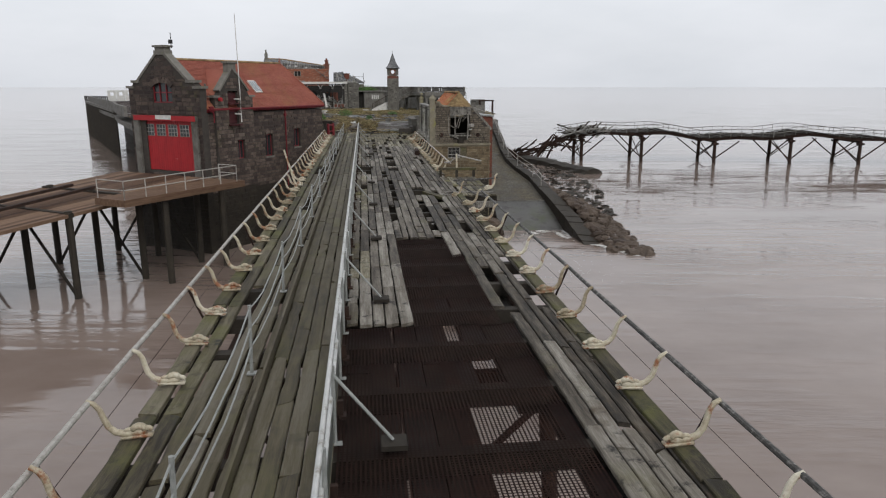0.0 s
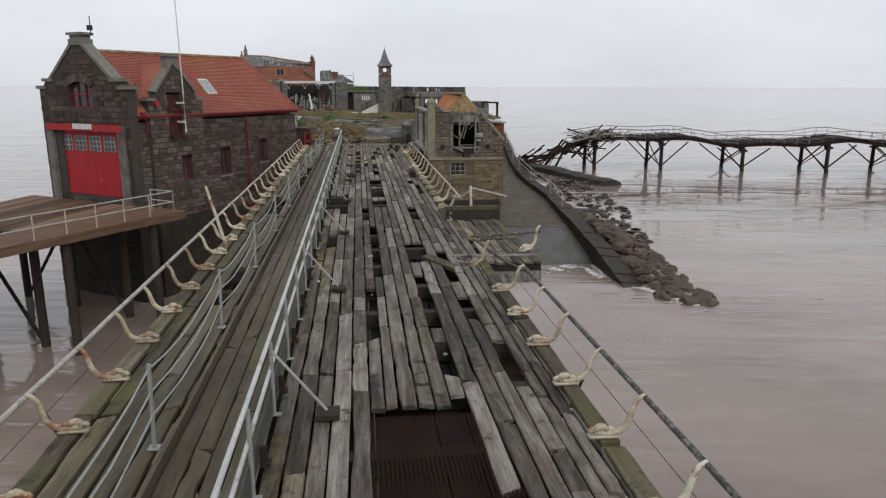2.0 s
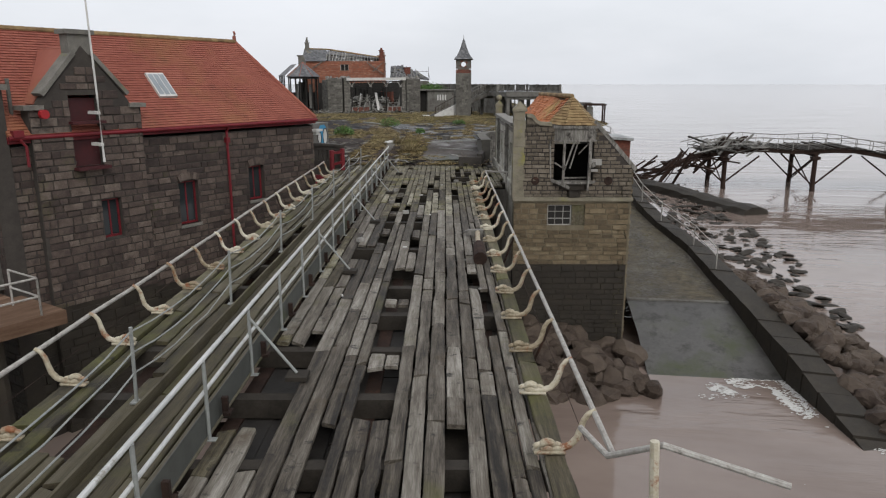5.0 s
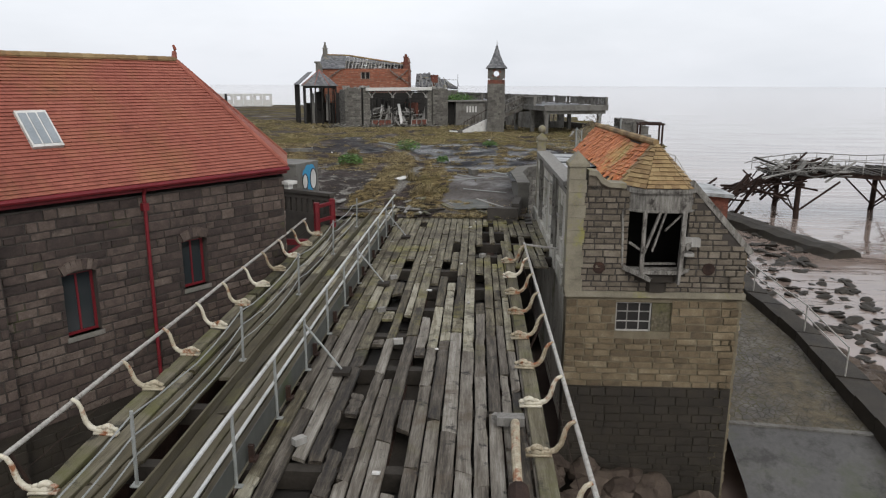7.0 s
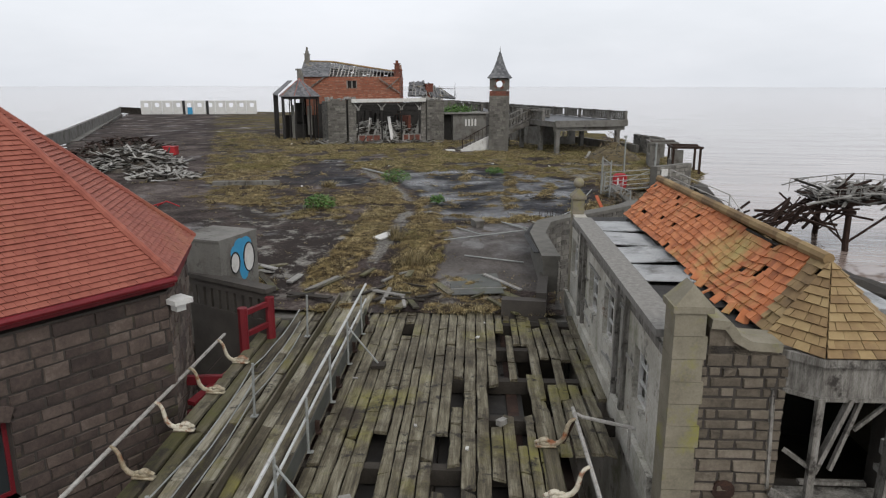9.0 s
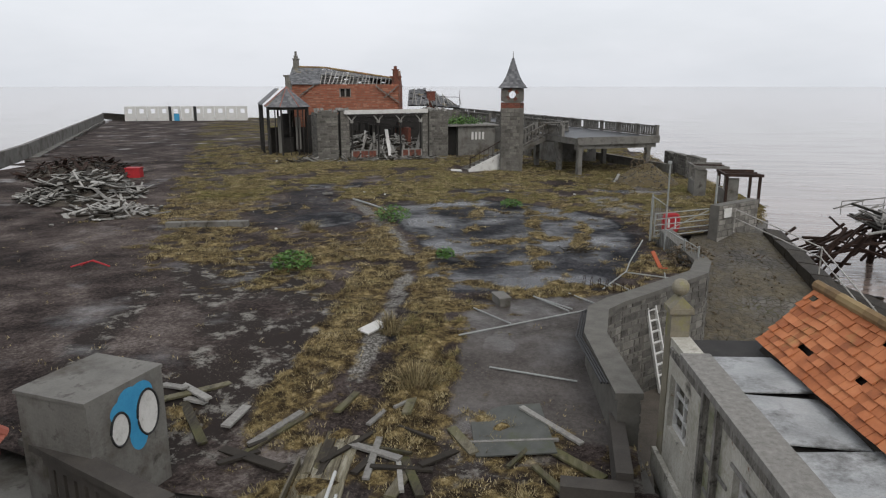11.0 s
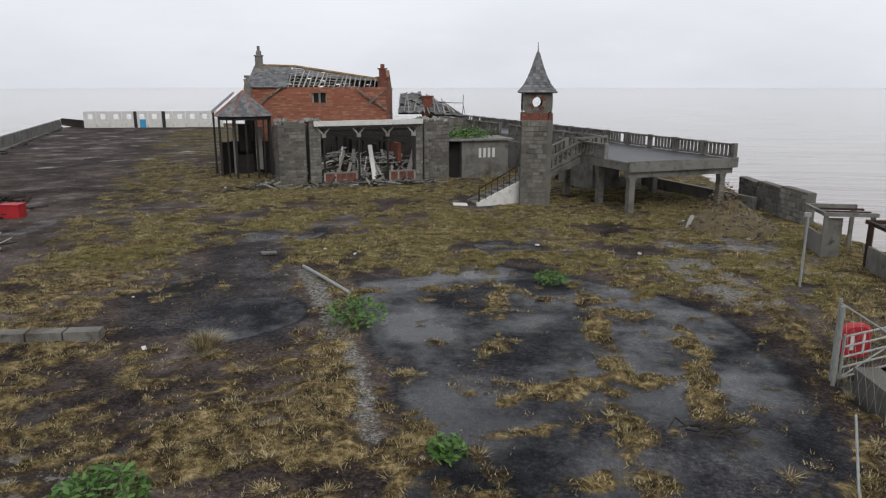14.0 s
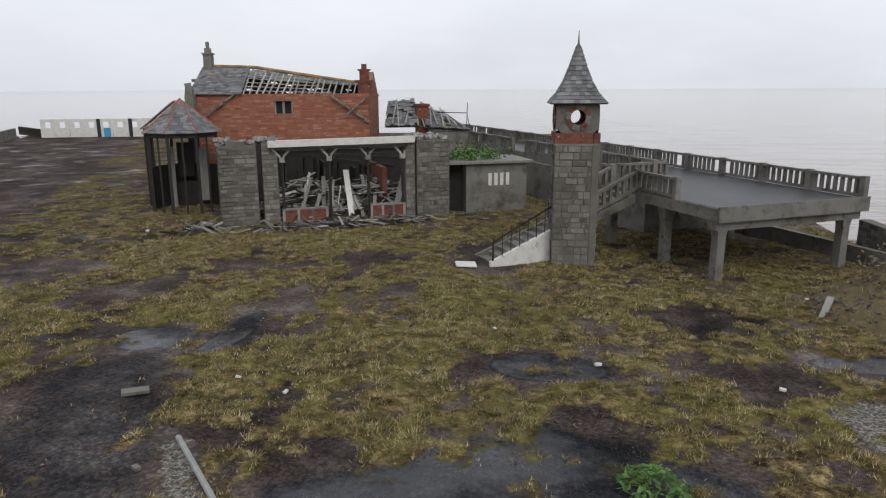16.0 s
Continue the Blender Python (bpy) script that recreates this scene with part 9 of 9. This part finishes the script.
# low ledge between ladder and ramp
ledge = thing("ramp_ledge", Matrix.Identity(4), "dark mossy stone ledge below the parapet wall", "wall", kind="structure")
part("ledge_wall", Soup().beam((-1.1, 76.4, 4.3), (1.8, 72.6, 3.2), 0.5, 2.4).beam((1.8, 72.6, 2.7), (3.6, 69.8, 1.8), 0.5, 2.2), M_DARKW, ledge)
part("ledge_fill", Soup().prism([(-3.2, 69.5), (1.2, 72.0), (-1.2, 76.0), (-2.9, 74.4)], 0.5, 4.9), M_SOIL, ledge, "bare brown soil")
rt_ = Soup()
for k in range(420):
    f = random.Random(900 + k).random()
    r9 = random.Random(k)
    y = 72 + 15 * f
    i = max(j for j in range(len(RAMP) - 1) if RAMP[j][0] <= y)
    t = (y - RAMP[i][0]) / (RAMP[i + 1][0] - RAMP[i][0])
    la, ra, za = (RAMP[i][j] + (RAMP[i + 1][j] - RAMP[i][j]) * t for j in (1, 2, 3))
    x = la + (ra - la) * (0.25 * r9.randrange(5) + r9.gauss(0, 0.03))
    for b in range(9):
        a = r9.uniform(0, 6.28)
        l = r9.uniform(0.04, 0.13)
        rt_.add([(x - 0.012, y, za), (x + 0.012, y, za), (x + l * math.cos(a), y + l * math.sin(a), za + r9.uniform(0.03, 0.11))], [(0, 1, 2)])
solid("ramp_grass", rt_, M_TWIG, "tufts of dead grass in the joints of the slipway", "grass", kind="stuff")

# ---- litter ----
db = random.Random(64)
br_ = Soup()
for k in range(16):
    a = db.uniform(-0.5, 0.5) + (0 if k % 2 else 3.14)
    x0, y0 = db.uniform(-0.5, 0.5), db.uniform(-0.2, 0.2)
    l = db.uniform(0.3, 0.9)
    br_.tube([(x0, y0, 0.05), (x0 + l * 0.5 * math.cos(a), y0 + l * 0.5 * math.sin(a) + db.uniform(-0.1, 0.1), db.uniform(0.05, 0.25)), (x0 + l * math.cos(a + 0.3), y0 + l * math.sin(a + 0.3), db.uniform(0.03, 0.3))], 0.025, 5, 0.4)
solid("dead_branch", br_, M_BEAM, kind="stuff", label="dark dead branch lying on the wet asphalt", category="branch", m=pose(-3.8, 83.4, LAND))
solid("grey_pipe", Soup().tube([(-16.3, 93.9, LAND + 0.14), (-15.0, 92.5, LAND + 0.14), (-13.6, 91.0, LAND + 0.1)], 0.06, 8), M_GALV, "long grey pipe lying beside the gravel path", "pipe")
solid("white_board", Soup().mbox(pose(0, 0, 0.12, 4, 3, 0), 0.8, 0.6, 0.05), M_WHITE, "broken white board on the grass", "board", pose(-12.6, 108.6, LAND, 0, 0, 15))
solid("white_board", Soup().mbox(pose(0, 0, 0.1, 4, 3, 0), 0.6, 0.25, 0.08), M_CONC, "pale broken slab on the asphalt", "slab", pose(-18.5, 95.8, LAND, 0, 0, 35))
solid("leaning_plank", Soup().beam((0, 0, 0.0), (0.3, 0.35, 0.6), 0.2, 0.06), M_GREYWOOD, "grey plank leaning in the bank of rubble", "plank", pose(-1.0, 104.2, LAND))


def rubble_bank(x, y, rx, ry, h, label, seed):
    """Low uneven heap of soil with broken stone over it."""
    r = random.Random(seed)

    def height(u, v):
        d = math.hypot(u, v)
        return h * max(0.0, 1 - d) ** 0.85 * (1 + 0.35 * noise.noise(Vector((u * 2.2, v * 2.2, seed)))) + 0.16 * noise.noise(Vector((u * 5, v * 5, seed))) * (1 - d)

    rings, around = 9, 28
    vs, fc = [(0, 0, height(0, 0))], []
    for a in range(1, rings + 1):
        for b in range(around):
            ph = 2 * math.pi * b / around
            f = a / rings * (1 + 0.1 * noise.noise(Vector((math.cos(ph) * 2, math.sin(ph) * 2, seed + 5))))
            u, v = f * math.cos(ph), f * math.sin(ph)
            vs.append((u * rx, v * ry, height(min(1, f) * math.cos(ph), min(1, f) * math.sin(ph)) - (0.08 if a == rings else 0)))
    for b in range(around):
        fc.append((0, 1 + b, 1 + (b + 1) % around))
        for a in range(rings - 1):
            p, q = 1 + a * around, 1 + (a + 1) * around
            fc.append((p + b, q + b, q + (b + 1) % around, p + (b + 1) % around))
    t = solid("rubble_bank", Soup().add(vs, fc), M_BANK, label, "bank", pose(x, y, land_z(x, y)), smooth=True)
    st = Soup()
    for k in range(260):
        ph, d = r.uniform(0, 6.283), r.random() ** 0.5
        u, v = d * math.cos(ph), d * math.sin(ph)
        g = r.uniform(0.03, 0.10)
        st.mbox(pose(u * rx, v * ry, height(u, v) + 0.01, r.uniform(-30, 30), r.uniform(-30, 30), r.uniform(0, 360)), g * 1.5, g, g * 0.7)
    part("loose_stone", st, M_STONE3, t, kind="stuff")
    gr_ = Soup()
    for k in range(1500):
        ph, d = r.uniform(0, 6.283), r.uniform(0.15, 1.0)
        u, v = d * math.cos(ph), d * math.sin(ph)
        px, py, pz = u * rx, v * ry, height(u, v)
        a = r.uniform(0, 6.283)
        l = r.uniform(0.05, 0.16)
        gr_.add([(px - 0.008 * math.sin(a), py + 0.008 * math.cos(a), pz), (px + 0.008 * math.sin(a), py - 0.008 * math.cos(a), pz), (px + l * math.cos(a), py + l * math.sin(a), pz + r.uniform(0.05, 0.17))], [(0, 1, 2)])
    part("dry_grass", gr_, M_STRAW, t, kind="stuff")


rubble_bank(1.1, 104.9, 2.3, 2.6, 1.3, "low bank of soil and broken stone with dry grass", 77)
solid("bent_barrier", Soup().tube([(0, 0, 0.15), (0.7, 0.3, 0.35), (1.2, 0.5, 0.1)], 0.03, 6).tube([(0.1, 0.4, 0.1), (0.8, 0.1, 0.4), (1.2, 0.5, 0.1)], 0.03, 6), M_RED, "bent red metal frame on the asphalt", "frame", pose(-21.8, 77.4, LAND))
for k in range(46):
    x, y = db.uniform(-34, 0), db.uniform(84, 116)
    if not inside(x, y, LAND_EDGE):
        continue
    s = db.uniform(0.04, 0.12)
    solid("litter_stone", Soup().mbox(pose(0, 0, s * 0.3, db.uniform(-15, 15), db.uniform(-15, 15), db.uniform(0, 180)), s * 1.6, s, s * 0.6), M_CONC if k % 3 else M_WHITE, "loose pale lump of rubble on the yard", "rubble", pose(x, y, LAND + 0.03), "loose rubble on the yard")
for k in range(34):
    x, y = db.uniform(-13.5, -3.6), db.uniform(66.9, 70.2)
    if not inside(x, y, LAND_EDGE):
        continue
    solid("broken_plank", Soup().mbox(pose(0, 0, 0.06, db.uniform(-6, 6), db.uniform(-6, 6), db.uniform(0, 180)), db.uniform(0.5, 1.9), db.uniform(0.08, 0.22), 0.05), db.choice((M_GREYWOOD, M_BEAM, M_EDGE)), "broken weathered plank at the edge of the yard", "plank", pose(x, y, land_z(x, y) + 0.02), "broken planks at the yard's edge")
# thin grey sheet that stands for a bordered patch of concrete
solid("steel_plate", Soup().mbox(pose(0, 0, 0.06, 2, -2, 12), 1.6, 2.0, 0.03), M_DULL, "grey concrete panel in the yard", "plate", pose(-5.3, 69.2, land_z(-5.3, 69.2)))
for k in range(18):
    x, y = db.uniform(-0.7, 3.2), db.uniform(22, 66)
    s = db.uniform(0.03, 0.08)
    solid("litter_scrap", Soup().mbox(pose(0, 0, 0.02, db.uniform(-8, 8), db.uniform(-8, 8), db.uniform(0, 180)), s * 1.8, s, 0.03), M_WHITE if k % 2 else M_GREYWOOD, "small pale scrap lying on the deck", "litter", PIER @ pose(x, y, DECK + 0.01), "scraps on the deck")
for k in range(5):
    solid("cut_block", Soup().mbox(pose(0, 0, 0.055, 0, 0, db.uniform(0, 90)), 0.2, 0.12, 0.11), M_GREYWOOD, "pale sawn timber block on the deck", "block", PIER @ pose(*((0.05, 57.5), (0.1, 54.6), (0.75, 52.5), (-0.3, 48.2), (2.6, 60.2))[k], DECK), "timber blocks on the deck")

# ---- wreck of the bench at the bay ----
wb = thing("bench_wreck", PIER @ pose(3.5, 28.75, DECK - 0.15), "broken end of a bench with twisted cream arms and splintered boards", "bench")
for mm, sx, sy, sz in ((pose(0.35, 0.9, 0.12, 0, 0, -4), 2.2, 0.22, 0.1), (pose(0.4, 0.55, -0.05, 0, 8, 10), 2.3, 0.26, 0.12), (pose(0.5, 0.2, -0.25, 0, 0, 2), 1.9, 0.3, 0.25)):
    part("splintered_board", Soup().mbox(mm, sx, sy, sz), M_ROTW, wb)
part("broken_plank", Soup().mbox(pose(-0.95, 0.1, 0.12, 0, 6, -52), 1.7, 0.3, 0.09), M_EDGE, wb)
part("bent_rail", Soup().tube([(0.1, 1.3, 0.55), (-0.05, 1.1, 0.5), (0.1, 0.4, 0.45), (0.45, -0.5, 0.3), (0.75, -1.4, 0.3)], 0.037, 8).tube([(-0.2, 1.3, 0.6), (0.6, 1.3, 0.62), (1.7, 1.25, 0.7)], 0.035, 8), M_RAILD, wb)
a1 = twin("arm", ARM, wb, pose(1.35, 1.0, 0.3, 0, -10, 20))
a2 = twin("arm", ARM, wb, pose(-0.2, 0.1, 0.15, 0, 0, 40))
fb2 = thing("bay_barrier", PIER @ pose(3.3, 35.0, DECK), "fallen timber trestle across the end of the bay", "barrier")
part("rail_board", Soup().box(-0.1, -0.1, 0.3, 1.75, 0.06, 0.42), M_EDGE, fb2)
for x in (0.0, 0.8, 1.65):
    part("leg", Soup().box(x - 0.06, -0.08, -0.3, x + 0.06, 0.04, 0.3), M_BEAM, fb2)
part("white_post", Soup().tube([(0.8, -0.05, 0.42), (0.78, 0.0, 1.1)], 0.045, 8), M_CREAM, fb2)
part("bent_rail", Soup().tube([(0.35, 1.3, 0.55), (0.5, 0.6, 0.6), (0.9, 0.1, 1.0), (2.0, -0.2, 0.75)], 0.035, 8), M_RAILW, fb2)

fp_ = thing("fallen_post", PIER @ pose(3.0, 47.6, DECK), "white painted post fallen on the deck with a rusted socket", "post")
part("post_shaft", Soup().tube([(0.05, 1.3, 0.12), (0.0, 0.1, 0.2), (-0.02, -0.9, 0.24)], 0.075, 10, 0.85), M_CREAM, fp_)
part("post_head", Soup().box(-0.24, 1.22, 0.06, 0.2, 1.42, 0.2).beam((-0.3, 1.5, 0.1), (0.1, 1.3, 0.14), 0.12, 0.08), M_GREYWOOD, fp_)
part("rusted_socket", Soup().tube([(-0.02, -0.85, 0.24), (-0.03, -1.3, 0.22), (-0.03, -1.9, 0.14)], 0.14, 10, 1.25), M_RUST, fp_)
solid("leaning_post", Soup().tube([(-3.4, 31.6, DECK), (-3.62, 31.75, DECK + 0.75), (-3.9, 31.9, DECK + 1.65)], 0.05, 8, 0.8), M_CREAM, "thin cream post leaning out beside the benches", "post", PIER)

# ---- pieces ----
for nm, mesh, par_, mm in PIECES:
    twin(nm, mesh, par_, mm)
for px, py, w, l, yaw, dz in PLANKS[:300]:
    mesh, kl = plank_variant(w, l, M_MOSSD if mossy(px, py) else M_DECK)
    twin("plank", mesh, deck, pose(px, py, DECK + dz, 0, 0, yaw) @ Matrix.Diagonal((1, l / kl, 1, 1)))
